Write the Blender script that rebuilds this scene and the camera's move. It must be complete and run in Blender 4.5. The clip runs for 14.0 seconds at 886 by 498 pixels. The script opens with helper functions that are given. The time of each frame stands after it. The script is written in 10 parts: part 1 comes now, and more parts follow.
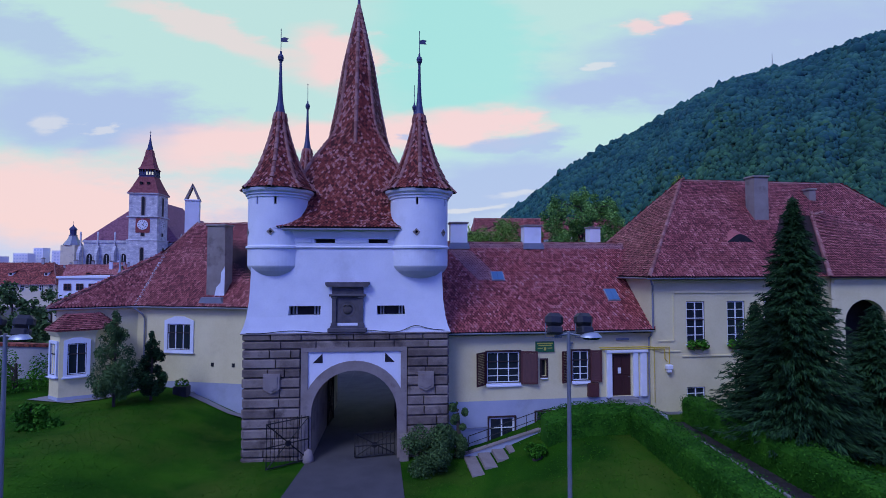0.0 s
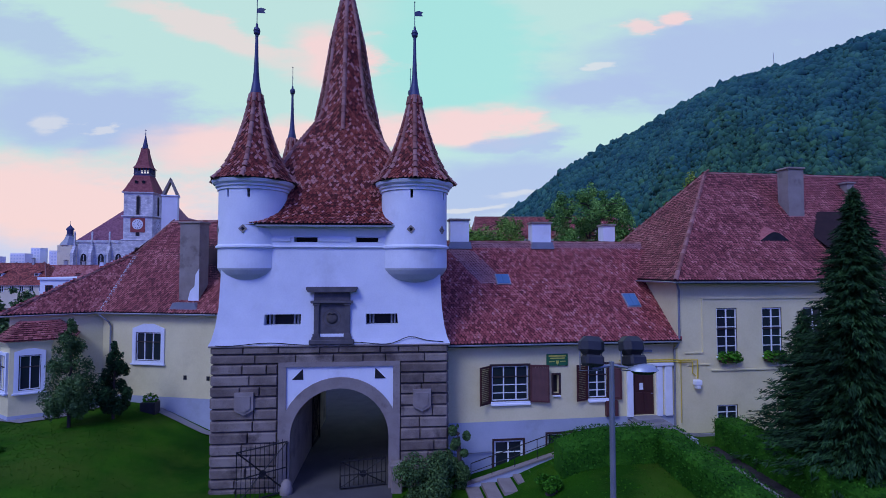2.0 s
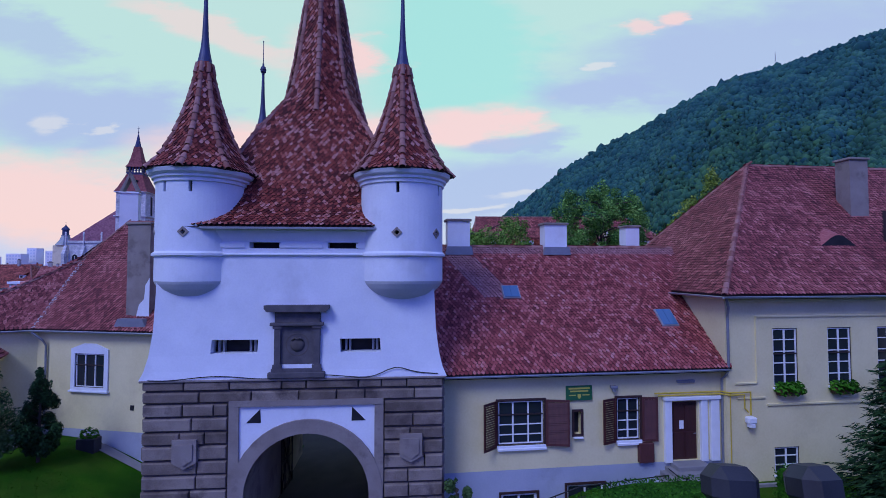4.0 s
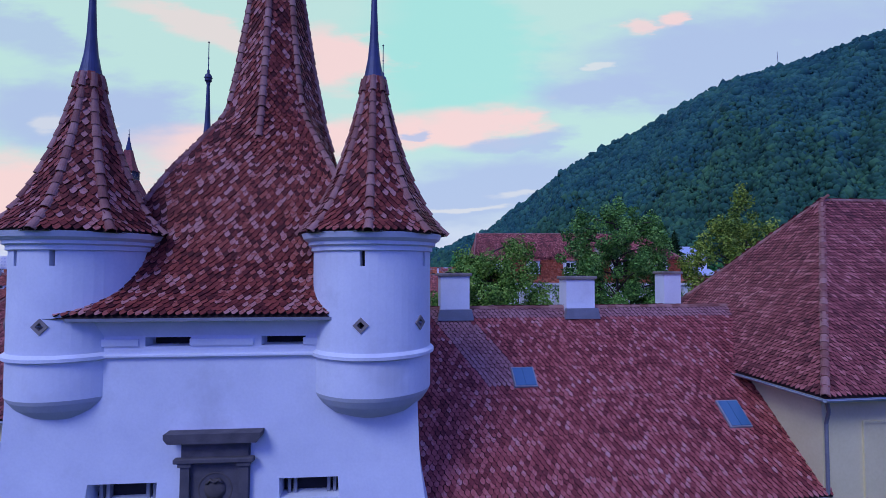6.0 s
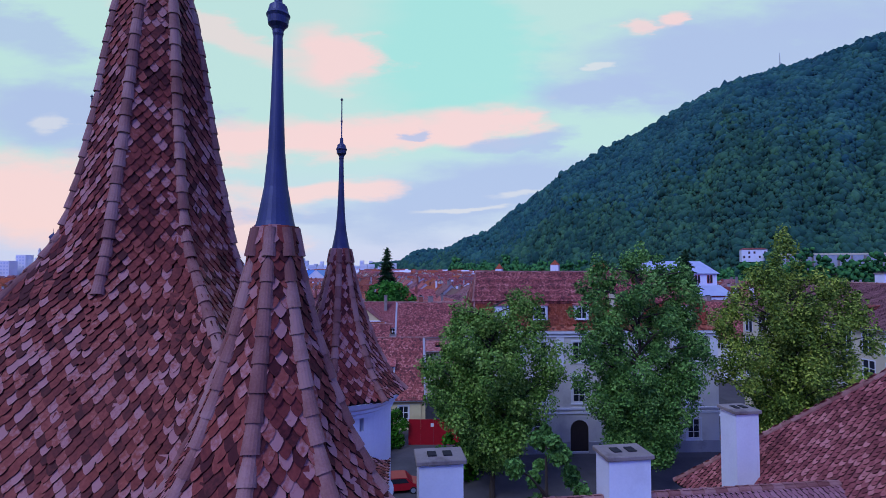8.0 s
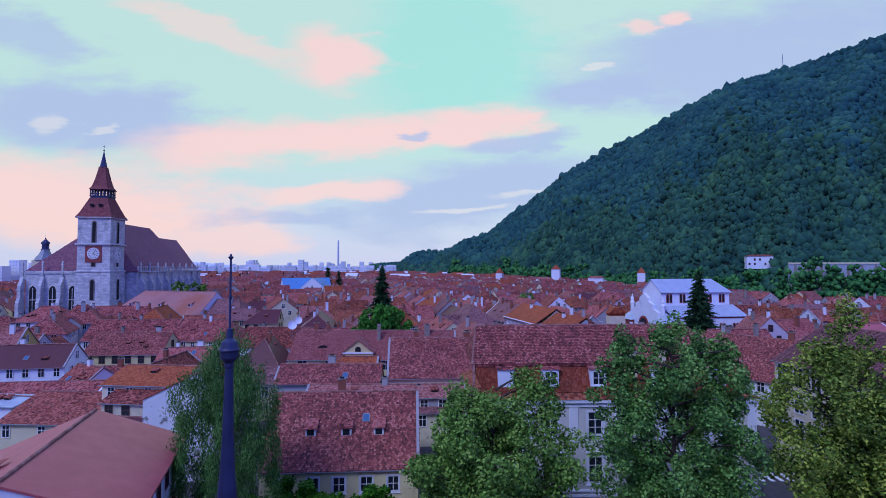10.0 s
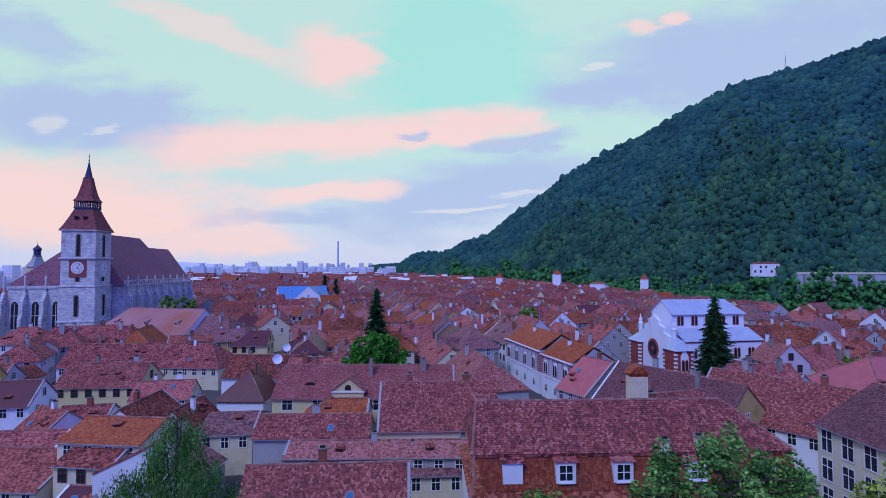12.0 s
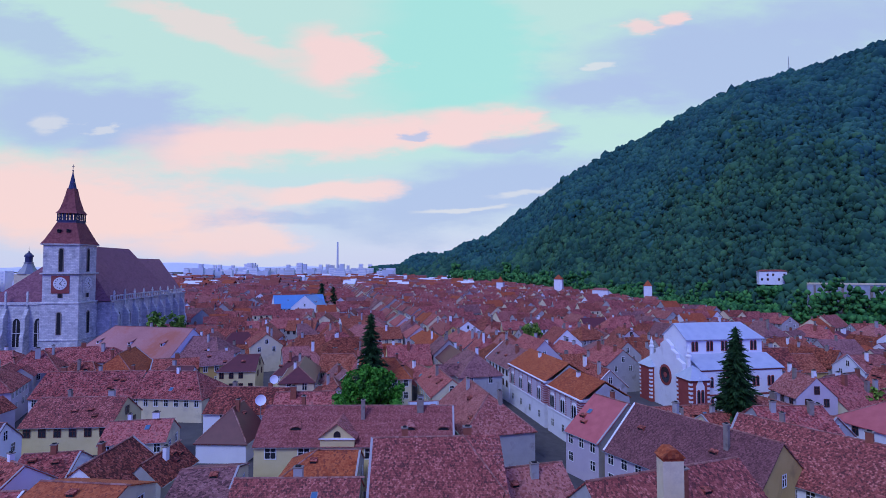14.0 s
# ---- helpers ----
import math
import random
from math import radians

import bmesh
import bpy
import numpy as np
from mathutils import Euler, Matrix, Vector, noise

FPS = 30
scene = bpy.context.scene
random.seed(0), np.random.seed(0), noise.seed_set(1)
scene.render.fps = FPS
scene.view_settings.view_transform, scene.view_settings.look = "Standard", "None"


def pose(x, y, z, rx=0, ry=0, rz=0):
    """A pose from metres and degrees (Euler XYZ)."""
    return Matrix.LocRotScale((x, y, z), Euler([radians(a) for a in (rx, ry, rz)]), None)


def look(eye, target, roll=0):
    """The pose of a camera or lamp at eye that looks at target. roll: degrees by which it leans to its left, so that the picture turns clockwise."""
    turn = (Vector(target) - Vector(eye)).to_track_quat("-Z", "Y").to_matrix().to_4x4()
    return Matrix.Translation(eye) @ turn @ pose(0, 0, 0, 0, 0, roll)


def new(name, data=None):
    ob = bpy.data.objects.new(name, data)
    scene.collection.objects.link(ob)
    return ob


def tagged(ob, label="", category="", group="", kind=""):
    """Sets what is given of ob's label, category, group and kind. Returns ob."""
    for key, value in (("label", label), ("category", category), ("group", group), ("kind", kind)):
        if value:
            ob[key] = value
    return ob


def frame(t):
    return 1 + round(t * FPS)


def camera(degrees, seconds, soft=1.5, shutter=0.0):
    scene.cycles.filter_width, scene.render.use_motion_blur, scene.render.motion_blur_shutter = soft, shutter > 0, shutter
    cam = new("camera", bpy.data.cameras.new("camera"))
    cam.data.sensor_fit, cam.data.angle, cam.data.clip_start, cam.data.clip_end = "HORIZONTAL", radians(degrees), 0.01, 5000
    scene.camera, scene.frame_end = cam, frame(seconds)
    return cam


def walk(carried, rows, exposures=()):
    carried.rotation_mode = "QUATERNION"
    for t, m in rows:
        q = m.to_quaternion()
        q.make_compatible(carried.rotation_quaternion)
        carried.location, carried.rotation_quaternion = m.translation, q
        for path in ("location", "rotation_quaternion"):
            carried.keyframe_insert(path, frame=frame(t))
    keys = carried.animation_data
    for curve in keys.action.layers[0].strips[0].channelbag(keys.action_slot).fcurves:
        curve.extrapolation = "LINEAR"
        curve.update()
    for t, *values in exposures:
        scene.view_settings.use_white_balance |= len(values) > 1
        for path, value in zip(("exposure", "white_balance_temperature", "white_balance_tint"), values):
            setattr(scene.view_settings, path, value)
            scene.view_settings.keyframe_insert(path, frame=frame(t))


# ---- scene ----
cam = camera(84.0, 14.0, soft=0.5)
EYE, TILT = 10.5, 2.2
ROWS = [
    (0.0, 0.0, 0.0, 0.0),
    (0.5, 0.01, 0.739, 0.021),
    (1.0, 0.023, 1.521, 0.033),
    (1.5, 0.042, 2.388, 0.026),
    (2.0, 0.072, 3.383, -0.007),
    (2.5, 0.119, 4.401, -0.042),
    (5.0, 0.405, 10.912, 1.158),
    (5.5, 0.49, 12.328, 1.858),
    (6.0, 0.611, 13.989, 2.789),
    (6.5, 0.72, 15.61, 3.812),
    (7.0, 0.824, 17.261, 4.984),
    (7.5, 0.981, 18.903, 6.07),
    (8.0, 1.127, 20.646, 7.273),
    (8.5, 1.2, 22.406, 8.413),
    (9.0, 1.337, 24.208, 9.622),
    (11.5, 1.968, 33.252, 16.113),
    (12.0, 2.078, 35.186, 17.342),
    (12.5, 2.168, 37.132, 18.584),
    (13.0, 2.224, 39.079, 19.868),
    (13.5, 2.257, 41.027, 21.178),
    (14.0, 2.279, 42.975, 22.501),
]
walk(cam, [(t, pose(0, 0, EYE, TILT) @ pose(x, y, z, 90)) for t, x, y, z in ROWS], [(0.0, 0.0, 6400, 11.5), (14.0, 0.0, 6400, 11.5)])

# ---- world, sun ----
def sky_world():
    w = bpy.data.worlds.new("dusk_sky")
    scene.world = w
    w.use_nodes = True
    nt = w.node_tree
    nt.nodes.clear()
    N, L = nt.nodes.new, nt.links.new

    def math_(op, a, b=None, c=None, clamp=False):
        n = N("ShaderNodeMath")
        n.operation, n.use_clamp = op, clamp
        for i, v in enumerate((a, b, c)):
            if v is None:
                continue
            if isinstance(v, (int, float)):
                n.inputs[i].default_value = v
            else:
                L(v, n.inputs[i])
        return n.outputs[0]

    def mix(f, a, b):
        n = N("ShaderNodeMix")
        n.data_type = "RGBA"
        for k, v in ((0, f), (6, a), (7, b)):
            if isinstance(v, tuple):
                n.inputs[k].default_value = (*v, 1)
            elif isinstance(v, (int, float)):
                n.inputs[k].default_value = v
            else:
                L(v, n.inputs[k])
        return n.outputs[2]

    def smooth(v, a, b):
        n = N("ShaderNodeMapRange")
        n.interpolation_type = "SMOOTHSTEP"
        L(v, n.inputs[0])
        n.inputs[1].default_value, n.inputs[2].default_value = a, b
        return n.outputs[0]

    tc = N("ShaderNodeTexCoord")
    sep = N("ShaderNodeSeparateXYZ")
    L(tc.outputs["Generated"], sep.inputs[0])
    X, Y, Z = sep.outputs
    ay = math_("MAXIMUM", math_("ABSOLUTE", Y), 0.05)
    u, v = math_("DIVIDE", X, ay), math_("DIVIDE", Z, ay)
    # turbulence that breaks up the cloud edges
    comb = N("ShaderNodeCombineXYZ")
    L(math_("MULTIPLY", u, 2.2), comb.inputs[0])
    L(math_("MULTIPLY", v, 6.5), comb.inputs[1])
    n1 = N("ShaderNodeTexNoise")
    n1.inputs["Scale"].default_value, n1.inputs["Detail"].default_value, n1.inputs["Roughness"].default_value = 1.6, 9.0, 0.62
    L(comb.outputs[0], n1.inputs["Vector"])
    n2 = N("ShaderNodeTexNoise")
    n2.inputs["Scale"].default_value, n2.inputs["Detail"].default_value = 4.0, 8.0
    L(comb.outputs[0], n2.inputs["Vector"])
    t1 = math_("SUBTRACT", n1.outputs[0], 0.5)
    t2 = math_("SUBTRACT", n2.outputs[0], 0.5)

    n3 = N("ShaderNodeTexNoise")
    n3.inputs["Scale"].default_value, n3.inputs["Detail"].default_value = 2.6, 7.0
    off = N("ShaderNodeVectorMath")
    off.operation = "ADD"
    off.inputs[1].default_value = (7.3, 2.1, 4.4)
    L(comb.outputs[0], off.inputs[0])
    L(off.outputs[0], n3.inputs["Vector"])
    t3 = math_("SUBTRACT", n3.outputs[0], 0.5)
    uw = math_("ADD", u, math_("MULTIPLY", t1, 0.30))
    vw = math_("ADD", v, math_("MULTIPLY", t3, 0.085))

    def bank(cu, cv, ru, rv, tilt=0.0, rough=0.55):
        """A cloud bank round the direction (cu, cv)."""
        du, dv = math_("SUBTRACT", uw, cu), math_("SUBTRACT", vw, cv)
        dv = math_("SUBTRACT", dv, math_("MULTIPLY", du, tilt))
        a = math_("POWER", math_("ABSOLUTE", math_("DIVIDE", du, ru)), 2.0)
        b = math_("POWER", math_("ABSOLUTE", math_("DIVIDE", dv, rv)), 2.0)
        d = math_("SQRT", math_("ADD", a, b))
        d = math_("ADD", d, math_("ADD", math_("MULTIPLY", t1, rough * 3.0), math_("MULTIPLY", t2, rough)))
        return math_("SUBTRACT", 1.0, smooth(d, 0.5, 1.25))

    sky = N("ShaderNodeTexSky")
    sky.sky_type, sky.sun_disc, sky.sun_elevation, sky.sun_rotation = "NISHITA", False, radians(7), radians(200)
    nish = N("ShaderNodeMix")
    nish.data_type, nish.blend_type = "RGBA", "MULTIPLY"
    nish.inputs[0].default_value = 1.0
    L(sky.outputs[0], nish.inputs[6])
    nish.inputs[7].default_value = (0.1, 0.1, 0.11, 1)

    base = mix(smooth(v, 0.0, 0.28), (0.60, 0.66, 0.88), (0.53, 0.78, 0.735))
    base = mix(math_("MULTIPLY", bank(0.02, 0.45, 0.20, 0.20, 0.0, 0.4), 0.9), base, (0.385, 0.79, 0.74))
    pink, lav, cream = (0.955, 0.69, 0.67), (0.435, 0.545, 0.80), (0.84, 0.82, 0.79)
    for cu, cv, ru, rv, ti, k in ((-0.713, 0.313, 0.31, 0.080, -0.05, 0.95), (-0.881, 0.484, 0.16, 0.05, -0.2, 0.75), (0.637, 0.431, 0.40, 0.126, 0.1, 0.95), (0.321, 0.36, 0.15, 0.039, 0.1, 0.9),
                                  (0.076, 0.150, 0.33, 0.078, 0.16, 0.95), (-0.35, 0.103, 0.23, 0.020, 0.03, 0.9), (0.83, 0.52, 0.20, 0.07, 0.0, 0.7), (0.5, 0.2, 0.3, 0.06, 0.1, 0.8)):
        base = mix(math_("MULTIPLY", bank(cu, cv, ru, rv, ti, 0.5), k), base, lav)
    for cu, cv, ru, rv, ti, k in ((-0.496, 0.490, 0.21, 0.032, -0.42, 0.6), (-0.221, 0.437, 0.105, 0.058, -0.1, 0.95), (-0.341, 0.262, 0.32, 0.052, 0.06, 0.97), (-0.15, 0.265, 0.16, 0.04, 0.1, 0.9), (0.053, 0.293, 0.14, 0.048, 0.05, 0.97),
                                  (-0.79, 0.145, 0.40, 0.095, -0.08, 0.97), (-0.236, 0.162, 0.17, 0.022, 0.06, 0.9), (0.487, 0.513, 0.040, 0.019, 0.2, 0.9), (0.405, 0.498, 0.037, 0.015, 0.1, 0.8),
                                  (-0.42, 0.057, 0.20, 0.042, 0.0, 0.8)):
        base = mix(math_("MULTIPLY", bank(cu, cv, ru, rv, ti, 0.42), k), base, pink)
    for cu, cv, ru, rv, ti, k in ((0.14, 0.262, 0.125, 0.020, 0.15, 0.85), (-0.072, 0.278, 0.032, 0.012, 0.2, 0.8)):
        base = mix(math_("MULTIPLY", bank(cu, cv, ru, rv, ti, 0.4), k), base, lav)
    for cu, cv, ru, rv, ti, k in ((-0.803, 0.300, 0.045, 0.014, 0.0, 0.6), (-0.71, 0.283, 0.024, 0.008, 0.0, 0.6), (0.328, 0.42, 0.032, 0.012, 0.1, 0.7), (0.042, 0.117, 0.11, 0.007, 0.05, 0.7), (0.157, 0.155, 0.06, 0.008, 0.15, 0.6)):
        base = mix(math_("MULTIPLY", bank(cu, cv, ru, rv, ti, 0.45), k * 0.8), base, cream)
    # away from the afterglow the sky deepens to blue
    back = mix(smooth(Z, 0.0, 0.9), (0.10, 0.185, 1.30), (0.115, 0.21, 1.18))
    colour = mix(smooth(Y, -0.25, 0.45), back, base)
    colour = mix(smooth(v, 0.62, 1.3), colour, (0.20, 0.28, 0.92))
    add = N("ShaderNodeMix")
    add.data_type, add.blend_type = "RGBA", "ADD"
    add.inputs[0].default_value = 0.12
    L(colour, add.inputs[6])
    L(nish.outputs[2], add.inputs[7])
    bg = N("ShaderNodeBackground")
    L(add.outputs[2], bg.inputs[0])
    bg.inputs[1].default_value = 0.95
    out = N("ShaderNodeOutputWorld")
    L(bg.outputs[0], out.inputs[0])


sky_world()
sun_data = bpy.data.lights.new("sun", "SUN")
sun_data.energy, sun_data.angle, sun_data.color = 1.62, radians(22), (0.64, 0.735, 1.0)
sun = new("sun", sun_data)
sun.matrix_world = look((-34, -12, 64), (0, 40, 0))

# ---- materials ----
def node_mat(name, rough=0.85, metal=0.0):
    m = bpy.data.materials.new(name)
    m.use_nodes = True
    b = m.node_tree.nodes["Principled BSDF"]
    b.inputs["Roughness"].default_value, b.inputs["Metallic"].default_value = rough, metal
    if rough > 0.7:
        b.inputs["Specular IOR Level"].default_value = 0.25
    return m, m.node_tree, b


def surface(name, cols, scale=1.0, rough=0.85, metal=0.0, bump=0.3, fine=18.0, per="", spread=0.0, stain=None, stain_scale=0.35, stain_at=(0.55, 0.7), stretch=(1, 1, 1), dist=0.02, coarse=1.0):
    """Grain between the colours cols by noise at two scales. per: vary 'island' or 'object' by spread; stain: a second colour in patches."""
    m, nt, b = node_mat(name, rough, metal)
    N, L = nt.nodes.new, nt.links.new
    tc = N("ShaderNodeTexCoord")
    geo = N("ShaderNodeNewGeometry")
    mp = N("ShaderNodeMapping")
    mp.inputs["Scale"].default_value = stretch
    L(geo.outputs["Position"], mp.inputs[0])
    n1, n2 = N("ShaderNodeTexNoise"), N("ShaderNodeTexNoise")
    n1.inputs["Scale"].default_value, n1.inputs["Detail"].default_value = scale, 5
    n2.inputs["Scale"].default_value, n2.inputs["Detail"].default_value = scale * fine, 4
    for n in (n1, n2):
        L(mp.outputs[0], n.inputs["Vector"])
    add = N("ShaderNodeMath")
    add.operation = "MULTIPLY_ADD"
    L(n2.outputs[0], add.inputs[0])
    add.inputs[1].default_value = 0.45
    big = N("ShaderNodeMath")
    big.operation = "MULTIPLY_ADD"
    L(n1.outputs[0], big.inputs[0])
    big.inputs[1].default_value, big.inputs[2].default_value = coarse, 0.5 - 0.5 * coarse
    L(big.outputs[0], add.inputs[2])
    fac = add.outputs[0]
    if per:
        src = geo.outputs["Random Per Island"] if per == "island" else N("ShaderNodeObjectInfo").outputs["Random"]
        a2 = N("ShaderNodeMath")
        a2.operation = "MULTIPLY_ADD"
        L(src, a2.inputs[0])
        a2.inputs[1].default_value = spread
        sub = N("ShaderNodeMath")
        sub.operation = "SUBTRACT"
        L(fac, sub.inputs[0])
        sub.inputs[1].default_value = spread / 2
        L(sub.outputs[0], a2.inputs[2])
        fac = a2.outputs[0]
    ramp = N("ShaderNodeValToRGB")
    els = ramp.color_ramp.elements
    k = len(cols)
    while len(els) < k:
        els.new(0.5)
    for i, c in enumerate(cols):
        els[i].position = 0.42 + 0.6 * i / (k - 1) if k > 1 else 0.5
        els[i].color = (*c, 1)
    L(fac, ramp.inputs[0])
    col = ramp.outputs[0]
    if stain:
        n3 = N("ShaderNodeTexNoise")
        n3.inputs["Scale"].default_value, n3.inputs["Detail"].default_value, n3.inputs["Roughness"].default_value = stain_scale, 7, 0.65
        L(geo.outputs["Position"], n3.inputs["Vector"])
        mr = N("ShaderNodeMapRange")
        L(n3.outputs[0], mr.inputs[0])
        mr.inputs[1].default_value, mr.inputs[2].default_value = stain_at
        mx = N("ShaderNodeMix")
        mx.data_type = "RGBA"
        L(mr.outputs[0], mx.inputs[0])
        L(col, mx.inputs[6])
        mx.inputs[7].default_value = (*stain, 1)
        col = mx.outputs[2]
    L(col, b.inputs["Base Color"])
    if bump:
        bp = N("ShaderNodeBump")
        bp.inputs["Strength"].default_value, bp.inputs["Distance"].default_value = bump, dist
        L(n2.outputs[0], bp.inputs["Height"])
        L(bp.outputs[0], b.inputs["Normal"])
    return m


def far_tiles(name, cols, stain=None, rows=0.26, bump=0.8, per_spread=0.55):
    """Clay tile courses for roofs a good way off: courses and single tiles by height and place, with weather patches."""
    m, nt, b = node_mat(name, 0.85)
    N, L = nt.nodes.new, nt.links.new
    geo = N("ShaderNodeNewGeometry")
    vor = N("ShaderNodeTexVoronoi")
    vor.inputs["Scale"].default_value = 1.0 / rows
    L(geo.outputs["Position"], vor.inputs["Vector"])
    n1 = N("ShaderNodeTexNoise")
    n1.inputs["Scale"].default_value, n1.inputs["Detail"].default_value = 0.45, 9
    n1.inputs["Roughness"].default_value = 0.7
    L(geo.outputs["Position"], n1.inputs["Vector"])
    sepc = N("ShaderNodeSeparateColor")
    L(vor.outputs["Color"], sepc.inputs[0])
    a = N("ShaderNodeMath")
    a.operation = "MULTIPLY_ADD"
    L(sepc.outputs[0], a.inputs[0])
    a.inputs[1].default_value = 0.62
    nb = N("ShaderNodeMath")
    nb.operation = "MULTIPLY_ADD"
    L(n1.outputs[0], nb.inputs[0])
    nb.inputs[1].default_value, nb.inputs[2].default_value = 1.0, -0.19
    L(nb.outputs[0], a.inputs[2])
    oi = N("ShaderNodeObjectInfo")
    a2 = N("ShaderNodeMath")
    a2.operation = "MULTIPLY_ADD"
    L(oi.outputs["Random"], a2.inputs[0])
    a2.inputs[1].default_value = per_spread * 0.5
    L(a.outputs[0], a2.inputs[2])
    ramp = N("ShaderNodeValToRGB")
    els = ramp.color_ramp.elements
    while len(els) < len(cols):
        els.new(0.5)
    for i, c in enumerate(cols):
        els[i].position = 0.4 + 0.6 * i / (len(cols) - 1)
        els[i].color = (*c, 1)
    L(a2.outputs[0], ramp.inputs[0])
    col = ramp.outputs[0]
    if stain:
        n3 = N("ShaderNodeMath")
        n3.operation = "MULTIPLY_ADD"
        L(n1.outputs[0], n3.inputs[0])
        n3.inputs[1].default_value = 0.9
        L(sepc.outputs[2], n3.inputs[2])
        mr = N("ShaderNodeMapRange")
        L(n3.outputs[0], mr.inputs[0])
        mr.inputs[1].default_value, mr.inputs[2].default_value = 1.15, 1.5
        mx = N("ShaderNodeMix")
        mx.data_type = "RGBA"
        L(mr.outputs[0], mx.inputs[0])
        L(col, mx.inputs[6])
        mx.inputs[7].default_value = (*stain, 1)
        col = mx.outputs[2]
    L(col, b.inputs["Base Color"])
    sp = N("ShaderNodeSeparateXYZ")
    L(geo.outputs["Position"], sp.inputs[0])
    w = N("ShaderNodeMath")
    w.operation = "FRACT"
    sc = N("ShaderNodeMath")
    sc.operation = "MULTIPLY"
    L(sp.outputs[2], sc.inputs[0])
    sc.inputs[1].default_value = 1.0 / 0.22
    L(sc.outputs[0], w.inputs[0])
    h = N("ShaderNodeMath")
    h.operation = "ADD"
    L(w.outputs[0], h.inputs[0])
    L(sepc.outputs[1], h.inputs[1])
    bp = N("ShaderNodeBump")
    bp.inputs["Strength"].default_value, bp.inputs["Distance"].default_value = bump, 0.05
    L(h.outputs[0], bp.inputs["Height"])
    L(bp.outputs[0], b.inputs["Normal"])
    return m


def leaf_mat(name, cols, rough=0.55):
    m = surface(name, cols, scale=0.6, fine=9, rough=rough, bump=0, per="island", spread=0.5)
    b = m.node_tree.nodes["Principled BSDF"]
    b.inputs["Specular IOR Level"].default_value = 0.07
    return m


PLASTER = surface("white_lime_plaster", [(0.66, 0.68, 0.755), (0.79, 0.81, 0.875)], scale=0.8, bump=0.12, stain=(0.60, 0.61, 0.66), stain_scale=0.5, stain_at=(0.55, 0.75))
# Greyer plaster copy: painted shade under the turrets, plain grey on far blocks.
PLASTER_SHADE = surface("shade_grey_lime_plaster", [(0.50, 0.51, 0.54), (0.62, 0.63, 0.66)], scale=1.2, bump=0.15)
OCHRE = surface("pale_ochre_render", [(0.70, 0.61, 0.33), (0.82, 0.73, 0.43)], scale=0.6, bump=0.1, stain=(0.62, 0.54, 0.31), stain_scale=0.4, stain_at=(0.56, 0.8))
PLINTH = surface("grey_blue_plinth_render", [(0.34, 0.37, 0.46), (0.44, 0.47, 0.55)], scale=0.9, bump=0.15, stain=(0.3, 0.32, 0.36), stain_at=(0.55, 0.75))
STONE = surface("weathered_sandstone", [(0.125, 0.096, 0.08), (0.205, 0.162, 0.135), (0.31, 0.255, 0.215)], scale=1.4, rough=0.92, bump=0.7, per="object", spread=0.4, stain=(0.085, 0.065, 0.06), stain_scale=0.8, dist=0.04)
STONE_JOINT = surface("dark_stone_joint", [(0.07, 0.06, 0.06), (0.13, 0.11, 0.105)], scale=3, bump=0.4)
STONE_TRIM = surface("dressed_sandstone", [(0.22, 0.18, 0.16), (0.32, 0.275, 0.25)], scale=1.5, bump=0.35, stain=(0.17, 0.135, 0.125), stain_scale=1.2)
CARVED = surface("dark_carved_stone", [(0.07, 0.065, 0.075), (0.14, 0.125, 0.135)], scale=3, bump=0.4)
TILE_COLOURS = [(0.072, 0.014, 0.014), (0.15, 0.028, 0.024), (0.225, 0.045, 0.034), (0.31, 0.078, 0.056), (0.44, 0.20, 0.185)]
TILE = surface("plum_red_clay_tile", TILE_COLOURS, scale=0.55, fine=30, rough=0.8, bump=0.35, per="island", spread=0.68, stain=(0.29, 0.06, 0.032), stain_scale=0.35, stain_at=(0.58, 0.8), coarse=0.5)
TILE_WING = surface("red_clay_tile", [(0.12, 0.028, 0.030), (0.22, 0.046, 0.049), (0.33, 0.079, 0.077), (0.45, 0.128, 0.122), (0.52, 0.25, 0.245)], scale=0.5, fine=30, rough=0.85, bump=0.3, per="island", spread=0.46, stain=(0.11, 0.04, 0.038), stain_scale=0.3, stain_at=(0.64, 0.85), coarse=0.28)
TILE_DARK = surface("dark_brown_red_clay_tile", [(0.104, 0.0273, 0.0296), (0.232, 0.0599, 0.0605), (0.361, 0.107, 0.101), (0.541, 0.214, 0.195)], scale=0.4, fine=30, rough=0.85, bump=0.3, per="island", spread=0.45, stain=(0.30, 0.085, 0.065), stain_scale=0.3, stain_at=(0.6, 0.78), coarse=0.5)
# Roof sheet coloured near-black so the tile gaps read as edge shadow.
UNDER = surface("shadow_dark_under_tiles", [(0.018, 0.010, 0.011), (0.035, 0.018, 0.018)], scale=2, bump=0.2)
RIDGE = surface("mauve_ridge_tile", [(0.22, 0.085, 0.072), (0.31, 0.14, 0.12), (0.40, 0.21, 0.185)], scale=2.0, rough=0.8, bump=0.3, per="object", spread=0.5)
RIDGE_JOINED = surface("mauve_ridge_tile_joined", [(0.22, 0.085, 0.072), (0.31, 0.14, 0.12), (0.40, 0.21, 0.185)], scale=2.0, rough=0.8, bump=0.3, per="island", spread=0.5)
# Near-black rim colour paints in the shadow line along each tile's lower edge.
TILE_EDGE = surface("shadow_dark_tile_rim", [(0.030, 0.011, 0.012), (0.055, 0.020, 0.020)], scale=2, rough=0.95, bump=0.2)
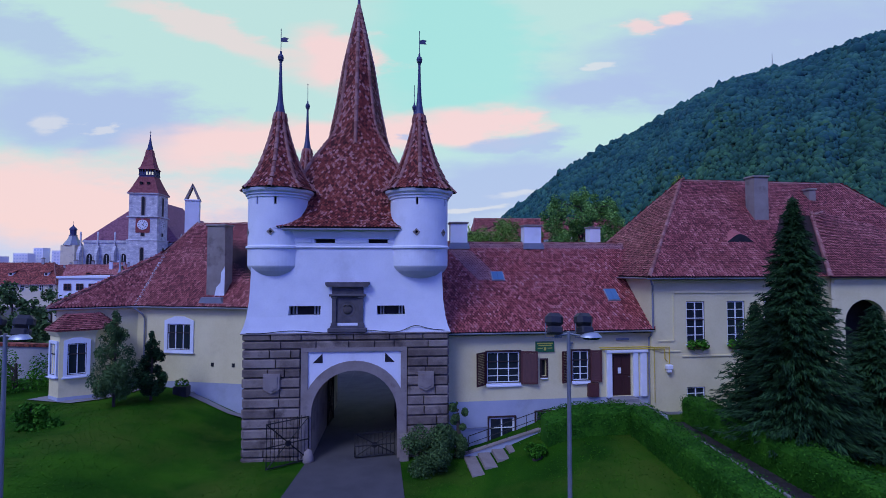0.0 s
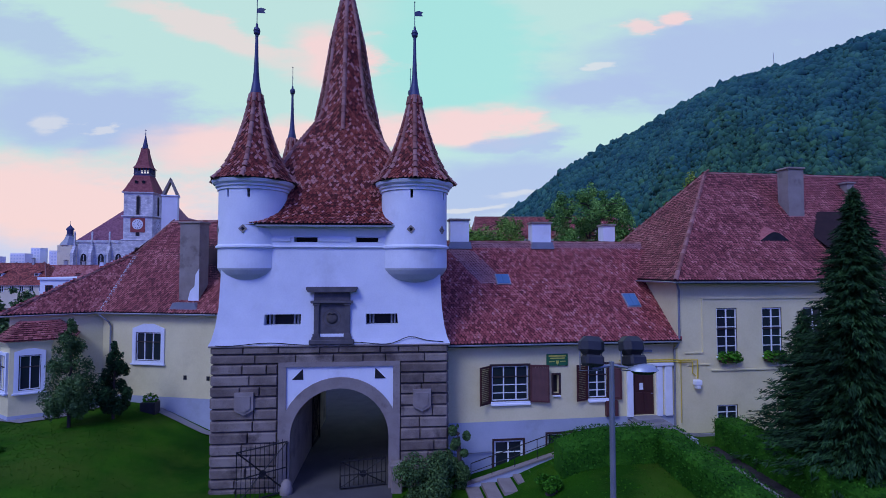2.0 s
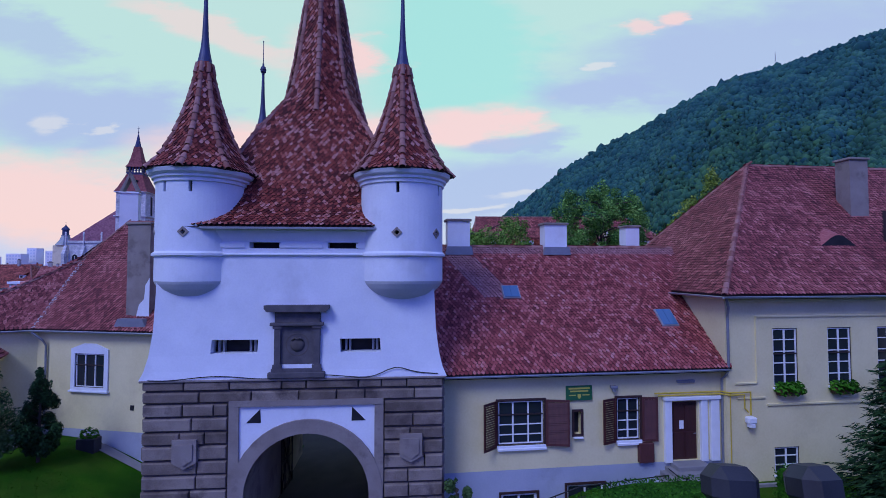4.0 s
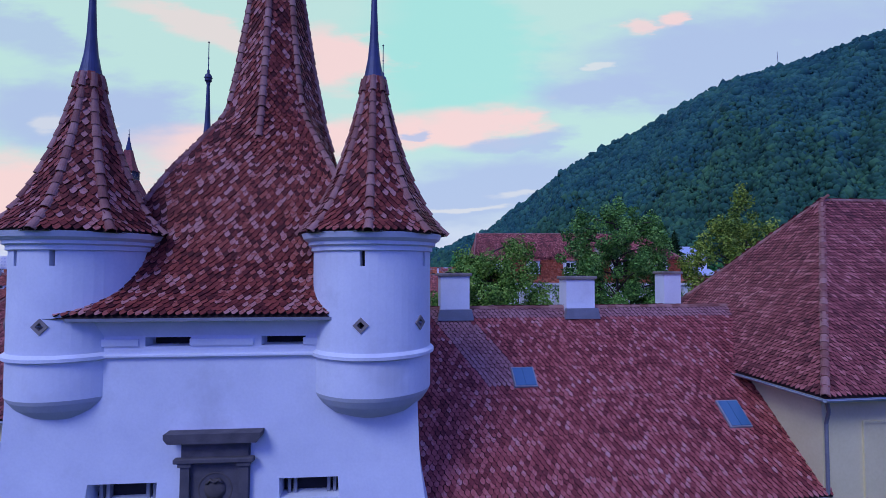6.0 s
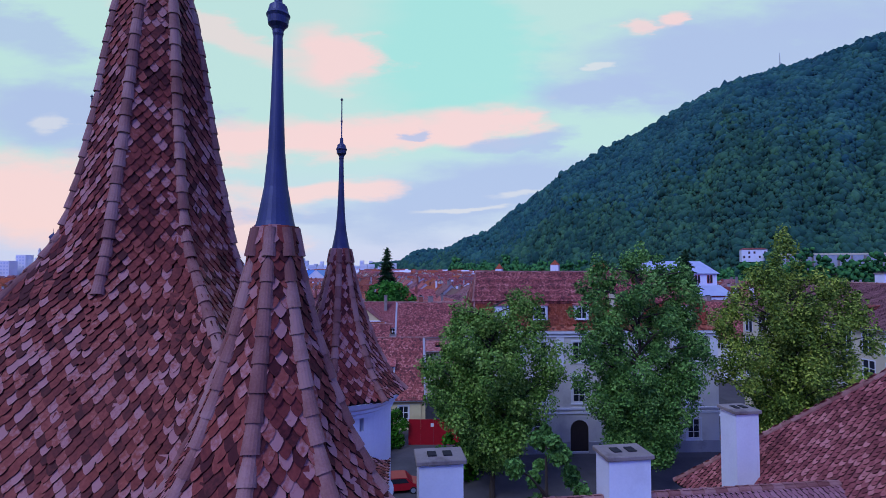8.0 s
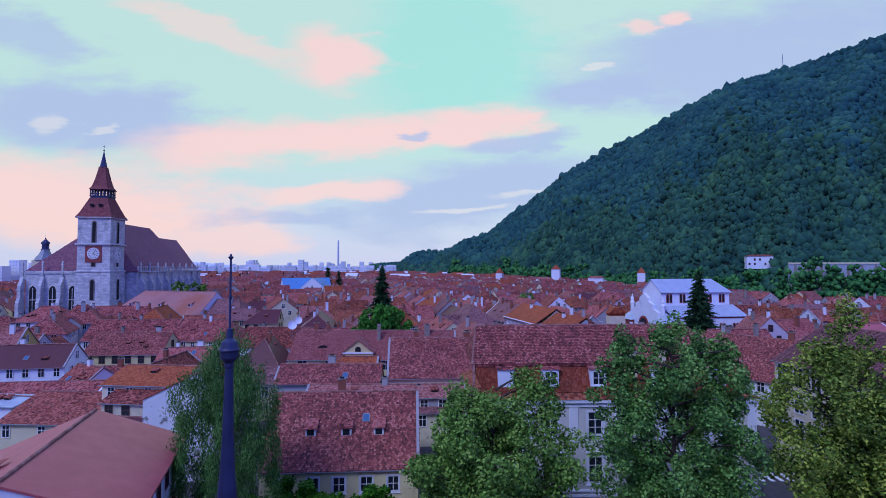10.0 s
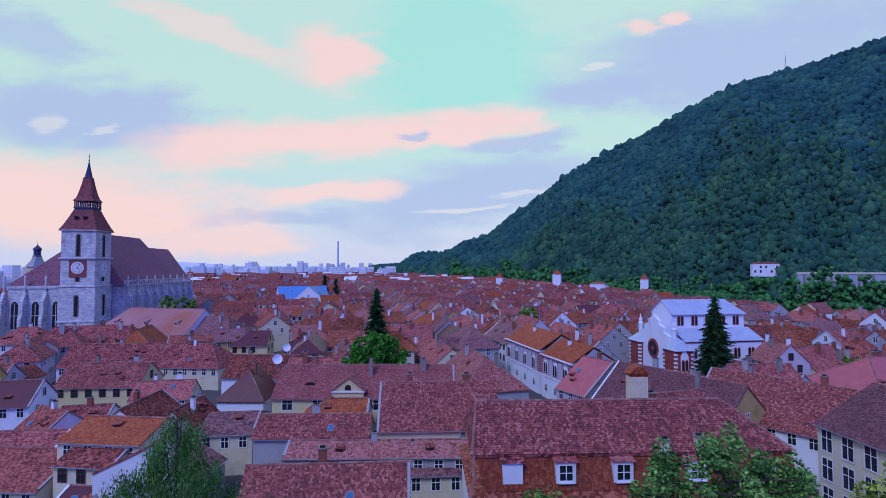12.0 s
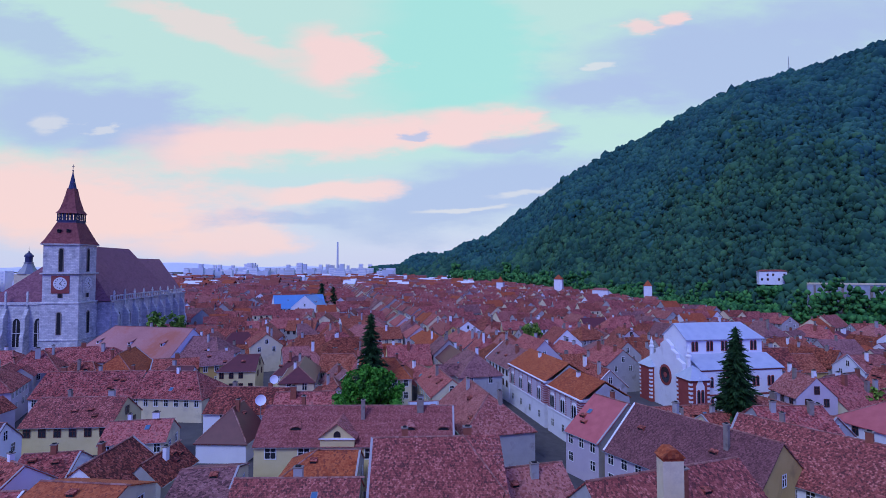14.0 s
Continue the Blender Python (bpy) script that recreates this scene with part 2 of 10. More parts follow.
for m_ in (TILE, TILE_WING, TILE_DARK, RIDGE, RIDGE_JOINED):
    b_ = m_.node_tree.nodes["Principled BSDF"]
    b_.inputs["Specular IOR Level"].default_value, b_.inputs["Roughness"].default_value = 0.15, 0.6
METAL_BLUE = surface("dark_blue_painted_sheet", [(0.030, 0.036, 0.085), (0.056, 0.066, 0.16)], scale=2.5, rough=0.5, metal=0.3, bump=0.1)
ZINC = surface("zinc_sheet", [(0.34, 0.37, 0.42), (0.48, 0.52, 0.57)], scale=1.5, rough=0.45, metal=0.6, bump=0.1)
LEAD = surface("dull_grey_sheet", [(0.20, 0.21, 0.25), (0.30, 0.32, 0.36)], scale=2, rough=0.55, metal=0.4, bump=0.15)
IRON = surface("black_wrought_iron", [(0.012, 0.012, 0.014), (0.03, 0.03, 0.033)], scale=6, rough=0.6, metal=0.5, bump=0.2)
WHITE_PAINT = surface("white_paint", [(0.74, 0.75, 0.78), (0.84, 0.85, 0.87)], scale=3, rough=0.5, bump=0.05)
BROWN_WOOD = surface("red_brown_painted_wood", [(0.075, 0.022, 0.02), (0.12, 0.036, 0.03)], scale=2, rough=0.6, bump=0.25, stretch=(6, 6, 1))
DOOR_WOOD = surface("dark_red_brown_door_wood", [(0.04, 0.013, 0.012), (0.07, 0.02, 0.018)], scale=2, rough=0.5, bump=0.25, stretch=(6, 6, 1))
DARK_WOOD = surface("near_black_window_wood", [(0.02, 0.013, 0.013), (0.04, 0.022, 0.02)], scale=2, rough=0.6, bump=0.2, stretch=(6, 6, 1))
# Near-black colour stands in for the unlit inside of openings, flues and windows.
DARK_HOLE = surface("unlit_inside_black", [(0.012, 0.012, 0.016), (0.03, 0.03, 0.035)], scale=2, bump=0)
ASPHALT = surface("asphalt", [(0.065, 0.060, 0.064), (0.105, 0.098, 0.10)], scale=0.8, fine=40, rough=0.9, bump=0.3, stain=(0.09, 0.088, 0.09), stain_scale=0.25)
PAVING = surface("grey_paving", [(0.20, 0.19, 0.20), (0.30, 0.29, 0.29)], scale=1.5, bump=0.25)
SOIL = surface("dark_garden_soil", [(0.016, 0.014, 0.014), (0.035, 0.03, 0.03), (0.06, 0.055, 0.055)], scale=2.5, rough=0.97, bump=0.8, dist=0.05)
GRASS = surface("mown_grass", [(0.007, 0.042, 0.002), (0.018, 0.086, 0.003), (0.045, 0.15, 0.006)], scale=0.35, fine=60, rough=0.95, bump=0.6, stain=(0.07, 0.12, 0.012), stain_scale=0.16, stain_at=(0.48, 0.72), dist=0.08)
LEAF_HEDGE = leaf_mat("hedge_leaf", [(0.014, 0.07, 0.005), (0.036, 0.155, 0.010), (0.075, 0.26, 0.02)])
LEAF_CLIPPED = surface("clipped_hedge_leaf", [(0.009, 0.05, 0.005), (0.022, 0.105, 0.008), (0.05, 0.185, 0.014)], scale=0.9, fine=9, rough=0.7, bump=0, per="island", spread=0.55)
LEAF_LIME = leaf_mat("lime_leaf", [(0.03, 0.09, 0.014), (0.095, 0.21, 0.032), (0.185, 0.345, 0.06), (0.31, 0.48, 0.10)])
LEAF_DEEP = leaf_mat("deep_green_leaf", [(0.0308, 0.0918, 0.022), (0.0825, 0.205, 0.045), (0.154, 0.335, 0.072), (0.275, 0.497, 0.12)])
LEAF_YELLOW = leaf_mat("yellow_green_leaf", [(0.039, 0.0756, 0.0144), (0.111, 0.189, 0.0288), (0.234, 0.342, 0.054), (0.468, 0.549, 0.09)])
LEAF_WILLOW = leaf_mat("willow_leaf", [(0.035, 0.095, 0.022), (0.09, 0.22, 0.05), (0.19, 0.40, 0.10)])
LEAF_BRIGHT = leaf_mat("bright_green_leaf", [(0.025, 0.13, 0.016), (0.06, 0.25, 0.03), (0.11, 0.37, 0.05)])
NEEDLE = leaf_mat("spruce_needle", [(0.00592, 0.02, 0.00814), (0.0163, 0.0488, 0.0178), (0.0385, 0.0999, 0.0326)])
NEEDLE_GREY = leaf_mat("grey_green_needle", [(0.03, 0.065, 0.022), (0.07, 0.135, 0.042), (0.12, 0.21, 0.07)])
for m_ in (GRASS, LEAF_CLIPPED, LEAF_HEDGE, NEEDLE, NEEDLE_GREY):
    m_.node_tree.nodes["Principled BSDF"].inputs["Specular IOR Level"].default_value = 0.08
BARK = surface("bark", [(0.04, 0.03, 0.025), (0.09, 0.07, 0.055)], scale=3, bump=0.7, stretch=(4, 4, 1))
# Leaf colours pushed to blue-teal to carry the aerial haze, most on the upper slope.
WOODS = surface("haze_blue_forest_leaf", [(0.010, 0.056, 0.064), (0.018, 0.086, 0.084), (0.028, 0.115, 0.096), (0.05, 0.16, 0.108)], scale=0.018, fine=14, rough=0.95, bump=0, per="island", spread=0.32)
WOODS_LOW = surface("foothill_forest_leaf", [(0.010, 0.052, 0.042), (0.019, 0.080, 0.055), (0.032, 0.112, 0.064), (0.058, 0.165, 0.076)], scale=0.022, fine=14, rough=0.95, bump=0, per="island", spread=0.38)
YELLOW_PIPE = surface("yellow_painted_pipe", [(0.55, 0.40, 0.03), (0.65, 0.48, 0.05)], scale=4, rough=0.5, bump=0.05)
RED_PAINT = surface("glossy_red_paint", [(0.34, 0.006, 0.016), (0.42, 0.01, 0.022)], scale=2, rough=0.35, bump=0.02)
GREEN_SIGN = surface("green_sign_paint", [(0.012, 0.10, 0.04), (0.02, 0.14, 0.05)], scale=3, rough=0.5, bump=0.03)
LAMP_GREY = surface("grey_steel_post", [(0.20, 0.21, 0.25), (0.28, 0.30, 0.34)], scale=3, rough=0.45, metal=0.5, bump=0.05)
BLACK_PLASTIC = surface("black_housing", [(0.015, 0.015, 0.018), (0.03, 0.03, 0.034)], scale=3, rough=0.5, bump=0.05)


def glass_mat(name, col=(0.02, 0.025, 0.035)):
    m, nt, b = node_mat(name, 0.06)
    b.inputs["Base Color"].default_value = (*col, 1)
    b.inputs["Specular IOR Level"].default_value = 0.6
    n = nt.nodes.new("ShaderNodeTexNoise")
    n.inputs["Scale"].default_value = 1.3
    bp = nt.nodes.new("ShaderNodeBump")
    bp.inputs["Strength"].default_value, bp.inputs["Distance"].default_value = 0.08, 0.05
    nt.links.new(n.outputs[0], bp.inputs["Height"])
    nt.links.new(bp.outputs[0], b.inputs["Normal"])
    return m


GLASS = glass_mat("window_glass")

# Blue base colour paints in the sky that the roof panes would reflect.
GLASS_BLUE = glass_mat("sky_tinted_pane_glass", (0.07, 0.17, 0.30))

# ---- building tools ----
class Shape:
    """Collects vertices and faces; m holds a material slot for each face."""

    def __init__(self):
        self.v, self.f, self.m = [], [], []

    def add(self, verts, faces, slot=0):
        k = len(self.v)
        self.v += [tuple(p) for p in verts]
        self.f += [tuple(i + k for i in f) for f in faces]
        self.m += [slot] * len(faces)
        return self

    def box(self, x0, x1, y0, y1, z0, z1, slot=0, c=0.0):
        if c <= 0:
            v = [(x, y, z) for z in (z0, z1) for y in (y0, y1) for x in (x0, x1)]
            return self.add(v, [(0, 2, 3, 1), (4, 5, 7, 6), (0, 1, 5, 4), (2, 6, 7, 3), (0, 4, 6, 2), (1, 3, 7, 5)], slot)
        v = []
        for z, e in ((z0, c), (z0 + c, 0), (z1 - c, 0), (z1, c)):
            a0, a1, b0, b1 = x0 + e, x1 - e, y0 + e, y1 - e
            v += [(a0 + (0 if e else c), b0, z), (a1 - (0 if e else c), b0, z), (a1, b0 + (0 if e else c), z), (a1, b1 - (0 if e else c), z),
                  (a1 - (0 if e else c), b1, z), (a0 + (0 if e else c), b1, z), (a0, b1 - (0 if e else c), z), (a0, b0 + (0 if e else c), z)]
        f = [tuple(range(7, -1, -1)), tuple(range(24, 32))]
        for r in range(3):
            f += [(8 * r + i, 8 * r + (i + 1) % 8, 8 * r + 8 + (i + 1) % 8, 8 * r + 8 + i) for i in range(8)]
        return self.add(v, f, slot)

    def prism(self, pts, y0, y1, slot=0):
        """A polygon in x and z, given anticlockwise as seen from -y, drawn out from y0 to y1."""
        n = len(pts)
        v = [(x, y0, z) for x, z in pts] + [(x, y1, z) for x, z in pts]
        return self.add(v, [tuple(range(n)), tuple(range(2 * n - 1, n - 1, -1))] + [(i, i + n, (i + 1) % n + n, (i + 1) % n) for i in range(n)], slot)

    def slab(self, pts, z0, z1, slot=0):
        """A polygon in x and y, anticlockwise from above, drawn up from z0 to z1."""
        n = len(pts)
        v = [(x, y, z0) for x, y in pts] + [(x, y, z1) for x, y in pts]
        return self.add(v, [tuple(range(n - 1, -1, -1)), tuple(range(n, 2 * n))] + [(i, (i + 1) % n, (i + 1) % n + n, i + n) for i in range(n)], slot)

    def lathe(self, prof, n=24, cx=0.0, cy=0.0, a0=0.0, slot=0, caps=True):
        k = len(prof)
        v = [(cx + r * math.cos(a0 + 2 * math.pi * i / n), cy + r * math.sin(a0 + 2 * math.pi * i / n), z) for r, z in prof for i in range(n)]
        f = [(j * n + i, j * n + (i + 1) % n, (j + 1) * n + (i + 1) % n, (j + 1) * n + i) for j in range(k - 1) for i in range(n)]
        if caps:
            f += [tuple(range(n - 1, -1, -1)), tuple(range((k - 1) * n, k * n))]
        return self.add(v, f, slot)

    def tube(self, pts, r, n=6, slot=0, r1=None):
        pts = [Vector(p) for p in pts]
        v, k = [], len(pts)
        for i, p in enumerate(pts):
            d = (pts[min(i + 1, k - 1)] - pts[max(i - 1, 0)]).normalized()
            a = d.cross(Vector((0, 0, 1)) if abs(d.z) < 0.9 else Vector((1, 0, 0))).normalized()
            b = d.cross(a)
            rr = r if r1 is None else r + (r1 - r) * i / (k - 1)
            v += [tuple(p + rr * (math.cos(2 * math.pi * j / n) * a + math.sin(2 * math.pi * j / n) * b)) for j in range(n)]
        f = [(i * n + (j + 1) % n, i * n + j, (i + 1) * n + j, (i + 1) * n + (j + 1) % n) for i in range(k - 1) for j in range(n)]
        return self.add(v, f + [tuple(range(n)), tuple(range(k * n - 1, (k - 1) * n - 1, -1))], slot)

    def moved(self, m):
        s = Shape()
        s.v, s.f, s.m = [tuple(m @ Vector(p)) for p in self.v], self.f, self.m
        return s

    def join(self, other, m=None, slot=None):
        o = other.moved(m) if m is not None else other
        k = len(self.v)
        self.v += o.v
        self.f += [tuple(i + k for i in f) for f in o.f]
        self.m += o.m if slot is None else [slot] * len(o.f)
        return self

    def mesh(self, name, mats, smooth=False):
        me = bpy.data.meshes.new(name)
        me.from_pydata(self.v, [], self.f)
        for x in mats:
            me.materials.append(x)
        if len(mats) > 1:
            me.polygons.foreach_set("material_index", self.m)
        if smooth:
            me.polygons.foreach_set("use_smooth", [True] * len(me.polygons))
        me.update()
        return me


def thing(name, label, category, m=None, group="", kind=""):
    """An empty at a thing's base, which parents its parts."""
    ob = new(name)
    ob.empty_display_size = 0.3
    if m is not None:
        ob.matrix_world = m
    return tagged(ob, label, category, group, kind)


def part(name, shape, mats, parent=None, label="", m=None, smooth=False):
    """One mesh object under a thing or a part. shape: a Shape, or a mesh to share."""
    mats = mats if isinstance(mats, (list, tuple)) else [mats]
    me = shape.mesh(name, mats, smooth) if isinstance(shape, Shape) else shape
    ob = new(name, me)
    ob.parent = parent
    if m is not None:
        ob.matrix_basis = m
    if label:
        ob["label"] = label
    return ob


def solo(name, shape, mats, label, category, m=None, group="", kind="", smooth=False):
    """A thing that is one mesh."""
    return tagged(part(name, shape, mats, None, "", m, smooth), label, category, group, kind)


def tile_basis(left, right, w, jitter=0.012, seed=1):
    """Places for tiles in courses between two edges, which are lists of points from the eave up, a course apart: rows of (place, along, up, normal, course)."""
    rnd = np.random.default_rng(seed)
    out = []
    n = len(left)
    for i in range(n - 1):
        a, b = np.array(left[i], float), np.array(right[i], float)
        mid0, mid1 = (a + b) / 2, (np.array(left[i + 1], float) + np.array(right[i + 1], float)) / 2
        wid = np.linalg.norm(b - a)
        if wid < 0.05:
            continue
        al = (b - a) / wid
        up = mid1 - mid0
        up -= al * (up @ al)
        h = np.linalg.norm(up)
        if h < 1e-4:
            continue
        up /= h
        nor = np.cross(al, up)
        cnt = max(1, int(round(wid / w)))
        off = 0.5 if i % 2 else 0.0
        for j in range(cnt + (1 if off else 0)):
            s = (j + 0.5 - off) / cnt
            if s < 0.02 or s > 0.98:
                s = min(max(s, 0.5 * 0.5 / cnt), 1 - 0.25 / cnt)
            tu, ta = rnd.normal(0, 0.035, 2)
            u2 = up + nor * tu
            u2 /= np.linalg.norm(u2)
            a2 = al + nor * ta
            a2 -= u2 * (a2 @ u2)
            a2 /= np.linalg.norm(a2)
            out.append((a + al * wid * s + up * rnd.normal(0, jitter), a2, u2, np.cross(a2, u2), h))
    return out


TILE_POINTED = [(-0.5, 0.52), (-0.27, 0.19), (0.0, 0.0), (0.27, 0.19), (0.5, 0.52)]
TILE_SCALE = [(-0.49, 0.47), (-0.30, 0.18), (0.0, 0.0), (0.30, 0.18), (0.49, 0.47)]
TILE_BLUNT = [(-0.5, 0.22), (0.0, 0.0), (0.5, 0.22)]


def tile_shape(low, w, h, lift=0.046, thick=0.036):
    """One tile in its own axes: x along the course, y up the slope, z off the roof."""
    pts = [(x * w * 0.89, y * h) for x, y in low] + [(0.445 * w, 1.25 * h), (-0.445 * w, 1.25 * h)]
    k = len(low)
    top = [(x, y, lift * (1 - y / (1.25 * h)) + thick) for x, y in pts]
    bot = [(x, y, z - thick - 0.004) for x, y, z in top[:k]]
    v = np.array(top + bot)
    f = [tuple(range(k + 2))] + [(i, k + 2 + i, k + 3 + i, i + 1) for i in range(k - 1)]
    return v, f


def tiles_shape(basis, low, w, h, lift=0.042):
    tv, tf = tile_shape(low, w, h, lift)
    s = Shape()
    if not basis:
        return s
    c = np.array([b[0] for b in basis])
    A, U, Nn = (np.array([b[i] for b in basis]) for i in (1, 2, 3))
    V = c[:, None, :] + tv[None, :, 0:1] * A[:, None, :] + tv[None, :, 1:2] * U[:, None, :] + tv[None, :, 2:3] * Nn[:, None, :]
    s.v = V.reshape(-1, 3).tolist()
    k = len(tv)
    s.f = [tuple(i + q * k for i in f) for q in range(len(basis)) for f in tf]
    # slot 1: rim faces, coloured dark for the shadow under the edge
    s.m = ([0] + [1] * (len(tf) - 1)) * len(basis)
    return s


def basis_matrix(b):
    p, a, u, n = b[:4]
    return Matrix(((a[0], u[0], n[0], p[0]), (a[1], u[1], n[1], p[1]), (a[2], u[2], n[2], p[2]), (0, 0, 0, 1)))


def ramp_edge(a, b, n):
    a, b = np.array(a, float), np.array(b, float)
    return [a + (b - a) * i / n for i in range(n + 1)]


def ridge_piece(r0=0.13, r1=0.10, ln=0.42):
    """A half-round ridge tile, wider at its lower end, along y."""
    s = Shape()
    n = 8
    for y, r in ((0, r0), (ln, r1)):
        s.v += [(r * math.cos(math.pi * i / n), y, r * math.sin(math.pi * i / n)) for i in range(n + 1)]
    s.v += [((r0 - 0.02) * math.cos(math.pi * i / n), 0, (r0 - 0.02) * math.sin(math.pi * i / n)) for i in range(n + 1)]
    k = n + 1
    s.f = [(i + 1, i, k + i, k + i + 1) for i in range(n)] + [(i, i + 1, 2 * k + i + 1, 2 * k + i) for i in range(n)]
    s.m = [0] * len(s.f)
    return s


def along_edge(pts, step):
    """Points a step apart along a polyline, with directions."""
    pts = [Vector(p) for p in pts]
    out, carry = [], 0.0
    for a, b in zip(pts, pts[1:]):
        d = (b - a).length
        if d < 1e-6:
            continue
        t = carry
        while t < d:
            out.append((a + (b - a) * (t / d), (b - a).normalized()))
            t += step
        carry = t - d
    return out


def ridge_matrix(p, d, outward, lift=0.0, scale=1.0):
    d = Vector(d)
    n = (Vector(outward) - d * Vector(outward).dot(d)).normalized()
    x = d.cross(n)
    q = Vector(p) + n * lift
    return Matrix(((x[0] * scale, d[0], n[0] * scale, q[0]), (x[1] * scale, d[1], n[1] * scale, q[1]), (x[2] * scale, d[2], n[2] * scale, q[2]), (0, 0, 0, 1)))


def ridge_run(pts, outward, step=0.36, r=0.13):
    """Joined ridge tiles along a polyline."""
    s, one = Shape(), ridge_piece(r, r * 0.8, step * 1.15)
    for p, d in along_edge(pts, step):
        s.join(one, ridge_matrix(p, d, outward, -0.02))
    return s


# windows of several makes, each mesh built once and shared
_made = {}


def plate_with_holes(us, zs, y0, y1, slot=0):
    """A frame: bars between the lines given as (from, to) pairs, as one connected grid with openings."""
    s = Shape()
    ux, zx = sorted(set(v for p in us for v in p)), sorted(set(v for p in zs for v in p))
    ids = {}

    def vt(u, y, z):
        k = (u, y, z)
        if k not in ids:
            ids[k] = len(s.v)
            s.v.append(k)
        return ids[k]

    def solid(i, j):
        if not (0 <= i < len(ux) - 1 and 0 <= j < len(zx) - 1):
            return False
        um, zm = (ux[i] + ux[i + 1]) / 2, (zx[j] + zx[j + 1]) / 2
        return any(a < um < b for a, b in us) or any(a < zm < b for a, b in zs)

    for i in range(len(ux) - 1):
        for j in range(len(zx) - 1):
            if not solid(i, j):
                continue
            a, b, c, d = ux[i], ux[i + 1], zx[j], zx[j + 1]
            s.f.append((vt(a, y0, c), vt(b, y0, c), vt(b, y0, d), vt(a, y0, d)))
            for di, dj, q in ((-1, 0, ((a, d), (a, c))), (1, 0, ((b, c), (b, d))), (0, -1, ((a, c), (b, c))), (0, 1, ((b, d), (a, d)))):
                if not solid(i + di, j + dj):
                    (p0, r0), (p1, r1) = q
                    s.f.append((vt(p0, y0, r0), vt(p0, y1, r0), vt(p1, y1, r1), vt(p1, y0, r1)))
    s.m = [slot] * len(s.f)
    return s


def window_meshes(w, h, cols, rows, frame_w, surround, transom, head, mats):
    key = ("win", round(w, 2), round(h, 2), cols, rows, frame_w, surround, transom, head, mats[0].name)
    if key in _made:
        return _made[key]
    f = frame_w
    us = [(-w / 2, -w / 2 + f), (w / 2 - f, w / 2)] + [(-w / 2 + w * i / cols - f * 0.38, -w / 2 + w * i / cols + f * 0.38) for i in range(1, cols)]
    zl = [h * i / rows for i in range(1, rows)] if not transom else [h * transom] + [h * transom * i / (rows - 1) for i in range(1, rows - 1)]
    zs = [(0, f), (h - f, h)] + [(z - f * 0.24, z + f * 0.24) for z in zl]
    fr = plate_with_holes(us, zs, 0.0, 0.07)
    gl = Shape().box(-w / 2 + 0.01, w / 2 - 0.01, 0.045, 0.06, 0.01, h - 0.01)
    sr = None
    if surround:
        s_ = surround
        sr = plate_with_holes([(-w / 2 - s_, -w / 2), (w / 2, w / 2 + s_)], [(-s_ * 0.6, 0), (h, h + s_)], -0.07, 0.05)
        if head:
            sr.prism([(-w / 2 - s_, h + s_), (w / 2 + s_, h + s_), (w * 0.2, h + s_ + head), (-w * 0.2, h + s_ + head)], -0.07, 0.05)
        sr = sr.mesh("window_surround", [PLASTER])
    sl = Shape().box(-w / 2 - surround - 0.06, w / 2 + surround + 0.06, -0.16, 0.05, -surround * 0.6 - 0.1, -surround * 0.6 - 0.005, c=0.015).mesh("window_sill", [PLASTER])
    _made[key] = (fr.mesh("window_frame", [mats[0]]), gl.mesh("pane", [mats[1]]), sr, sl)
    return _made[key]


def window(parent, m, w, h, cols=2, rows=3, frame_mat=None, surround=0.0, transom=0.0, head=0.0, f=0.07, label="", name="window", glass=None, sill=True):
    fr, gl, sr, sl = window_meshes(w, h, cols, rows, f, surround, transom, head, (frame_mat or WHITE_PAINT, glass or GLASS))
    a = part(name, fr, None, parent, label, m)
    part("pane", gl, None, a)
    if f < 0.085:
        k = ("casing", round(w, 2), round(h, 2), transom)
        if k not in _made:
            bars = [(0, 0.035), (h - 0.035, h)] + ([(h * transom - 0.03, h * transom + 0.03)] if transom else [(h * 0.56 - 0.03, h * 0.56 + 0.03)] if h > 2 else [])
            _made[k] = plate_with_holes([(-w / 2, -w / 2 + 0.035), (w / 2 - 0.035, w / 2)], bars, -0.012, 0.02).mesh("casing", [DARK_WOOD])
        part("casing", _made[k], None, a, "dark outer casing")
    if sr:
        part("window_surround", sr, None, a)
    if sill:
        part("window_sill", sl, None, a)
    return a

# ---- ground ----
TOWN_GROUND = surface("grey_town_ground", [(0.07, 0.065, 0.07), (0.12, 0.11, 0.115)], scale=0.3, fine=30, bump=0.2)
GX, GY, GYAW = -5.218, 26.519, 4.8          # the gate tower's front, middle of its foot
G = pose(GX, GY, 0, 0, 0, GYAW)
WING = pose(0.45, 27.65, 0, 0, 0, 7.4)   # eave line of the low wing beside the tower


def ease(a, b, x):
    t = np.clip((x - a) / (b - a), 0, 1)
    return t * t * (3 - 2 * t)


def ground_z(x, y):
    c, s = math.cos(radians(GYAW)), math.sin(radians(GYAW))
    u, w = (x - GX) * c + (y - GY) * s, -(x - GX) * s + (y - GY) * c
    z = 0.4 + 1.95 * ease(-5.6, -13.0, u) + 1.6 * ease(6.5, 12.5, u)
    z = z + 0.25 * ease(-4, -12, w) * ease(9, 3, np.abs(u))
    return z + (-0.5 - z) * ease(10, 26, w)


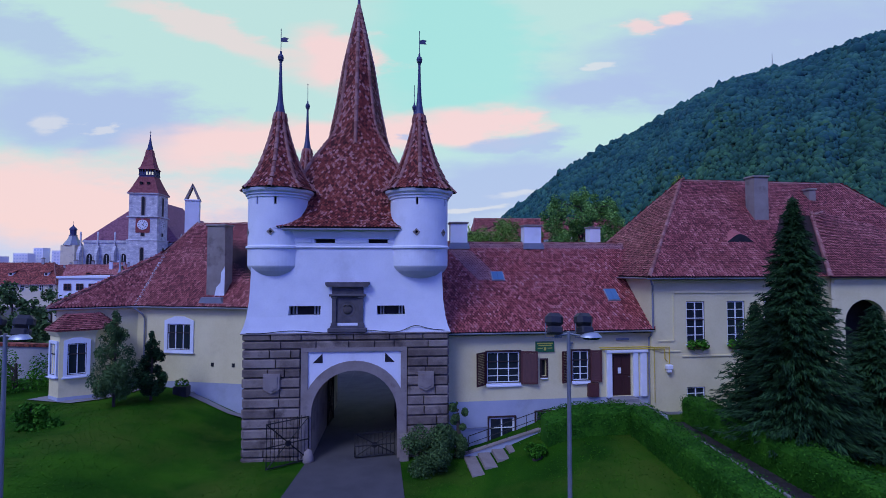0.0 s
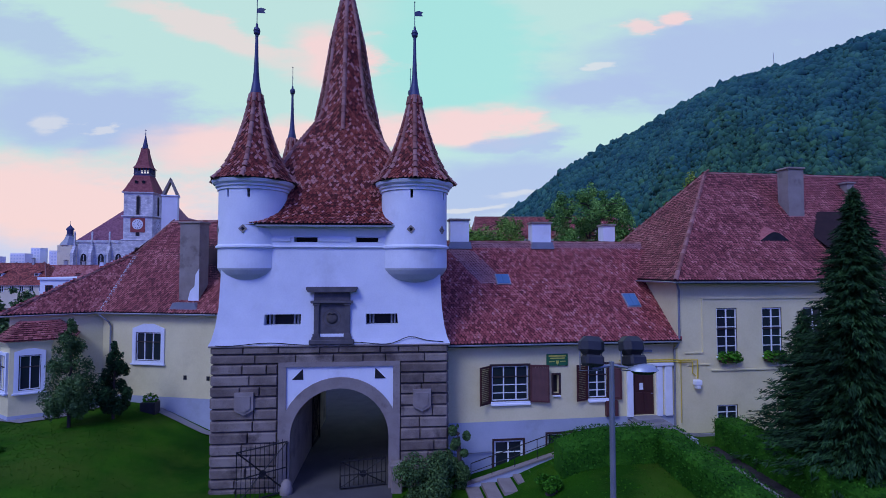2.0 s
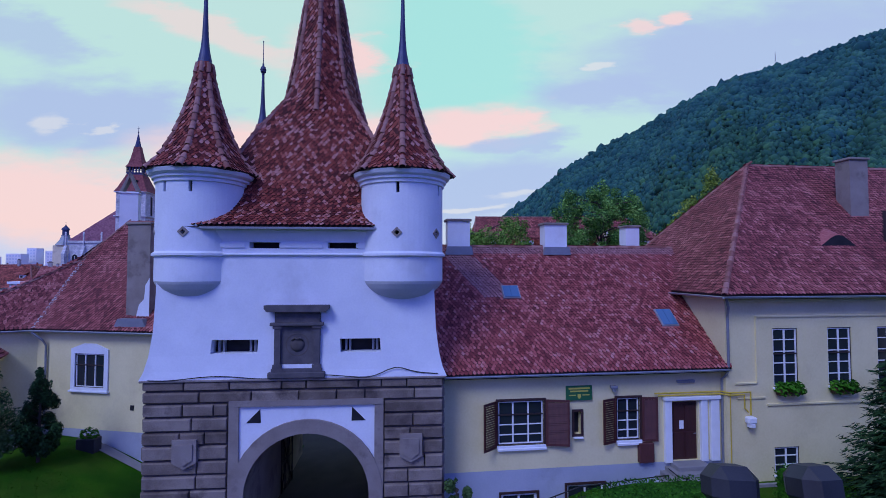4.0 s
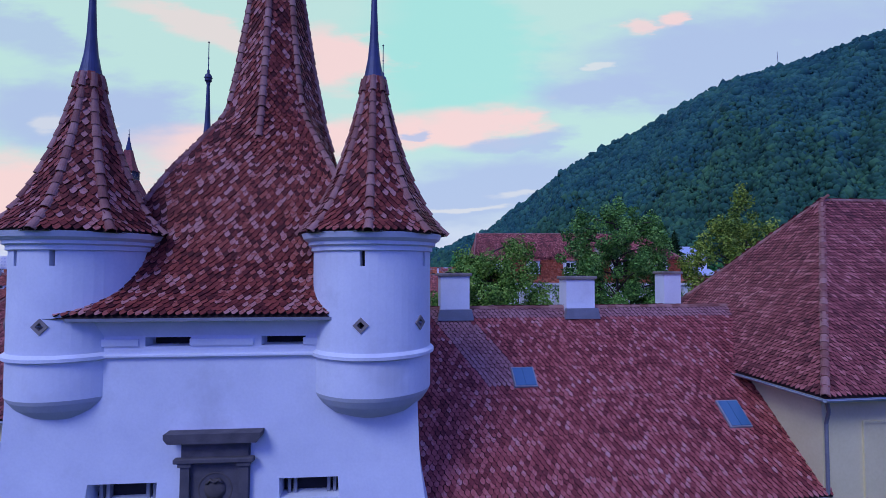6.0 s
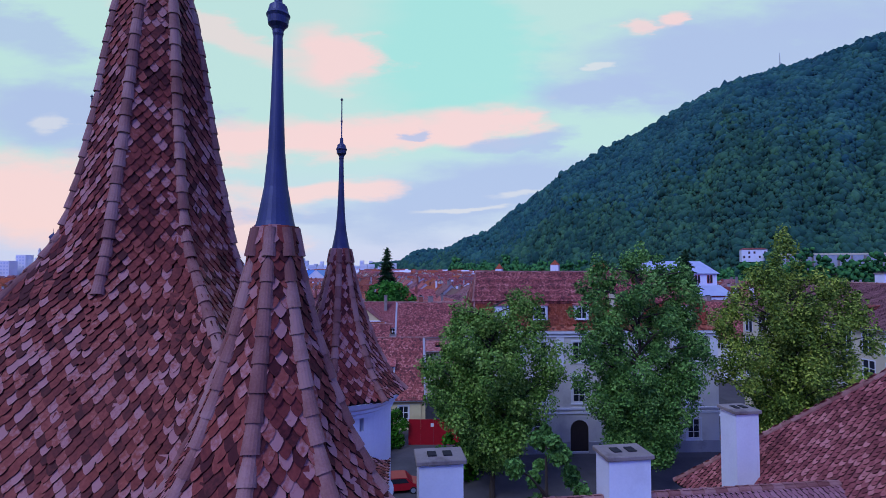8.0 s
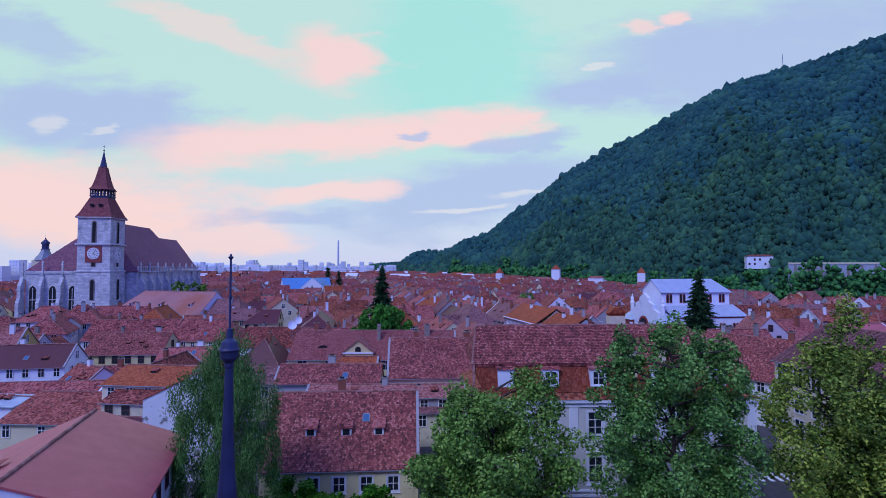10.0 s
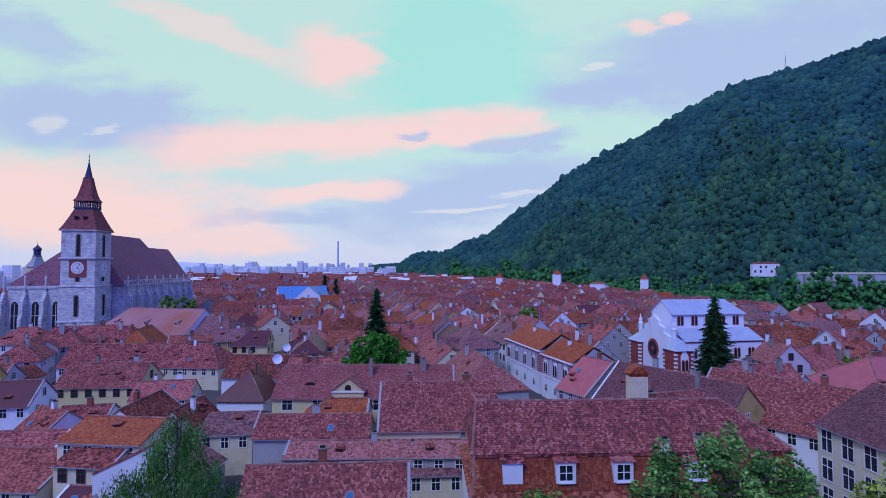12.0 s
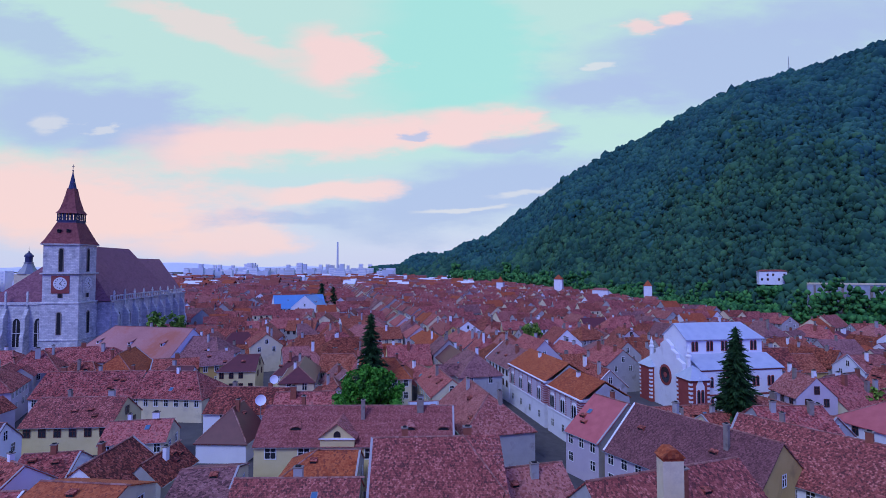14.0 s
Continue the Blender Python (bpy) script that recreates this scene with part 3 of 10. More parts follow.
def ground_sheet():
    xs = np.unique(np.concatenate([np.linspace(-60, 60, 81), np.sign(np.linspace(-1, 1, 61)) * 60 * (75.0 ** np.abs(np.linspace(-1, 1, 61)))]))
    ys = np.unique(np.concatenate([np.linspace(-30, 60, 76), 60 * (75.0 ** np.linspace(0, 1, 26)), -30 * (60.0 ** np.linspace(0, 1, 12))]))
    X, Y = np.meshgrid(xs, ys)
    Z = ground_z(X, Y)
    s = Shape()
    s.v = np.stack([X, Y, Z], -1).reshape(-1, 3).tolist()
    n = len(xs)
    s.f = [(j * n + i, j * n + i + 1, (j + 1) * n + i + 1, (j + 1) * n + i) for j in range(len(ys) - 1) for i in range(n - 1)]
    s.m = [0 if ys[f[0] // n] < 38 else 1 for f in s.f]
    return s


solo("ground", ground_sheet(), [GRASS, TOWN_GROUND], "green lawn giving way to grey town ground", "ground", kind="structure", smooth=True)


def draped(name, pts_left, pts_right, mat, label, lift=0.02, kind="structure", category="road", across=4):
    """A strip laid over the ground between two edges."""
    s, k = Shape(), across + 1
    for a, b in zip(pts_left, pts_right):
        for i in range(k):
            x, y = a[0] + (b[0] - a[0]) * i / across, a[1] + (b[1] - a[1]) * i / across
            s.v.append((x, y, float(ground_z(np.float64(x), np.float64(y))) + lift))
    for j in range(len(pts_left) - 1):
        s.f += [(j * k + i, j * k + i + 1, (j + 1) * k + i + 1, (j + 1) * k + i) for i in range(across)]
    s.m = [0] * len(s.f)
    return solo(name, s, [mat], label, category, kind=kind, smooth=True)


def gate_pt(u, w):
    p = G @ Vector((u, w, 0))
    return (p.x, p.y)


draped("road_through_gate", [gate_pt(-1.9 - 0.25 * max(0, -w) * 0.35, w) for w in range(-34, 34, 2)], [gate_pt(2.9 + 0.25 * max(0, -w) * 0.2, w) for w in range(-34, 34, 2)], ASPHALT, "dark asphalt lane through the gate arch")
draped("path", [(11.3, 29.4 - i) for i in range(0, 30, 2)], [(12.5 + 0.03 * i, 29.0 - i) for i in range(0, 30, 2)], ASPHALT, "narrow asphalt path between hedges", lift=0.03, category="path")


def kerb(name, pts, label, w=0.14, h=0.12):
    s = Shape()
    for a, b in zip(pts, pts[1:]):
        d = Vector((b[0] - a[0], b[1] - a[1], 0)).normalized()
        nn = Vector((-d.y, d.x, 0)) * w / 2
        za, zb = (float(ground_z(np.float64(p[0]), np.float64(p[1]))) for p in (a, b))
        q = []
        for p, z in ((a, za), (b, zb)):
            for sg in (1, -1):
                q += [(p[0] + sg * nn.x, p[1] + sg * nn.y, z - 0.1), (p[0] + sg * nn.x, p[1] + sg * nn.y, z + h)]
        s.add(q, [(1, 3, 7, 5), (0, 1, 5, 4), (2, 6, 7, 3), (0, 2, 3, 1), (4, 5, 7, 6)])
    return solo(name, s, [PAVING], label, "kerb", kind="structure")


draped("hedge_bed", [(12.62 + 0.03 * i, 27.4 - i) for i in range(0, 26, 2)], [(14.2 + 0.03 * i, 27.4 - i) for i in range(0, 26, 2)], SOIL, "dark bare soil between kerb and hedge", lift=0.035, category="bed")
kerb("kerb_path", [(12.55 + 0.03 * i, 24.8 - i) for i in range(0, 24, 2)], "pale concrete kerb along the path")
kerb("kerb_wall", [(11.9, 29.3), (13.2, 28.95), (14.6, 29.1)], "pale concrete kerb at the wall foot")
draped("yard", [gate_pt(-9, w) for w in range(11, 40, 3)], [gate_pt(-2.0, w) for w in range(11, 40, 3)], ASPHALT, "asphalt yard behind the tower", lift=0.012, category="yard")
draped("yard_side", [gate_pt(3.0, w) for w in range(11, 40, 3)], [gate_pt(14, w) for w in range(11, 40, 3)], ASPHALT, "asphalt yard behind the low wing", lift=0.012, category="yard")

# ---- gate tower ----
gate = thing("gate_tower", "old white gate tower with stone base and tiled spires", "gate tower", G)
AC, AR, AS = 0.5, 2.25, 2.8     # arch: middle, radius, springing height


def arch_pts(r, n=20, foot=None):
    return [(AC + r * math.cos(math.pi * i / n), AS + r * math.sin(math.pi * i / n)) for i in range(n + 1)]


def grid_wall(us, zs, holes, place, depth, slot_back=1, back=True):
    """A wall as a sheet of cells over us and zs with openings left out; place(u, z, d) gives a point d behind the face. Reveals and backs are made for the openings."""
    s = Shape()
    idx = {}

    def vert(u, z, d):
        k = (round(u, 4), round(z, 4), round(d, 4))
        if k not in idx:
            idx[k] = len(s.v)
            s.v.append(tuple(place(u, z, d)))
        return idx[k]

    for h in holes:
        us, zs = list(us) + [h[0], h[1]], list(zs) + [h[2], h[3]]
    us, zs = sorted(set(round(u, 4) for u in us)), sorted(set(round(z, 4) for z in zs))
    for i in range(len(us) - 1):
        for j in range(len(zs) - 1):
            um, zm = (us[i] + us[i + 1]) / 2, (zs[j] + zs[j + 1]) / 2
            d = 0.0
            if any(h[0] < um < h[1] and h[2] < zm < h[3] for h in holes):
                if not back:
                    continue
                d = depth
            s.f.append((vert(us[i], zs[j], d), vert(us[i + 1], zs[j], d), vert(us[i + 1], zs[j + 1], d), vert(us[i], zs[j + 1], d)))
            s.m.append(slot_back if d else 0)
    for a, b, c, e in holes:
        ring = [(a, c), (b, c), (b, e), (a, e)]
        for (u0, z0), (u1, z1) in zip(ring, ring[1:] + ring[:1]):
            s.f.append((vert(u0, z0, 0), vert(u0, z0, depth), vert(u1, z1, depth), vert(u1, z1, 0)))
            s.m.append(0)
    return s


# stone base with the tunnel
core = Shape()
core.prism([(-5.25, -0.6), (AC - AR, -0.6)] + [(x, z) for x, z in reversed(arch_pts(AR))] + [(AC + AR, -0.6), (5.45, -0.6), (5.45, 7.0), (-5.25, 7.0)], -0.02, 10.7)
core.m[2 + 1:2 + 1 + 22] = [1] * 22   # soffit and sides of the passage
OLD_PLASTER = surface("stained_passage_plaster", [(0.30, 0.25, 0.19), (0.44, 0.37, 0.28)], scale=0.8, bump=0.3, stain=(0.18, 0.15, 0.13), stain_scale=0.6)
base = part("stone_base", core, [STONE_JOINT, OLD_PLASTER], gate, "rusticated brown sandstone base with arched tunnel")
rnd = random.Random(4)
_blocks = {}


def block_mesh(w, h):
    w, h = round(w / 0.12) * 0.12, round(h, 2)
    if (w, h) not in _blocks:
        s, g, e, q, r = Shape(), 0.006, 0.035, 0.035, 0.075
        v = [(g, 0.03, q), (w - g, 0.03, q), (w - g, 0.03, h - 0.005), (g, 0.03, h - 0.005)]
        for k, y in ((0.45, -0.085), (1.0, -0.125)):
            v += [(g + e * k, y, q + r * k * 0.7), (w - g - e * k, y, q + r * k * 0.7), (w - g - e * k, y, h - 0.005 - r * k), (g + e * k, y, h - 0.005 - r * k)]
        f = [(8, 9, 10, 11)]
        for b0 in (0, 4):
            f += [(b0 + i, b0 + (i + 1) % 4, b0 + 4 + (i + 1) % 4, b0 + 4 + i) for i in range(4)]
        s.add(v, f)
        _blocks[(w, h)] = s.mesh("stone_block", [STONE])
    return _blocks[(w, h)], w


zc, row = 0.1, 0
while zc < 6.9:
    hh = rnd.choice((0.44, 0.48, 0.52, 0.54))
    if zc + hh > 6.75:
        hh = 7.0 - zc
    spans = [(-5.3, 5.5)] if zc > 6.15 else [(-5.3, -2.35), (3.3, 5.5)]
    for a, b in spans:
        u = a
        while u < b - 0.2:
            w = min(rnd.uniform(0.8, 1.95), b - u)
            if b - u - w < 0.45:
                w = b - u
            me, ww = block_mesh(w, hh)
            ob = part("stone_block", me, None, base, "", pose(u, -0.02 + rnd.uniform(-0.02, 0.02), zc) @ Matrix.Diagonal((w / ww, 1, 1, 1)))
            u += w
    # the corner stones on the side that faces the low wing
    v0 = 0.0
    while v0 < 1.6:
        w = rnd.uniform(0.7, 1.3)
        me, ww = block_mesh(w, hh)
        part("stone_block", me, None, base, "", pose(5.45, v0, zc, 0, 0, 90))
        part("stone_block", me, None, base, "", pose(-5.25, v0 + w, zc, 0, 0, -90))
        v0 += w
    zc, row = zc + hh, row + 1

panel = Shape()
panel.prism([(-1.95, 2.0), (AC - AR - 0.17, 2.0)] + [(x, z) for x, z in reversed(arch_pts(AR + 0.17))] + [(AC + AR + 0.17, 2.0), (2.95, 2.0), (2.95, 6.05), (-1.95, 6.05)], -0.06, 0.0)
part("arch_panel", panel, PLASTER, gate, "white plaster panel above the arch")
ring = Shape()
ring.prism([(AC - AR - 0.5, 0.2), (AC - AR, 0.2)] + [(x, z) for x, z in reversed(arch_pts(AR))] + [(AC + AR, 0.2), (AC + AR + 0.5, 0.2)] + arch_pts(AR + 0.5), -0.17, 0.35)
part("arch_surround", ring, STONE_TRIM, gate, "dressed stone arch surround")
fr = Shape()
fr.box(-2.3, -1.95, -0.14, 0, 2.0, 6.25).box(2.95, 3.28, -0.14, 0, 1.0, 6.25).box(-2.3, 3.28, -0.16, 0, 6.05, 6.27)
fr.box(-2.35, AC - AR - 0.1, -0.12, 0, 0.1, 2.0).box(AC + AR + 0.1, 3.3, -0.12, 0, 0.1, 1.0)
part("panel_frame", fr, STONE_TRIM, gate)
# Thin dark plates on the panel stand in for the shaded chain slots.
for u, sg in ((-1.2, -1), (2.12, 1)):
    s = Shape()
    s.prism([(u - 0.02, 5.45), (u + 0.5, 5.45), (u, 5.95)] if sg > 0 else [(u - 0.5, 5.45), (u + 0.02, 5.45), (u, 5.95)], -0.075, -0.058)
    part("chain_slot", s, DARK_HOLE, gate, "flat dark triangle for the shade in a chain slot")
for u in (-3.79, 4.3):
    s = Shape()
    s.prism([(u - 0.42, 4.15), (u, 3.92), (u + 0.42, 4.15), (u + 0.42, 4.95), (u - 0.42, 4.95)], -0.26, -0.02)
    s.prism([(u - 0.3, 4.25), (u, 4.05), (u + 0.3, 4.25), (u + 0.3, 4.8), (u - 0.3, 4.8)], -0.3, -0.26)
    part("stone_shield", s, STONE_TRIM, gate, "worn blank stone shield")
cop = Shape()
cop.box(-5.42, 5.62, -0.2, 10.8, 6.98, 7.06, c=0.02)
part("stone_ledge", cop, STONE_TRIM, gate)


def body_half(z):
    return float(np.interp(z, [7.0, 7.35, 7.9, 8.8, 10.2, 12.7], [5.5, 5.34, 5.2, 5.08, 5.02, 5.0]))


def front_face(u, z, d):
    k = body_half(z) / 5.0
    f = -(body_half(z) - 5.0) * 0.35
    return (u * k * 1.012 + 0.1, f + d, z)


slots = [(-2.96, -1.37, 7.97, 8.47), (1.5, 2.92, 7.97, 8.47), (-1.77, -0.67, 11.84, 12.07), (1.05, 2.15, 11.84, 12.07)]
front = grid_wall(np.linspace(-5, 5, 21), [7.05, 7.2, 7.35, 7.6, 7.9, 8.3, 8.8, 9.5, 10.2, 11, 12, 12.7], slots, front_face, 0.55)
zs = [7.05, 7.2, 7.35, 7.6, 7.9, 8.8, 10.2, 12.7]
for sg in (1, -1):
    for a, b in zip(zs, zs[1:]):
        ha, hb = body_half(a), body_half(b)
        fa, fb = -(ha - 5) * 0.35, -(hb - 5) * 0.35
        q = [(sg * ha * 1.012 + 0.1, fa, a), (sg * ha * 1.012 + 0.1, 10.6, a), (sg * hb * 1.012 + 0.1, 10.6, b), (sg * hb * 1.012 + 0.1, fb, b)]
        front.add(q, [(0, 1, 2, 3) if sg > 0 else (3, 2, 1, 0)])
front.add([(-5.5, 10.6, 7), (5.5, 10.6, 7), (5.0, 10.6, 12.7), (-5.0, 10.6, 12.7)], [(1, 0, 3, 2)])
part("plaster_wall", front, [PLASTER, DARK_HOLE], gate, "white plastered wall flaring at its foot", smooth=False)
bar = Shape().box(-0.04, 0.04, 0.25, 0.42, 7.97, 8.47).mesh("embrasure_bar", [LEAD])
for a, b in ((-2.96, -1.37), (1.5, 2.92)):
    for i in range(4):
        part("embrasure_bar", bar, None, gate, "", pose((a + (b - a) * ((0.12, 0.22, 0.8, 0.9)[i])) * 1.048 + 0.1, 0, 0))
part("string_course", Shape().box(-3.3, 3.3, -0.10, 0.02, 11.56, 11.66, c=0.03), PLASTER, gate)
for a, b in ((-3.0, -1.85), (-0.6, 0.97), (2.22, 3.0)):
    part("moulding", Shape().prism([(a, 11.86), (b, 11.86), (b, 12.03), (a, 12.03)], -0.05, 0.02), PLASTER, gate)
s = Shape().add([(-3.4, 0.0, 12.1), (3.4, 0.0, 12.1), (3.4, -0.22, 12.62), (-3.4, -0.22, 12.62), (-3.4, 0.02, 12.62), (3.4, 0.02, 12.62)], [(0, 1, 2, 3), (3, 2, 5, 4)])
part("cornice", s, PLASTER, gate, "white moulded cornice")


# niche with the carved shield
part("niche_sill", Shape().box(-0.92, 1.14, -0.30, 0.0, 7.08, 7.30, c=0.03), CARVED, gate, "dark stone niche sill")
part("niche_step", Shape().box(-0.80, 1.02, -0.26, 0.0, 7.305, 7.42), CARVED, gate)
part("niche_back", Shape().box(-0.72, 0.94, -0.10, 0.02, 7.425, 9.42), CARVED, gate, "dark carved stone niche panel")
for u in (-0.60, 0.82):
    part("pilaster_base", Shape().box(u - 0.16, u + 0.16, -0.24, -0.104, 7.425, 7.56), CARVED, gate)
    part("pilaster", Shape().box(u - 0.11, u + 0.11, -0.20, -0.104, 7.565, 8.88), CARVED, gate)
    part("pilaster_capital", Shape().box(u - 0.16, u + 0.16, -0.24, -0.104, 8.885, 8.975), CARVED, gate)
part("niche_architrave", Shape().box(-0.86, 1.08, -0.28, -0.104, 8.98, 9.1, c=0.02), CARVED, gate)
part("niche_frieze", Shape().box(-0.70, 0.92, -0.16, -0.104, 9.105, 9.5), CARVED, gate)
part("niche_cornice", Shape().prism([(-0.95, 9.5), (1.17, 9.5), (1.27, 9.62), (1.27, 9.74), (-1.05, 9.74), (-1.05, 9.62)], -0.38, 0.0), CARVED, gate, "projecting stone cornice over the niche")


s = Shape()
s.lathe([(0.45, -0.10), (0.45, -0.04), (0.40, -0.0), (0.36, -0.05), (0.34, -0.09)], 28)
s.lathe([(0.30, -0.1), (0.26, 0.0), (0.15, 0.05), (0.02, 0.06)], 14)
s.tube([(-0.2, 0.16, 0.03), (-0.1, 0.26, 0.05), (0, 0.2, 0.06), (0.1, 0.26, 0.05), (0.2, 0.16, 0.03)], 0.04, 5)
part("relief_medallion", s, STONE_JOINT, gate, "round carved medallion", pose(0.11, -0.12, 8.28, 90, 0, 0), smooth=True)
# cable slung along the ledge
part("cable", Shape().tube([(u, -0.2 - 0.02 * math.sin(u), 7.12 + 0.06 * math.sin(u * 1.7) + (0.28 * math.exp(-((u - 3.7) / 0.6) ** 2))) for u in np.linspace(-5.1, 5.3, 40)], 0.018, 4), IRON, gate)

# corner turrets
TX, TF, TB = 3.89, 0.88, 9.3
TPROF = ([14.70, 15.0, 15.4, 16.0, 16.8, 17.6, 18.4, 19.35], [2.06, 1.77, 1.48, 1.16, 0.84, 0.58, 0.385, 0.25])
RP = ridge_piece().mesh("ridge_tile", [RIDGE])


def octagon_courses(step=0.132):
    z, out = 14.70, []
    while z < 18.98:
        out.append(z)
        r = np.interp(z, *TPROF)
        dr = (np.interp(z + 0.05, *TPROF) - r) / 0.05
        z += step / math.sqrt(1 + dr * dr)
    return out + [19.08]


def turret(cx, cy, flag, faces_out, seed):
    drum_holes = [(a - 0.04, a + 0.04, 13.87, 14.4) for a in faces_out[0]] + [(a - 0.055, a + 0.055, 12.32, 12.50) for a in faces_out[1]]
    n = 48
    dr = grid_wall([2 * math.pi * i / n for i in range(n + 1)], [10.62, 11.55, 12.0, 13.0, 14.3], drum_holes, lambda a, z, d: ((1.6 - d) * math.cos(a), (1.6 - d) * math.sin(a), z), 0.3)
    # corbel in the greyer plaster, its underside shade put into the colour
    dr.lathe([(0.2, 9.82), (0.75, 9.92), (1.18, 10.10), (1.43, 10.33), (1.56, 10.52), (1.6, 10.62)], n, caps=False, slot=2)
    dr.lathe([(1.6, 11.52), (1.70, 11.56), (1.70, 11.64), (1.6, 11.72)], n, caps=False)
    dr.lathe([(1.6, 14.25), (1.66, 14.27), (1.66, 14.38), (1.74, 14.42), (1.74, 14.5), (1.86, 14.58), (1.92, 14.72), (0.5, 14.78)], n, caps=False)
    t = part("turret", dr, [PLASTER, DARK_HOLE, PLASTER_SHADE], gate, "round white corner turret with corbel greyed for shade", pose(cx, cy, 0))
    for a in faces_out[1]:
        s = Shape()
        o, i = 0.2, 0.1
        pts = [(0, -o), (o, 0), (0, o), (-o, 0)]
        inn = [(0, -i), (i, 0), (0, i), (-i, 0)]
        v = [(x, -0.03, z) for x, z in pts] + [(x, -0.03, z) for x, z in inn] + [(x, 0.02, z) for x, z in pts] + [(x, 0.1, z) for x, z in inn]
        f = [(k, (k + 1) % 4, 4 + (k + 1) % 4, 4 + k) for k in range(4)] + [((k + 1) % 4, k, 8 + k, 8 + (k + 1) % 4) for k in range(4)] + [(4 + k, 4 + (k + 1) % 4, 12 + (k + 1) % 4, 12 + k) for k in range(4)]
        s.add(v, f)
        part("loophole_frame", s, STONE_TRIM, t, "", pose(1.6 * math.cos(a), 1.6 * math.sin(a), 12.41, 0, 0, math.degrees(a) + 90))
    zz = octagon_courses()
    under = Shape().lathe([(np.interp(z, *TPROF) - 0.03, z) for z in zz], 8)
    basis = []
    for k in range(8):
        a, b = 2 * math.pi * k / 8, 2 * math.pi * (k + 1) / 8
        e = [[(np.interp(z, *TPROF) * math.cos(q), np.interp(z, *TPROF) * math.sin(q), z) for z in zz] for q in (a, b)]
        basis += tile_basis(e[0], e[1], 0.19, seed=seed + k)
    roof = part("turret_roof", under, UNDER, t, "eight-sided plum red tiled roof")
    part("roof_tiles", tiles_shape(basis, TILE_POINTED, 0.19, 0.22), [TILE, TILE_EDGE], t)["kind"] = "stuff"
    for k in range(8):
        q = 2 * math.pi * k / 8
        line = [(np.interp(z, *TPROF) * math.cos(q), np.interp(z, *TPROF) * math.sin(q), z) for z in zz if z < 18.98]
        for p, d in along_edge(line, 0.37):
            part("ridge_tile", RP, None, t, "", ridge_matrix(p, d, (math.cos(q), math.sin(q), 0.3), 0.0, float(np.interp(p[2], [15, 17, 19.0], [1.0, 0.95, 0.78]))))
    s = Shape().lathe([(0.325, 18.98), (0.325, 19.03), (0.305, 19.1), (0.265, 19.24), (0.23, 19.42), (0.17, 19.75), (0.122, 20.3), (0.09, 21.1), (0.068, 22.02), (0.08, 22.06), (0.08, 22.11), (0.1, 22.15), (0.145, 22.2), (0.155, 22.3), (0.175, 22.34), (0.155, 22.38), (0.13, 22.48), (0.06, 22.54), (0.05, 22.7), (0.02, 22.72), (0.018, 24.0), (0.0, 24.02)], 24)
    if flag:
        s.prism([(0.02, 23.25), (0.42, 23.25), (0.33, 23.35), (0.42, 23.46), (0.2, 23.52), (0.02, 23.46)], -0.012, 0.012)
        s.lathe([(0.0, 23.9), (0.035, 23.94), (0.0, 23.98)], 8, caps=False)
    else:
        s.lathe([(0.02, 23.2), (0.035, 23.25), (0.02, 23.3)], 8, caps=False)
        s.lathe([(0.0, 23.9), (0.05, 23.95), (0.0, 24.0)], 8, caps=False)
    part("spire", s, METAL_BLUE, t, "dark blue metal spire with ball and vane", smooth=False)
    return t


turret(-3.84, 1.10, True, ([radians(277), radians(241)], [radians(269), radians(207)]), 10)
turret(3.95, 0.75, True, ([radians(264), radians(330)], [radians(263), radians(323)]), 30)
turret(-3.92, 9.48, False, ([radians(120)], [radians(110)]), 50)
turret(3.88, 9.13, False, ([radians(300), radians(20)], [radians(40)]), 70)

# main roof: a square bell-cast foot that turns eight-sided above
AZ = ([12.6, 13.2, 14.0, 15.2, 16.4, 17.6, 18.8, 21.0, 23.6, 27.4], [5.32, 4.55, 3.86, 3.18, 2.66, 2.16, 1.80, 1.35, 0.93, 0.07])
CORNER = ([12.6, 13.2, 14.0, 15.2, 16.4, 16.9, 17.65, 18.0, 18.6, 19.05, 19.5, 20.4, 22.1, 23.4, 24.45, 27.4], [5.32, 4.55, 3.86, 3.18, 2.66, 2.42, 1.99, 1.80, 1.45, 1.26, 1.15, 1.00, 0.80, 0.69, 0.58, 0.05])


ROOF_U = 0.15


def roof_point(z, k):
    """k: 0 to 7 round the roof; even ones in the middle of a side, odd ones at a corner."""
    a = float(np.interp(z, *AZ))
    hu, hw = a, a * (1 + 0.055 * float(ease(18.8, 12.6, z)))
    cf = float(np.interp(z, *CORNER)) / a
    ang = [(0, -1), (1, -1), (1, 0), (1, 1), (0, 1), (-1, 1), (-1, 0), (-1, -1)][k]
    f = cf if k % 2 else 1.0
    return np.array((ROOF_U + ang[0] * hu * f, 5.08 + ang[1] * hw * f, z))


def main_courses(step=0.132):
    z, out = 12.62, []
    while z < 27.3:
        out.append(z)
        sl = (np.interp(z + 0.05, *AZ) - np.interp(z, *AZ)) / 0.05
        z += step / math.sqrt(1 + sl * sl)
    return out + [27.4]


def off_roof(p):
    """Beyond the corner turrets, where there is no roof."""
    return abs(p[0]) > TX - 0.3 and (p[1] < TF + 0.3 or p[1] > TB - 0.3)


mz = main_courses()
edges = [[roof_point(z, k) for z in mz] for k in range(8)]
under, basis = Shape(), []
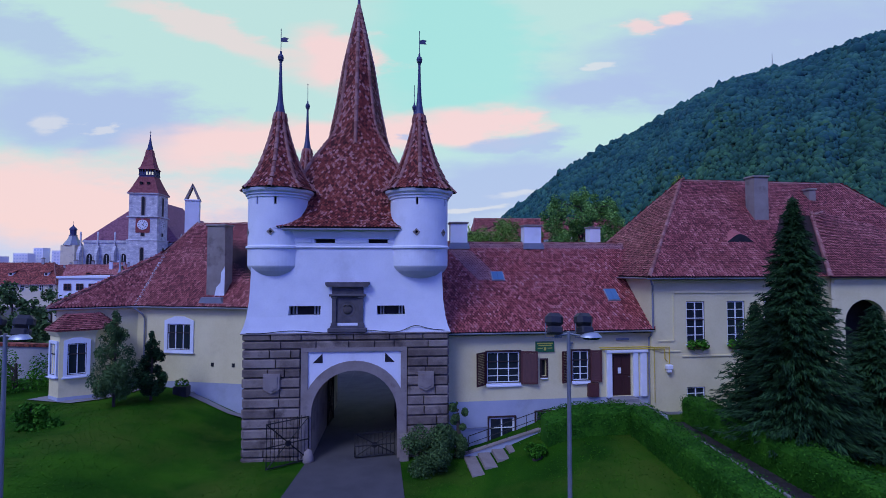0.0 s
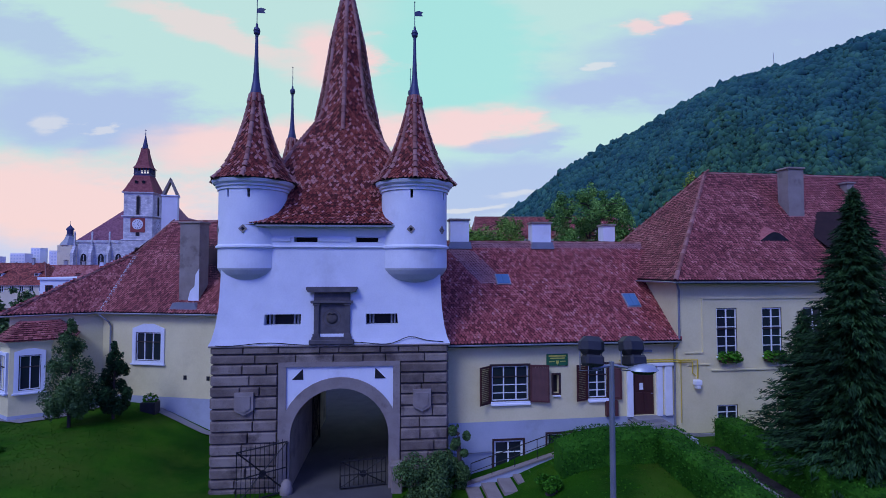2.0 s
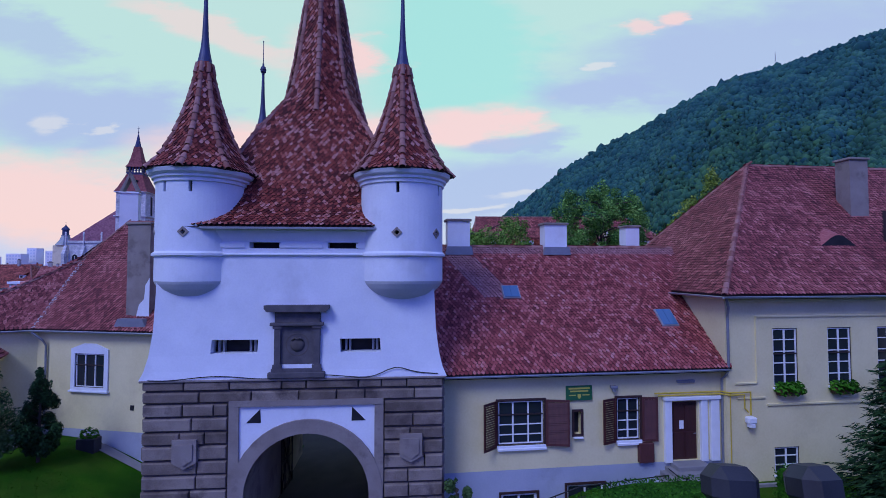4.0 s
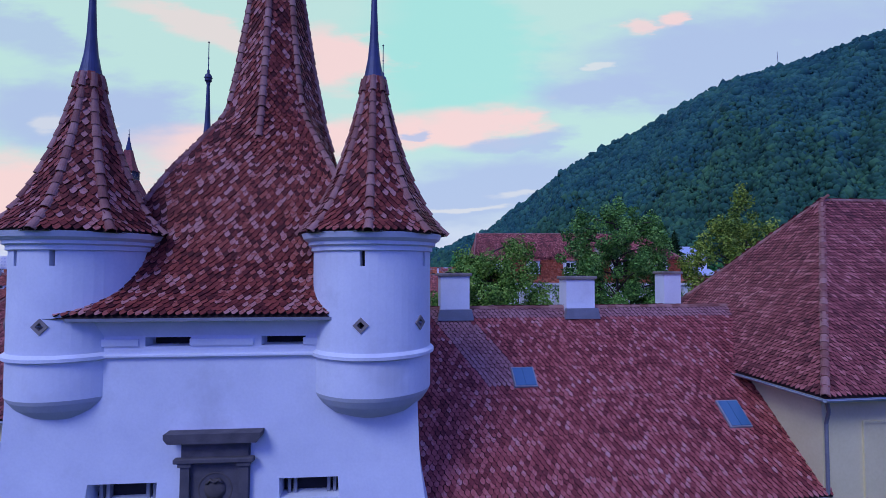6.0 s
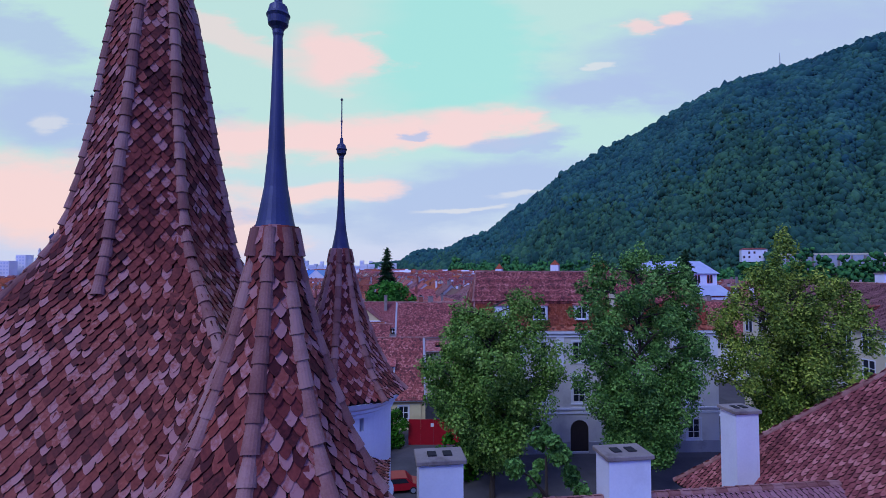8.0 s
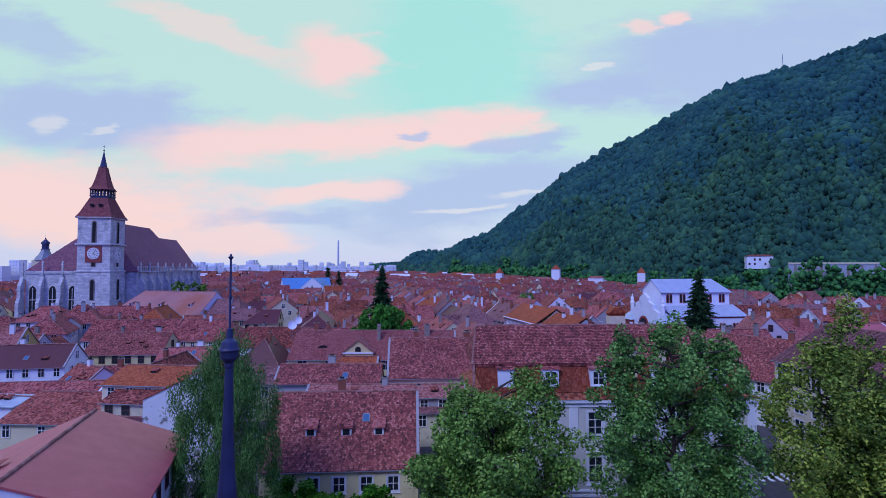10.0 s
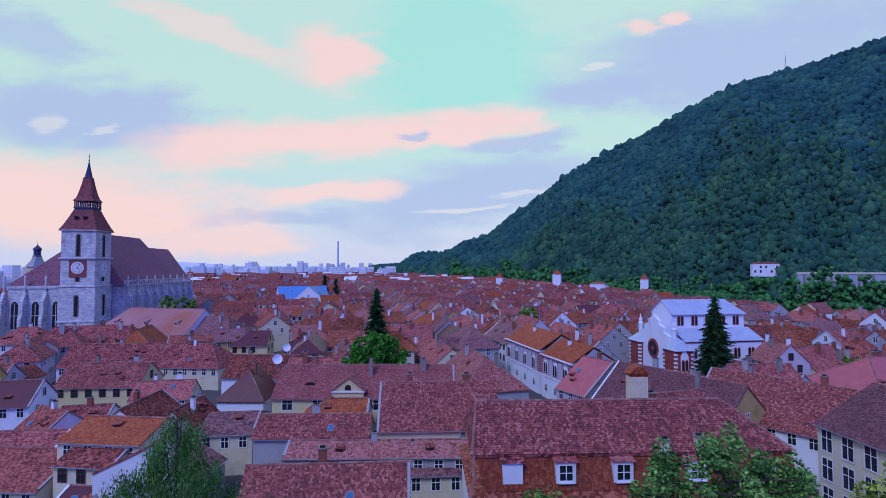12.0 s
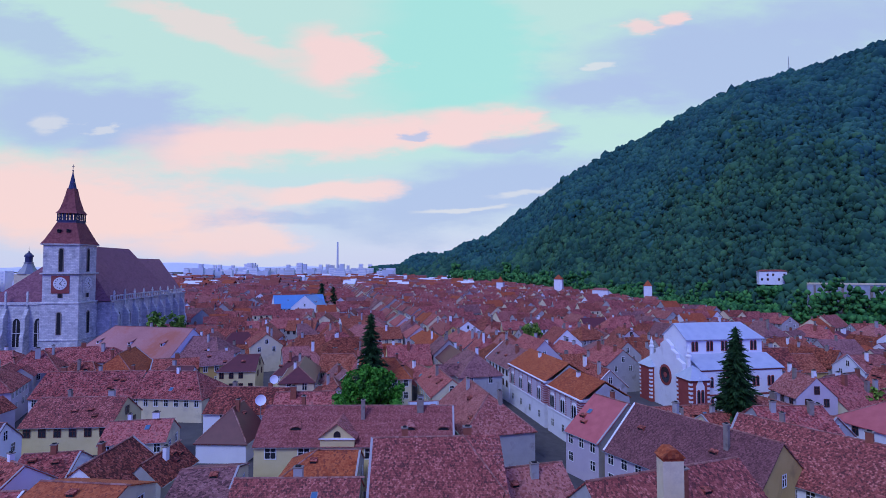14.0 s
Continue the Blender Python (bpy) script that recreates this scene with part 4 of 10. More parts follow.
for k in range(8):
    a, b = edges[k], edges[(k + 1) % 8]
    basis += [q for q in tile_basis(a, b, 0.19, seed=100 + k) if not off_roof(q[0])]
    for i in range(len(mz) - 1):
        for j in range(8):
            p = [a[i] + (b[i] - a[i]) * j / 8, a[i] + (b[i] - a[i]) * (j + 1) / 8, a[i + 1] + (b[i + 1] - a[i + 1]) * (j + 1) / 8, a[i + 1] + (b[i + 1] - a[i + 1]) * j / 8]
            if not off_roof(sum(p) / 4):
                under.add([q - np.array((0, 0, 0.03)) for q in p], [(0, 1, 2, 3)])
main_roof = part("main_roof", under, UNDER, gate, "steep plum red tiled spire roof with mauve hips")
near = [q for q in basis if q[0][0] > 0.6 and 17.5 < q[0][2] < 21.5 and q[0][1] < 6.5][:300]
keep = set(id(q) for q in near)
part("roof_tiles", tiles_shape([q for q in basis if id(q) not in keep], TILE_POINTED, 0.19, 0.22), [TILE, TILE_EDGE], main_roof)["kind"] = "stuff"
TILE_ONE = surface("plum_red_clay_single_tile", TILE_COLOURS, scale=0.55, fine=30, rough=0.8, bump=0.35, per="object", spread=0.68, stain=(0.29, 0.06, 0.032), stain_scale=0.35, stain_at=(0.58, 0.8), coarse=0.5)
b_ = TILE_ONE.node_tree.nodes["Principled BSDF"]
b_.inputs["Specular IOR Level"].default_value, b_.inputs["Roughness"].default_value = 0.15, 0.6
tv, tf = tile_shape(TILE_POINTED, 0.19, 0.22)
one = Shape().add(tv.tolist(), tf).mesh("roof_tile", [TILE_ONE])
for q in near:
    part("roof_tile", one, None, main_roof, "", basis_matrix(q))
for k in range(8):
    line = [p for p, z in zip(edges[k], mz) if (z > 18.0 if k % 2 == 0 else (z > 12.6 and not off_roof(p)))]
    c = line[0] - np.array((ROOF_U, 5.08, 0))
    for p, d in along_edge(line, 0.37):
        part("ridge_tile", RP, None, main_roof, "", ridge_matrix(p, d, (c[0], c[1], 1.2), 0.0))
s = Shape().lathe([(0.16, 27.2), (0.12, 27.5), (0.07, 28.2), (0.05, 28.9), (0.16, 29.0), (0.2, 29.12), (0.16, 29.25), (0.03, 29.35), (0.02, 30.6)], 12)
part("main_spire_finial", s, METAL_BLUE, gate, "dark blue metal finial", pose(ROOF_U, 5.08, 0))
s = Shape()
s.box(-3.3, 3.3, -0.54, -0.48, 12.52, 12.6)
part("eave_board", s, LEAD, gate)

# ---- low wing beside the tower ----
def slope_tiles(ea, eb, ra, rb, w=0.2, course=0.19, seed=1):
    """Tile places on a slope from the eave ea-eb up to the ridge ra-rb."""
    n = max(2, int(((Vector(ra) + Vector(rb)) / 2 - (Vector(ea) + Vector(eb)) / 2).length / course))
    return tile_basis(ramp_edge(ea, ra, n), ramp_edge(eb, rb, n), w, seed=seed)


def half_gutter(a, b, r=0.075):
    s = Shape()
    a, b = Vector(a), Vector(b)
    d = (b - a).normalized()
    x = d.cross(Vector((0, 0, 1))).normalized()
    n = 6
    for p in (a, b):
        s.v += [tuple(p + x * r * math.cos(math.pi + math.pi * i / n) + Vector((0, 0, r * math.sin(math.pi + math.pi * i / n)))) for i in range(n + 1)]
    s.f = [(i, i + 1, n + 2 + i, n + 1 + i) for i in range(n)] + [(i + 1, i, n + 1 + i, n + 2 + i) for i in range(0)]
    s.m = [0] * len(s.f)
    s.tube([a + x * r, b + x * r], 0.012, 4)
    s.tube([a - x * r, b - x * r], 0.012, 4)
    return s


wing = thing("low_wing", "low pale ochre house with red tiled roof joined to the tower", "house", WING)
holes = [(2.12, 4.05, 3.92, 5.69), (7.21, 8.23, 3.92, 5.66), (5.34, 5.64, 4.24, 5.17), (9.69, 10.86, 2.95, 5.42), (2.24, 3.73, 0.48, 1.98), (5.0, 6.6, 1.35, 2.2)]
wl = grid_wall([-1.0, 12.0], [-1.0, 2.93, 6.95], holes, lambda u, z, d: (u, 0.4 + d, z), 0.28)
wl.m = [m if m == 1 else (2 if max(wl.v[i][2] for i in f) < 2.95 else 0) for m, f in zip(wl.m, wl.f)]
part("wall", wl, [OCHRE, DARK_HOLE, PLINTH], wing)
s = Shape()
s.add([(-1, 11.3, -1), (12, 11.3, -1), (12, 11.3, 7), (-1, 11.3, 7)], [(1, 0, 3, 2)])
part("back_wall", s, OCHRE, wing)
rw = 5.85
ROOF_RIDGE = 12.2
und = Shape()
und.add([(-1.2, -0.02, 6.83), (12.2, -0.02, 6.83), (13.2, rw, ROOF_RIDGE - 0.02), (-1.2, rw, ROOF_RIDGE - 0.02), (-1.2, 11.7, 6.83), (13.2, 11.7, 6.83)], [(0, 1, 2, 3), (3, 2, 5, 4)])
und.add([(-1.2, -0.02, 6.70), (12.0, -0.02, 6.70), (12.0, 0.4, 6.80), (-1.2, 0.4, 6.80)], [(1, 0, 3, 2)])
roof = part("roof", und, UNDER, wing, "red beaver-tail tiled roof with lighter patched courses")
wb = slope_tiles((-1.2, -0.05, 6.84), (12.2, -0.05, 6.84), (-1.2, rw, ROOF_RIDGE), (13.2, rw, ROOF_RIDGE), 0.17, 0.155, 7)
lit = [b for b in wb if 9.6 < b[0][2] < 11.7 and abs((b[0][0] - 2.1) + (b[0][2] - 10.6) * 0.85) < 0.75 or b[0][2] > 11.75]
ids = set(id(b) for b in lit)
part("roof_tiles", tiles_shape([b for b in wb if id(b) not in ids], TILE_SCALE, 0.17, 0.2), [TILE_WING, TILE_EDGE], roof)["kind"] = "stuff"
TILE_NEW = surface("newer_pink_red_tile", [(0.24, 0.10, 0.11), (0.33, 0.15, 0.16), (0.41, 0.21, 0.215)], scale=0.8, fine=20, rough=0.8, bump=0.25, per="island", spread=0.4)
rb = slope_tiles((13.2, 11.75, 6.84), (-1.2, 11.75, 6.84), (13.2, rw, ROOF_RIDGE), (-1.2, rw, ROOF_RIDGE), 0.26, 0.24, 8)
part("rear_tiles", tiles_shape(rb, TILE_SCALE, 0.26, 0.3), [TILE_WING, TILE_EDGE], roof)["kind"] = "stuff"
part("patched_tiles", tiles_shape(lit, TILE_SCALE, 0.17, 0.2), [TILE_NEW, TILE_EDGE], roof, "paler replaced tiles")["kind"] = "stuff"
part("ridge", ridge_run([(-1.2, rw, ROOF_RIDGE), (13.0, rw, ROOF_RIDGE)], (0, 0, 1)), RIDGE_JOINED, roof)["kind"] = "stuff"
part("gutter", half_gutter((-1.0, -0.09, 6.82), (12.0, -0.09, 6.82)), ZINC, wing, "zinc gutter")
part("downpipe", Shape().tube([(11.95, -0.1, 6.75), (11.95, 0.05, 6.55), (11.95, 0.3, 6.35), (11.95, 0.33, 2.3)], 0.055, 7), LEAD, wing)


def skylight(cx, z, wd, ht):
    s = Shape()
    sl = math.atan2(ROOF_RIDGE - 6.84, rw + 0.05)
    m = pose(cx, (z - 6.84) / math.tan(sl) - 0.05, z, math.degrees(sl), 0, 0)
    s.box(-wd / 2 - 0.06, wd / 2 + 0.06, -0.06, ht + 0.06, -0.05, 0.12, c=0.02)
    part("skylight", s, LEAD, roof, "zinc-framed roof light", m)
    g = Shape().box(-wd / 2, wd / 2, 0.0, ht, 0.125, 0.14).box(-0.02, 0.02, 0, ht, 0.14, 0.16)
    part("skylight_pane", g, GLASS_BLUE, roof, "", m)


skylight(3.47, 9.68, 0.72, 0.72)
skylight(10.5, 8.45, 0.7, 0.92)


def chimney_shape(w, d, z0, z1, cap=0.12):
    s = Shape()
    s.box(-w / 2, w / 2, -d / 2, d / 2, z0, z1 - cap)
    s.box(-w / 2 - 0.08, w / 2 + 0.08, -d / 2 - 0.08, d / 2 + 0.08, z1 - cap, z1, 1, c=0.02)
    s.box(-w * 0.28, -w * 0.08, -d * 0.2, d * 0.2, z1, z1 + 0.03, 2).box(w * 0.08, w * 0.28, -d * 0.2, d * 0.2, z1, z1 + 0.03, 2)
    return s


for u, w, zt in ((1.35, 1.15, 13.62), (6.5, 1.2, 13.48), (12.35, 0.85, 13.65)):
    c = part("chimney", chimney_shape(w, 0.8, 9.0 if u > 11 else 11.1, zt), [PLASTER, STONE_TRIM, DARK_HOLE], wing, "white rendered chimney with grey cap", pose(u, rw + (0.0 if u < 11 else 2.9), 0))
    f = Shape()
    f.prism([(-w / 2 - 0.14, 11.78), (w / 2 + 0.14, 11.78), (w / 2 + 0.05, 12.2), (-w / 2 - 0.05, 12.2)], -0.62, -0.405)
    if u < 11:
        part("flashing", f, LEAD, c)
# windows with shutters
FRAME_DARK = surface("dark_brown_frame_wood", [(0.03, 0.014, 0.013), (0.06, 0.025, 0.022)], scale=4, rough=0.6, bump=0.2)
window(wing, pose(3.085, 0.46, 3.92), 1.93, 1.77, 3, 4, WHITE_PAINT, transom=0.68, f=0.075, label="white casement window with small panes")
window(wing, pose(7.72, 0.46, 3.92), 1.02, 1.74, 2, 4, WHITE_PAINT, transom=0.68, f=0.075, label="white casement window with small panes")
window(wing, pose(2.985, 0.46, 0.48), 1.49, 1.5, 2, 2, WHITE_PAINT, transom=0.6, f=0.1, label="basement window with pale mullion")
window(wing, pose(5.8, 0.46, 1.35), 1.6, 0.85, 2, 1, WHITE_PAINT, f=0.09)
for a, b, z0, z1 in ((2.12, 4.05, 3.92, 5.69), (7.21, 8.23, 3.92, 5.66), (2.24, 3.73, 0.48, 1.98), (5.0, 6.6, 1.35, 2.2), (5.34, 5.64, 4.24, 5.17)):
    s = Shape()
    t = 0.09
    s.box(a - t, a, 0.36, 0.44, z0 - t, z1 + t).box(b, b + t, 0.36, 0.44, z0 - t, z1 + t).box(a, b, 0.36, 0.44, z1, z1 + t).box(a, b, 0.36, 0.44, z0 - t, z0)
    part("window_casing", s, FRAME_DARK, wing)
for a, b in ((2.1, 4.1), (7.2, 8.25), (5.3, 5.68)):
    part("window_sill", Shape().box(a - 0.02, b + 0.02, 0.25, 0.45, 3.72 if a != 5.3 else 4.08, 3.83 if a != 5.3 else 4.15, c=0.02), WHITE_PAINT, wing)


def shutter(hinge_u, side, width, z0, z1, ang):
    s = Shape()
    w = width
    s = plate_with_holes([(0, 0.09), (w - 0.09, w)], [(0, 0.1), (z1 - z0 - 0.1, z1 - z0)], -0.03, 0.02)
    sh = part("shutter", s, BROWN_WOOD, wing, "open red-brown louvred wooden shutter", pose(hinge_u, 0.33, z0, 0, 0, 180 + ang if side < 0 else -ang))
    sl = Shape().add([(0.09, -0.028, 0), (w - 0.09, -0.028, 0), (w - 0.09, 0.012, 0.085), (0.09, 0.012, 0.085), (0.09, -0.018, 0), (w - 0.09, -0.018, 0), (w - 0.09, 0.022, 0.085), (0.09, 0.022, 0.085)], [(0, 1, 2, 3), (7, 6, 5, 4), (0, 4, 5, 1), (3, 2, 6, 7)]).mesh("slat", [BROWN_WOOD])
    k = 18
    for i in range(k):
        part("slat", sl, None, sh, "", pose(0, 0, 0.11 + (z1 - z0 - 0.22) * i / k))


shutter(2.05, -1, 0.78, 3.85, 5.72, 38)
shutter(4.12, 1, 0.95, 3.85, 5.72, 12)
shutter(7.13, -1, 0.68, 3.85, 5.68, 20)
shutter(8.3, 1, 0.66, 3.85, 5.68, 8)
# door with its pilasters and steps
d = part("door", Shape().box(9.69, 10.86, 0.5, 0.56, 2.95, 5.42).box(9.8, 10.22, 0.47, 0.5, 3.1, 4.1).box(10.32, 10.75, 0.47, 0.5, 3.1, 4.1).box(9.8, 10.22, 0.47, 0.5, 4.2, 5.25).box(10.32, 10.75, 0.47, 0.5, 4.2, 5.25), DOOR_WOOD, wing, "closed dark red-brown panelled door")
part("door_notice", Shape().box(10.05, 10.25, 0.455, 0.468, 4.25, 4.6), WHITE_PAINT, d)
part("door_handle", Shape().tube([(10.77, 0.46, 4.05), (10.77, 0.4, 4.05), (10.66, 0.4, 4.05)], 0.018, 6), LEAD, d)
s = Shape()
for a, b in ((9.3, 9.62), (10.95, 11.25), (11.4, 11.8)):
    s.box(a, b, 0.26, 0.45, 2.9, 5.5, c=0.02)
s.box(9.25, 11.85, 0.2, 0.5, 5.5, 5.65, c=0.02)
part("door_surround", s, WHITE_PAINT, wing, "white door pilasters and lintel")
for i in range(4):
    part("step", Shape().box(9.55 - 0.22 * i, 11.0 + 0.25 * i, -0.25 - 0.32 * i, 0.45, 2.25 if i == 3 else 2.0, 2.93 - 0.175 * i, c=0.02), PAVING, wing, "worn stone step")
part("landing", Shape().box(8.6, 11.95, -1.6, 0.45, 1.9, 2.3, c=0.02), PLINTH, wing)
# sign above the windows
sg = part("sign", Shape().box(4.98, 6.1, 0.31, 0.38, 5.64, 6.24, c=0.01), GREEN_SIGN, wing, "green sign with unreadable yellow lines")
YEL = surface("sign_yellow", [(0.5, 0.45, 0.08), (0.6, 0.55, 0.1)], scale=4, rough=0.5, bump=0)
b = Shape()
b.box(5.08, 6.0, 0.300, 0.308, 6.10, 6.17).box(5.15, 5.93, 0.300, 0.308, 5.99, 6.05).box(5.1, 5.4, 0.300, 0.308, 5.84, 5.88).box(5.68, 5.98, 0.300, 0.308, 5.84, 5.88)
b.prism([(5.54, 5.70), (5.61, 5.78), (5.61, 5.90), (5.47, 5.90), (5.47, 5.78)], 0.300, 0.308)
part("sign_lines", b, YEL, sg)
# gas pipe and meter
p = Shape()
p.tube([(8.85, 0.28, 5.82), (11.9, 0.28, 5.82), (12.05, 0.0, 5.82), (13.05, 0.0, 5.82), (13.05, 0.0, 4.85)], 0.035, 6)
p.tube([(9.0, 0.26, 5.72), (11.85, 0.26, 5.72), (12.1, -0.02, 5.72), (12.75, -0.02, 5.72), (12.75, -0.02, 5.15), (12.92, -0.02, 4.98)], 0.03, 6)
p.tube([(12.12, 0.02, 5.8), (12.12, 0.02, 2.6)], 0.02, 6)
part("gas_pipe", p, YELLOW_PIPE, wing, "yellow painted gas pipe")
part("gas_meter", Shape().box(12.78, 13.18, -0.22, 0.08, 4.52, 4.80, c=0.05).box(12.86, 13.1, -0.2, 0.05, 4.36, 4.52, c=0.02), WHITE_PAINT, wing)
part("meter_box", Shape().box(8.1, 8.75, 0.18, 0.40, 3.0, 3.8, c=0.02), BROWN_WOOD, wing)
part("wall_lamp", Shape().box(6.9, 7.2, 0.2, 0.4, 6.08, 6.2, c=0.03).lathe([(0.08, 5.98), (0.1, 6.08)], 10, 7.05, 0.28), LEAD, wing)
part("vent_box", Shape().box(9.9, 10.7, 0.28, 0.4, 6.22, 6.34, c=0.02), LEAD, wing)
# ramp wall with its railing down to the basement
r = Shape()
r.prism([(0.3, -0.4), (8.7, -0.4), (8.7, 2.45), (5.0, 1.75), (0.6, 0.55)], -1.15, -0.95)
part("ramp_wall", r, PLINTH, wing, "sloping rendered ramp wall")
part("ramp_coping", Shape().prism([(0.6, 0.55), (5.0, 1.75), (8.7, 2.45), (8.7, 2.53), (5.0, 1.83), (0.6, 0.63)], -1.2, -0.9), STONE_TRIM, wing)
q = Shape()
q.tube([(0.8, -1.05, 1.5), (4.9, -1.05, 2.75), (8.6, -1.05, 3.0)], 0.025, 5)
q.tube([(0.8, -1.05, 1.1), (4.9, -1.05, 2.35), (8.6, -1.05, 2.75)], 0.018, 5)
for x in (0.8, 1.8, 2.9, 4.0, 5.0, 6.2, 7.4, 8.6):
    zt = float(np.interp(x, [0.8, 4.9, 8.6], [1.5, 2.75, 3.0]))
    q.tube([(x, -1.05, zt - 0.9), (x, -1.05, zt)], 0.018, 5)
q.tube([(8.6, -1.05, 3.25), (8.6, -1.7, 3.2), (9.6, -1.75, 2.9)], 0.022, 5)
for x in (8.6, 8.9, 9.2, 9.55):
    q.tube([(x, -1.72, 2.2), (x, -1.72, 3.2 - (x - 8.6) * 0.3)], 0.016, 5)
part("railing", q, IRON, wing, "thin dark iron handrail")
part("pipe_low", Shape().tube([(0.2, 0.3, 1.45), (2.1, 0.3, 1.5)], 0.03, 6), LEAD, wing)
st = Shape()
for i in range(5):
    st.box(0.5 + 0.75 * i, 1.15 + 0.75 * i, -3.6 + 0.5 * i, -1.2, -0.3, 0.5 + 0.16 * i, c=0.02)
part("garden_steps", st, STONE_TRIM, wing, "worn concrete garden steps")

# ---- two-storey house ----
hs = thing("corner_house", "two-storey pale ochre house with hipped dark red roof", "house", WING @ pose(0, -0.3, 0))
U0, U1, W0, W1, EV, RZ = 12.0, 36.0, 0.4, 11.4, 9.95, 16.75
hw = [(14.24, 15.45, 5.97, 8.49), (16.9, 18.1, 5.97, 8.49), (14.2, 15.4, 2.25, 3.4), (19.4, 20.6, 5.97, 8.49)]
wl = grid_wall([U0, 22.0], [-1, 10.0], hw, lambda u, z, d: (u, W0 + d, z), 0.22)
wl.add([(U0, W0, -1), (U0, W1, -1), (U0, W1, 10), (U0, W0, 10)], [(1, 0, 3, 2)])
wl.add([(U1, W0, -1), (U1, W1, -1), (U1, W1, 10), (U1, W0, 10)], [(0, 1, 2, 3)])
wl.add([(U0, W1, -1), (U1, W1, -1), (U1, W1, 10), (U0, W1, 10)], [(1, 0, 3, 2)])
wl.add([(22.0, W0, -1), (22.0, -1.6, -1), (22.0, -1.6, 10), (22.0, W0, 10)], [(1, 0, 3, 2)])
part("wall", wl, [OCHRE, DARK_HOLE], hs)
fa = Shape()
ap = [(24.25 + 1.4 * math.cos(math.pi * i / 14), 7.25 + 1.4 * math.sin(math.pi * i / 14)) for i in range(15)]
fa.prism([(22.0, -1), (22.85, -1), (22.85, 7.25)] + list(reversed(ap))[1:-1] + [(25.65, 7.25), (25.65, -1), (34.0, -1), (34.0, 10), (22.0, 10)], -1.6, -1.2)
part("loggia_wall", fa, OCHRE, hs, "projecting ochre wall with arched loggia")
# Near-black sheet paints the shade inside the loggia.
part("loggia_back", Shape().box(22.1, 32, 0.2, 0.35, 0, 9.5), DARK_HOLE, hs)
tr = Shape()
tr.box(12.1, 22.0, 0.30, 0.42, 9.62, 9.95, c=0.03).box(13.4, 21.5, 0.34, 0.40, 8.98, 9.04).box(13.4, 13.46, 0.34, 0.40, 6.2, 8.98).box(12.4, 13.4, 0.34, 0.40, 6.14, 6.2).box(12.5, 13.8, 0.34, 0.40, 5.52, 5.58)
tr.box(13.9, 21.8, 0.33, 0.40, 5.2, 5.27).box(22.1, 34, -1.68, -1.6, 9.62, 9.95)
part("mouldings", tr, OCHRE, hs)
for a, b, z0, z1 in hw:
    window(hs, pose((a + b) / 2, W0 + 0.06, z0), b - a, z1 - z0, 2, 5 if z1 - z0 > 2 else 3, WHITE_PAINT, f=0.08, label="white multi-pane casement window")
    if z1 - z0 > 2:
        part("window_box", Shape().box(a + 0.05, b - 0.05, 0.1, 0.38, z0 - 0.32, z0 - 0.05, c=0.03), BROWN_WOOD, hs)
e0 = -0.15
und = Shape()
L0, R0 = 17.5, 32.0
und.add([(U0 - 0.4, e0, EV - 0.03), (U1 + 0.4, e0, EV - 0.03), (U1 + 0.4, W1 + 0.4, EV - 0.03), (U0 - 0.4, W1 + 0.4, EV - 0.03), (L0, 5.65, RZ - 0.03), (R0 - 1.6, 5.65, RZ - 0.03)], [(0, 1, 5, 4), (1, 2, 5), (2, 3, 4, 5), (3, 0, 4)])
und.add([(U0 - 0.4, e0, EV - 0.15), (22, e0, EV - 0.15), (22, W0, EV - 0.1), (U0, W0, EV - 0.1)], [(1, 0, 3, 2)])
und.add([(21.6, -2.0, EV - 0.03), (34.4, -2.0, EV - 0.03), (28.0, 4.4, 14.6), (24.6, 2.2, 14.0), (21.6, 4.6, 14.2), (34.4, 4.4, 14)], [(0, 1, 2, 3), (0, 3, 4), (1, 5, 2)])
rf = part("roof", und, UNDER, hs, "steep hipped roof of dark red tiles")
hb = slope_tiles((U0 - 0.4, e0 - 0.02, EV), (U1 + 0.4, e0 - 0.02, EV), (L0, 5.65, RZ), (R0 - 1.6, 5.65, RZ), 0.18, 0.165, 21)
hb += slope_tiles((U0 - 0.4, W1 + 0.4, EV), (U0 - 0.4, e0, EV), (L0, 5.7, RZ), (L0, 5.6, RZ), 0.18, 0.165, 22)
hb += slope_tiles((21.6, -2.0, EV), (34.4, -2.0, EV), (24.6, 2.2, 14.03), (28.0, 4.4, 14.63), 0.18, 0.165, 23)
hb += slope_tiles((21.6, 4.6, EV), (21.6, -2.0, EV), (24.6, 2.3, 14.03), (24.6, 2.15, 14.03), 0.18, 0.165, 24)
part("roof_tiles", tiles_shape(hb, TILE_SCALE, 0.18, 0.21), [TILE_DARK, TILE_EDGE], rf)["kind"] = "stuff"
hips = ridge_run([(U0 - 0.4, e0, EV + 0.05), (L0, 5.65, RZ)], (-1, -1, 1.5)).join(ridge_run([(L0, 5.65, RZ), (R0 - 1.6, 5.65, RZ)], (0, 0, 1))).join(ridge_run([(21.6, -2.0, EV + 0.05), (24.6, 2.2, 14.03)], (-1, -1, 1.5))).join(ridge_run([(U0 - 0.4, W1 + 0.4, EV + 0.05), (L0, 5.65, RZ)], (-1, 1, 1.5)))
hips.join(ridge_run([(U1 + 0.4, e0, EV + 0.05), (R0 - 1.6, 5.65, RZ)], (1, -1, 1.5))).join(ridge_run([(24.6, 2.2, 14.03), (28.0, 4.4, 14.63)], (0, -0.3, 1)))
